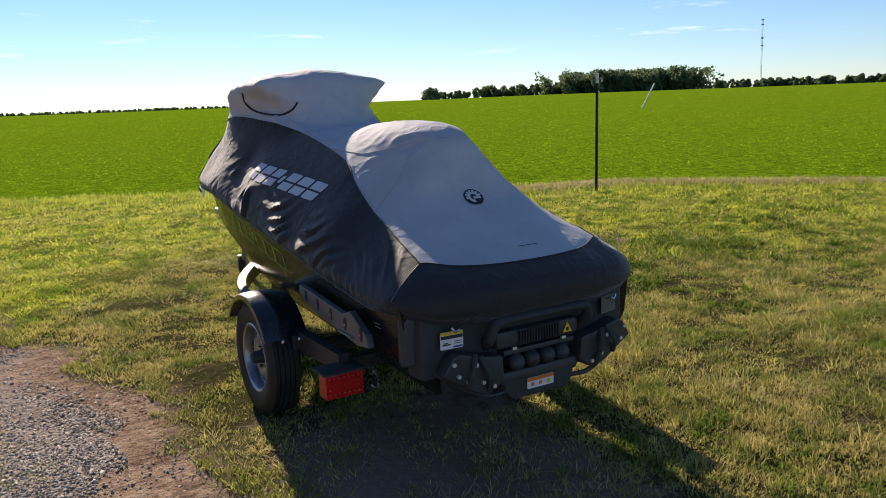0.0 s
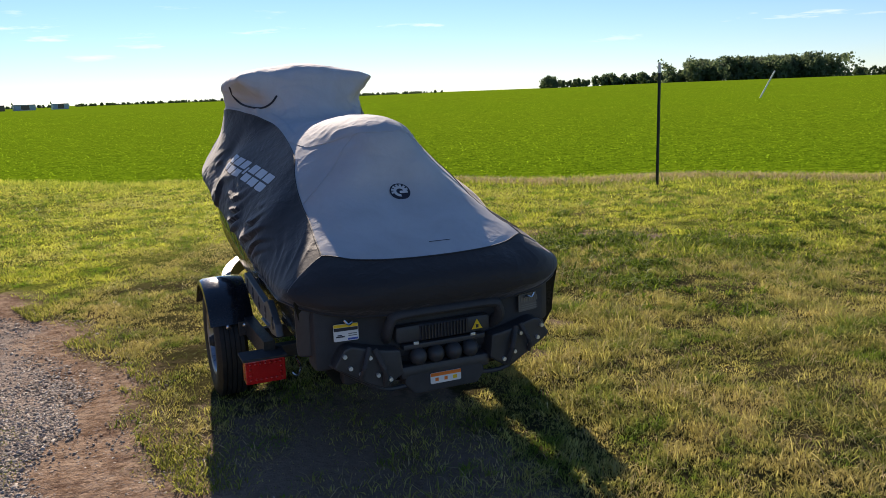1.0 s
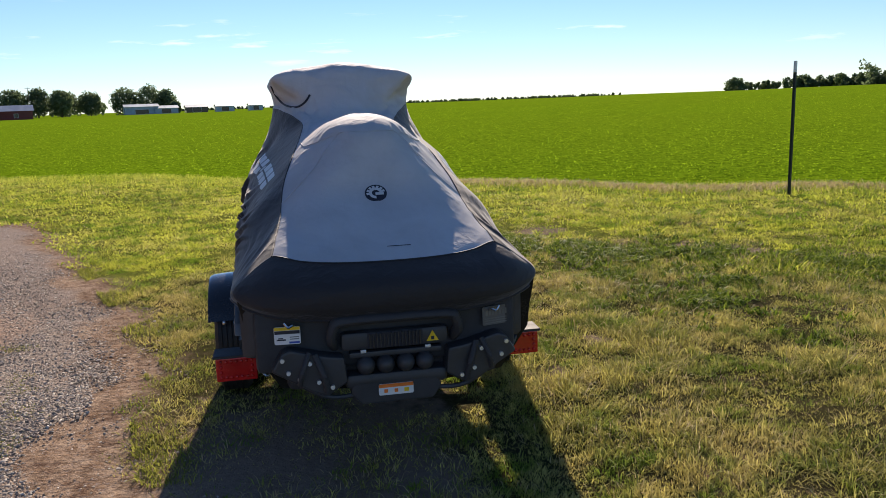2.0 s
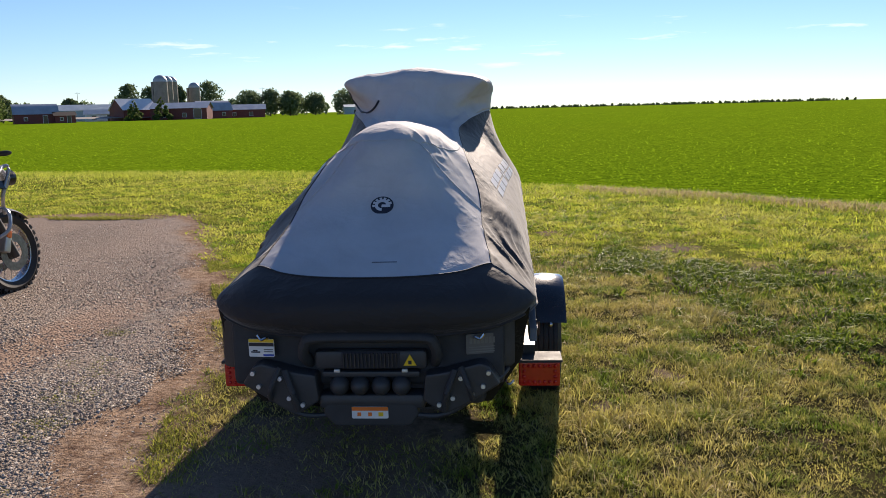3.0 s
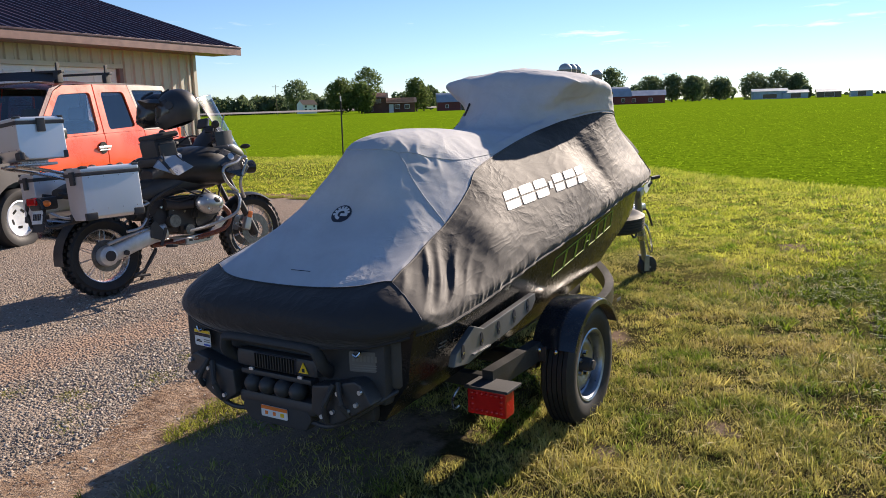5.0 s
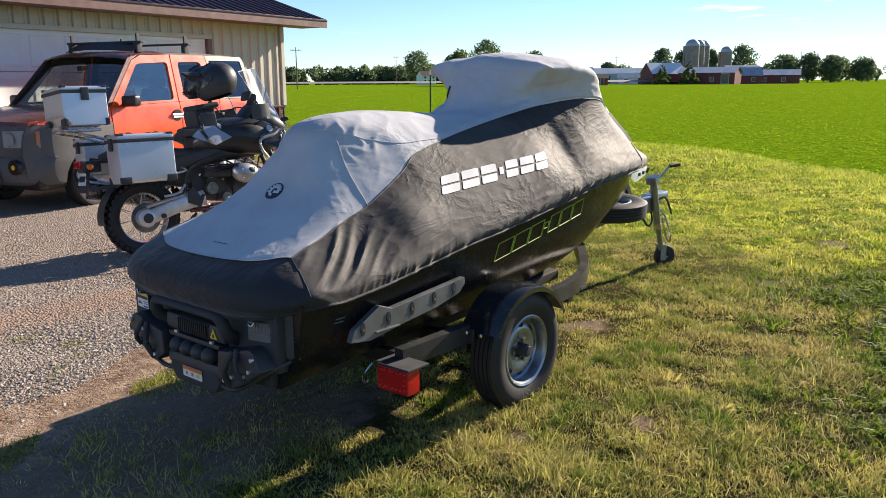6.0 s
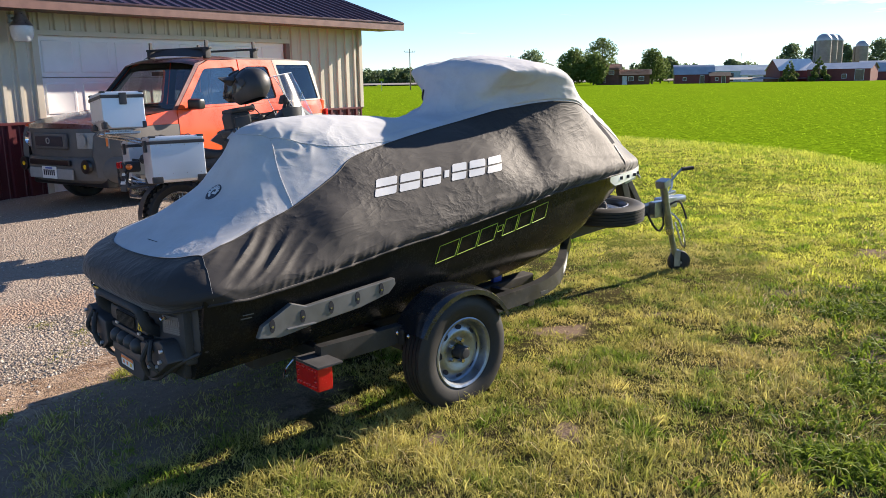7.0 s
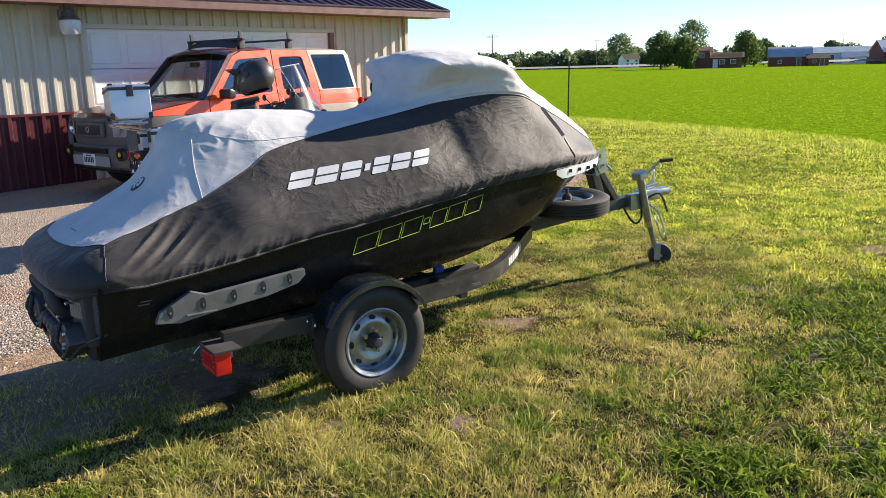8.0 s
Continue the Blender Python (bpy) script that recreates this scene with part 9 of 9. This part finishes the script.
tree(-93.6, 207.3, 6.6, 4.2, 7, "young pointed tree in the farmyard", "cone", 0.4, 2800)
for k, (x, y, h, w) in enumerate(((-146, 296, 13, 10), (-137, 296, 12, 9), (-128.3, 301, 12.5, 8), (-118, 306, 14, 12), (-104, 310, 9.5, 12), (-96, 312, 10, 11), (-88, 312, 9, 10), (-150, 262, 7.5, 6), (-160, 240, 8, 7), (-243, 260, 14, 14))):
    tree(x, y, h, w, 20 + k, "leafy tree on the far side of the farm", "round", 0.8, 2600, "hazed_leaf", "trees behind the farm")
for k, (x, y, h, w) in enumerate(((-72, 340, 9.5, 13), (-63, 342, 10.5, 14), (-56, 343, 9, 10), (-84, 336, 8.5, 11), (-93, 334, 9, 12), (-51, 330, 4.5, 5))):
    tree(x, y, h, w, 40 + k, "leafy tree behind the low sheds", "round", 0.8, 2600, "hazed_leaf", "trees behind the sheds")
tree(184.6, 328.5, 5.0, 9.5, 60, "single wide bush on the crest of the field", "bush", 0.7, 2400, "hazed_leaf")
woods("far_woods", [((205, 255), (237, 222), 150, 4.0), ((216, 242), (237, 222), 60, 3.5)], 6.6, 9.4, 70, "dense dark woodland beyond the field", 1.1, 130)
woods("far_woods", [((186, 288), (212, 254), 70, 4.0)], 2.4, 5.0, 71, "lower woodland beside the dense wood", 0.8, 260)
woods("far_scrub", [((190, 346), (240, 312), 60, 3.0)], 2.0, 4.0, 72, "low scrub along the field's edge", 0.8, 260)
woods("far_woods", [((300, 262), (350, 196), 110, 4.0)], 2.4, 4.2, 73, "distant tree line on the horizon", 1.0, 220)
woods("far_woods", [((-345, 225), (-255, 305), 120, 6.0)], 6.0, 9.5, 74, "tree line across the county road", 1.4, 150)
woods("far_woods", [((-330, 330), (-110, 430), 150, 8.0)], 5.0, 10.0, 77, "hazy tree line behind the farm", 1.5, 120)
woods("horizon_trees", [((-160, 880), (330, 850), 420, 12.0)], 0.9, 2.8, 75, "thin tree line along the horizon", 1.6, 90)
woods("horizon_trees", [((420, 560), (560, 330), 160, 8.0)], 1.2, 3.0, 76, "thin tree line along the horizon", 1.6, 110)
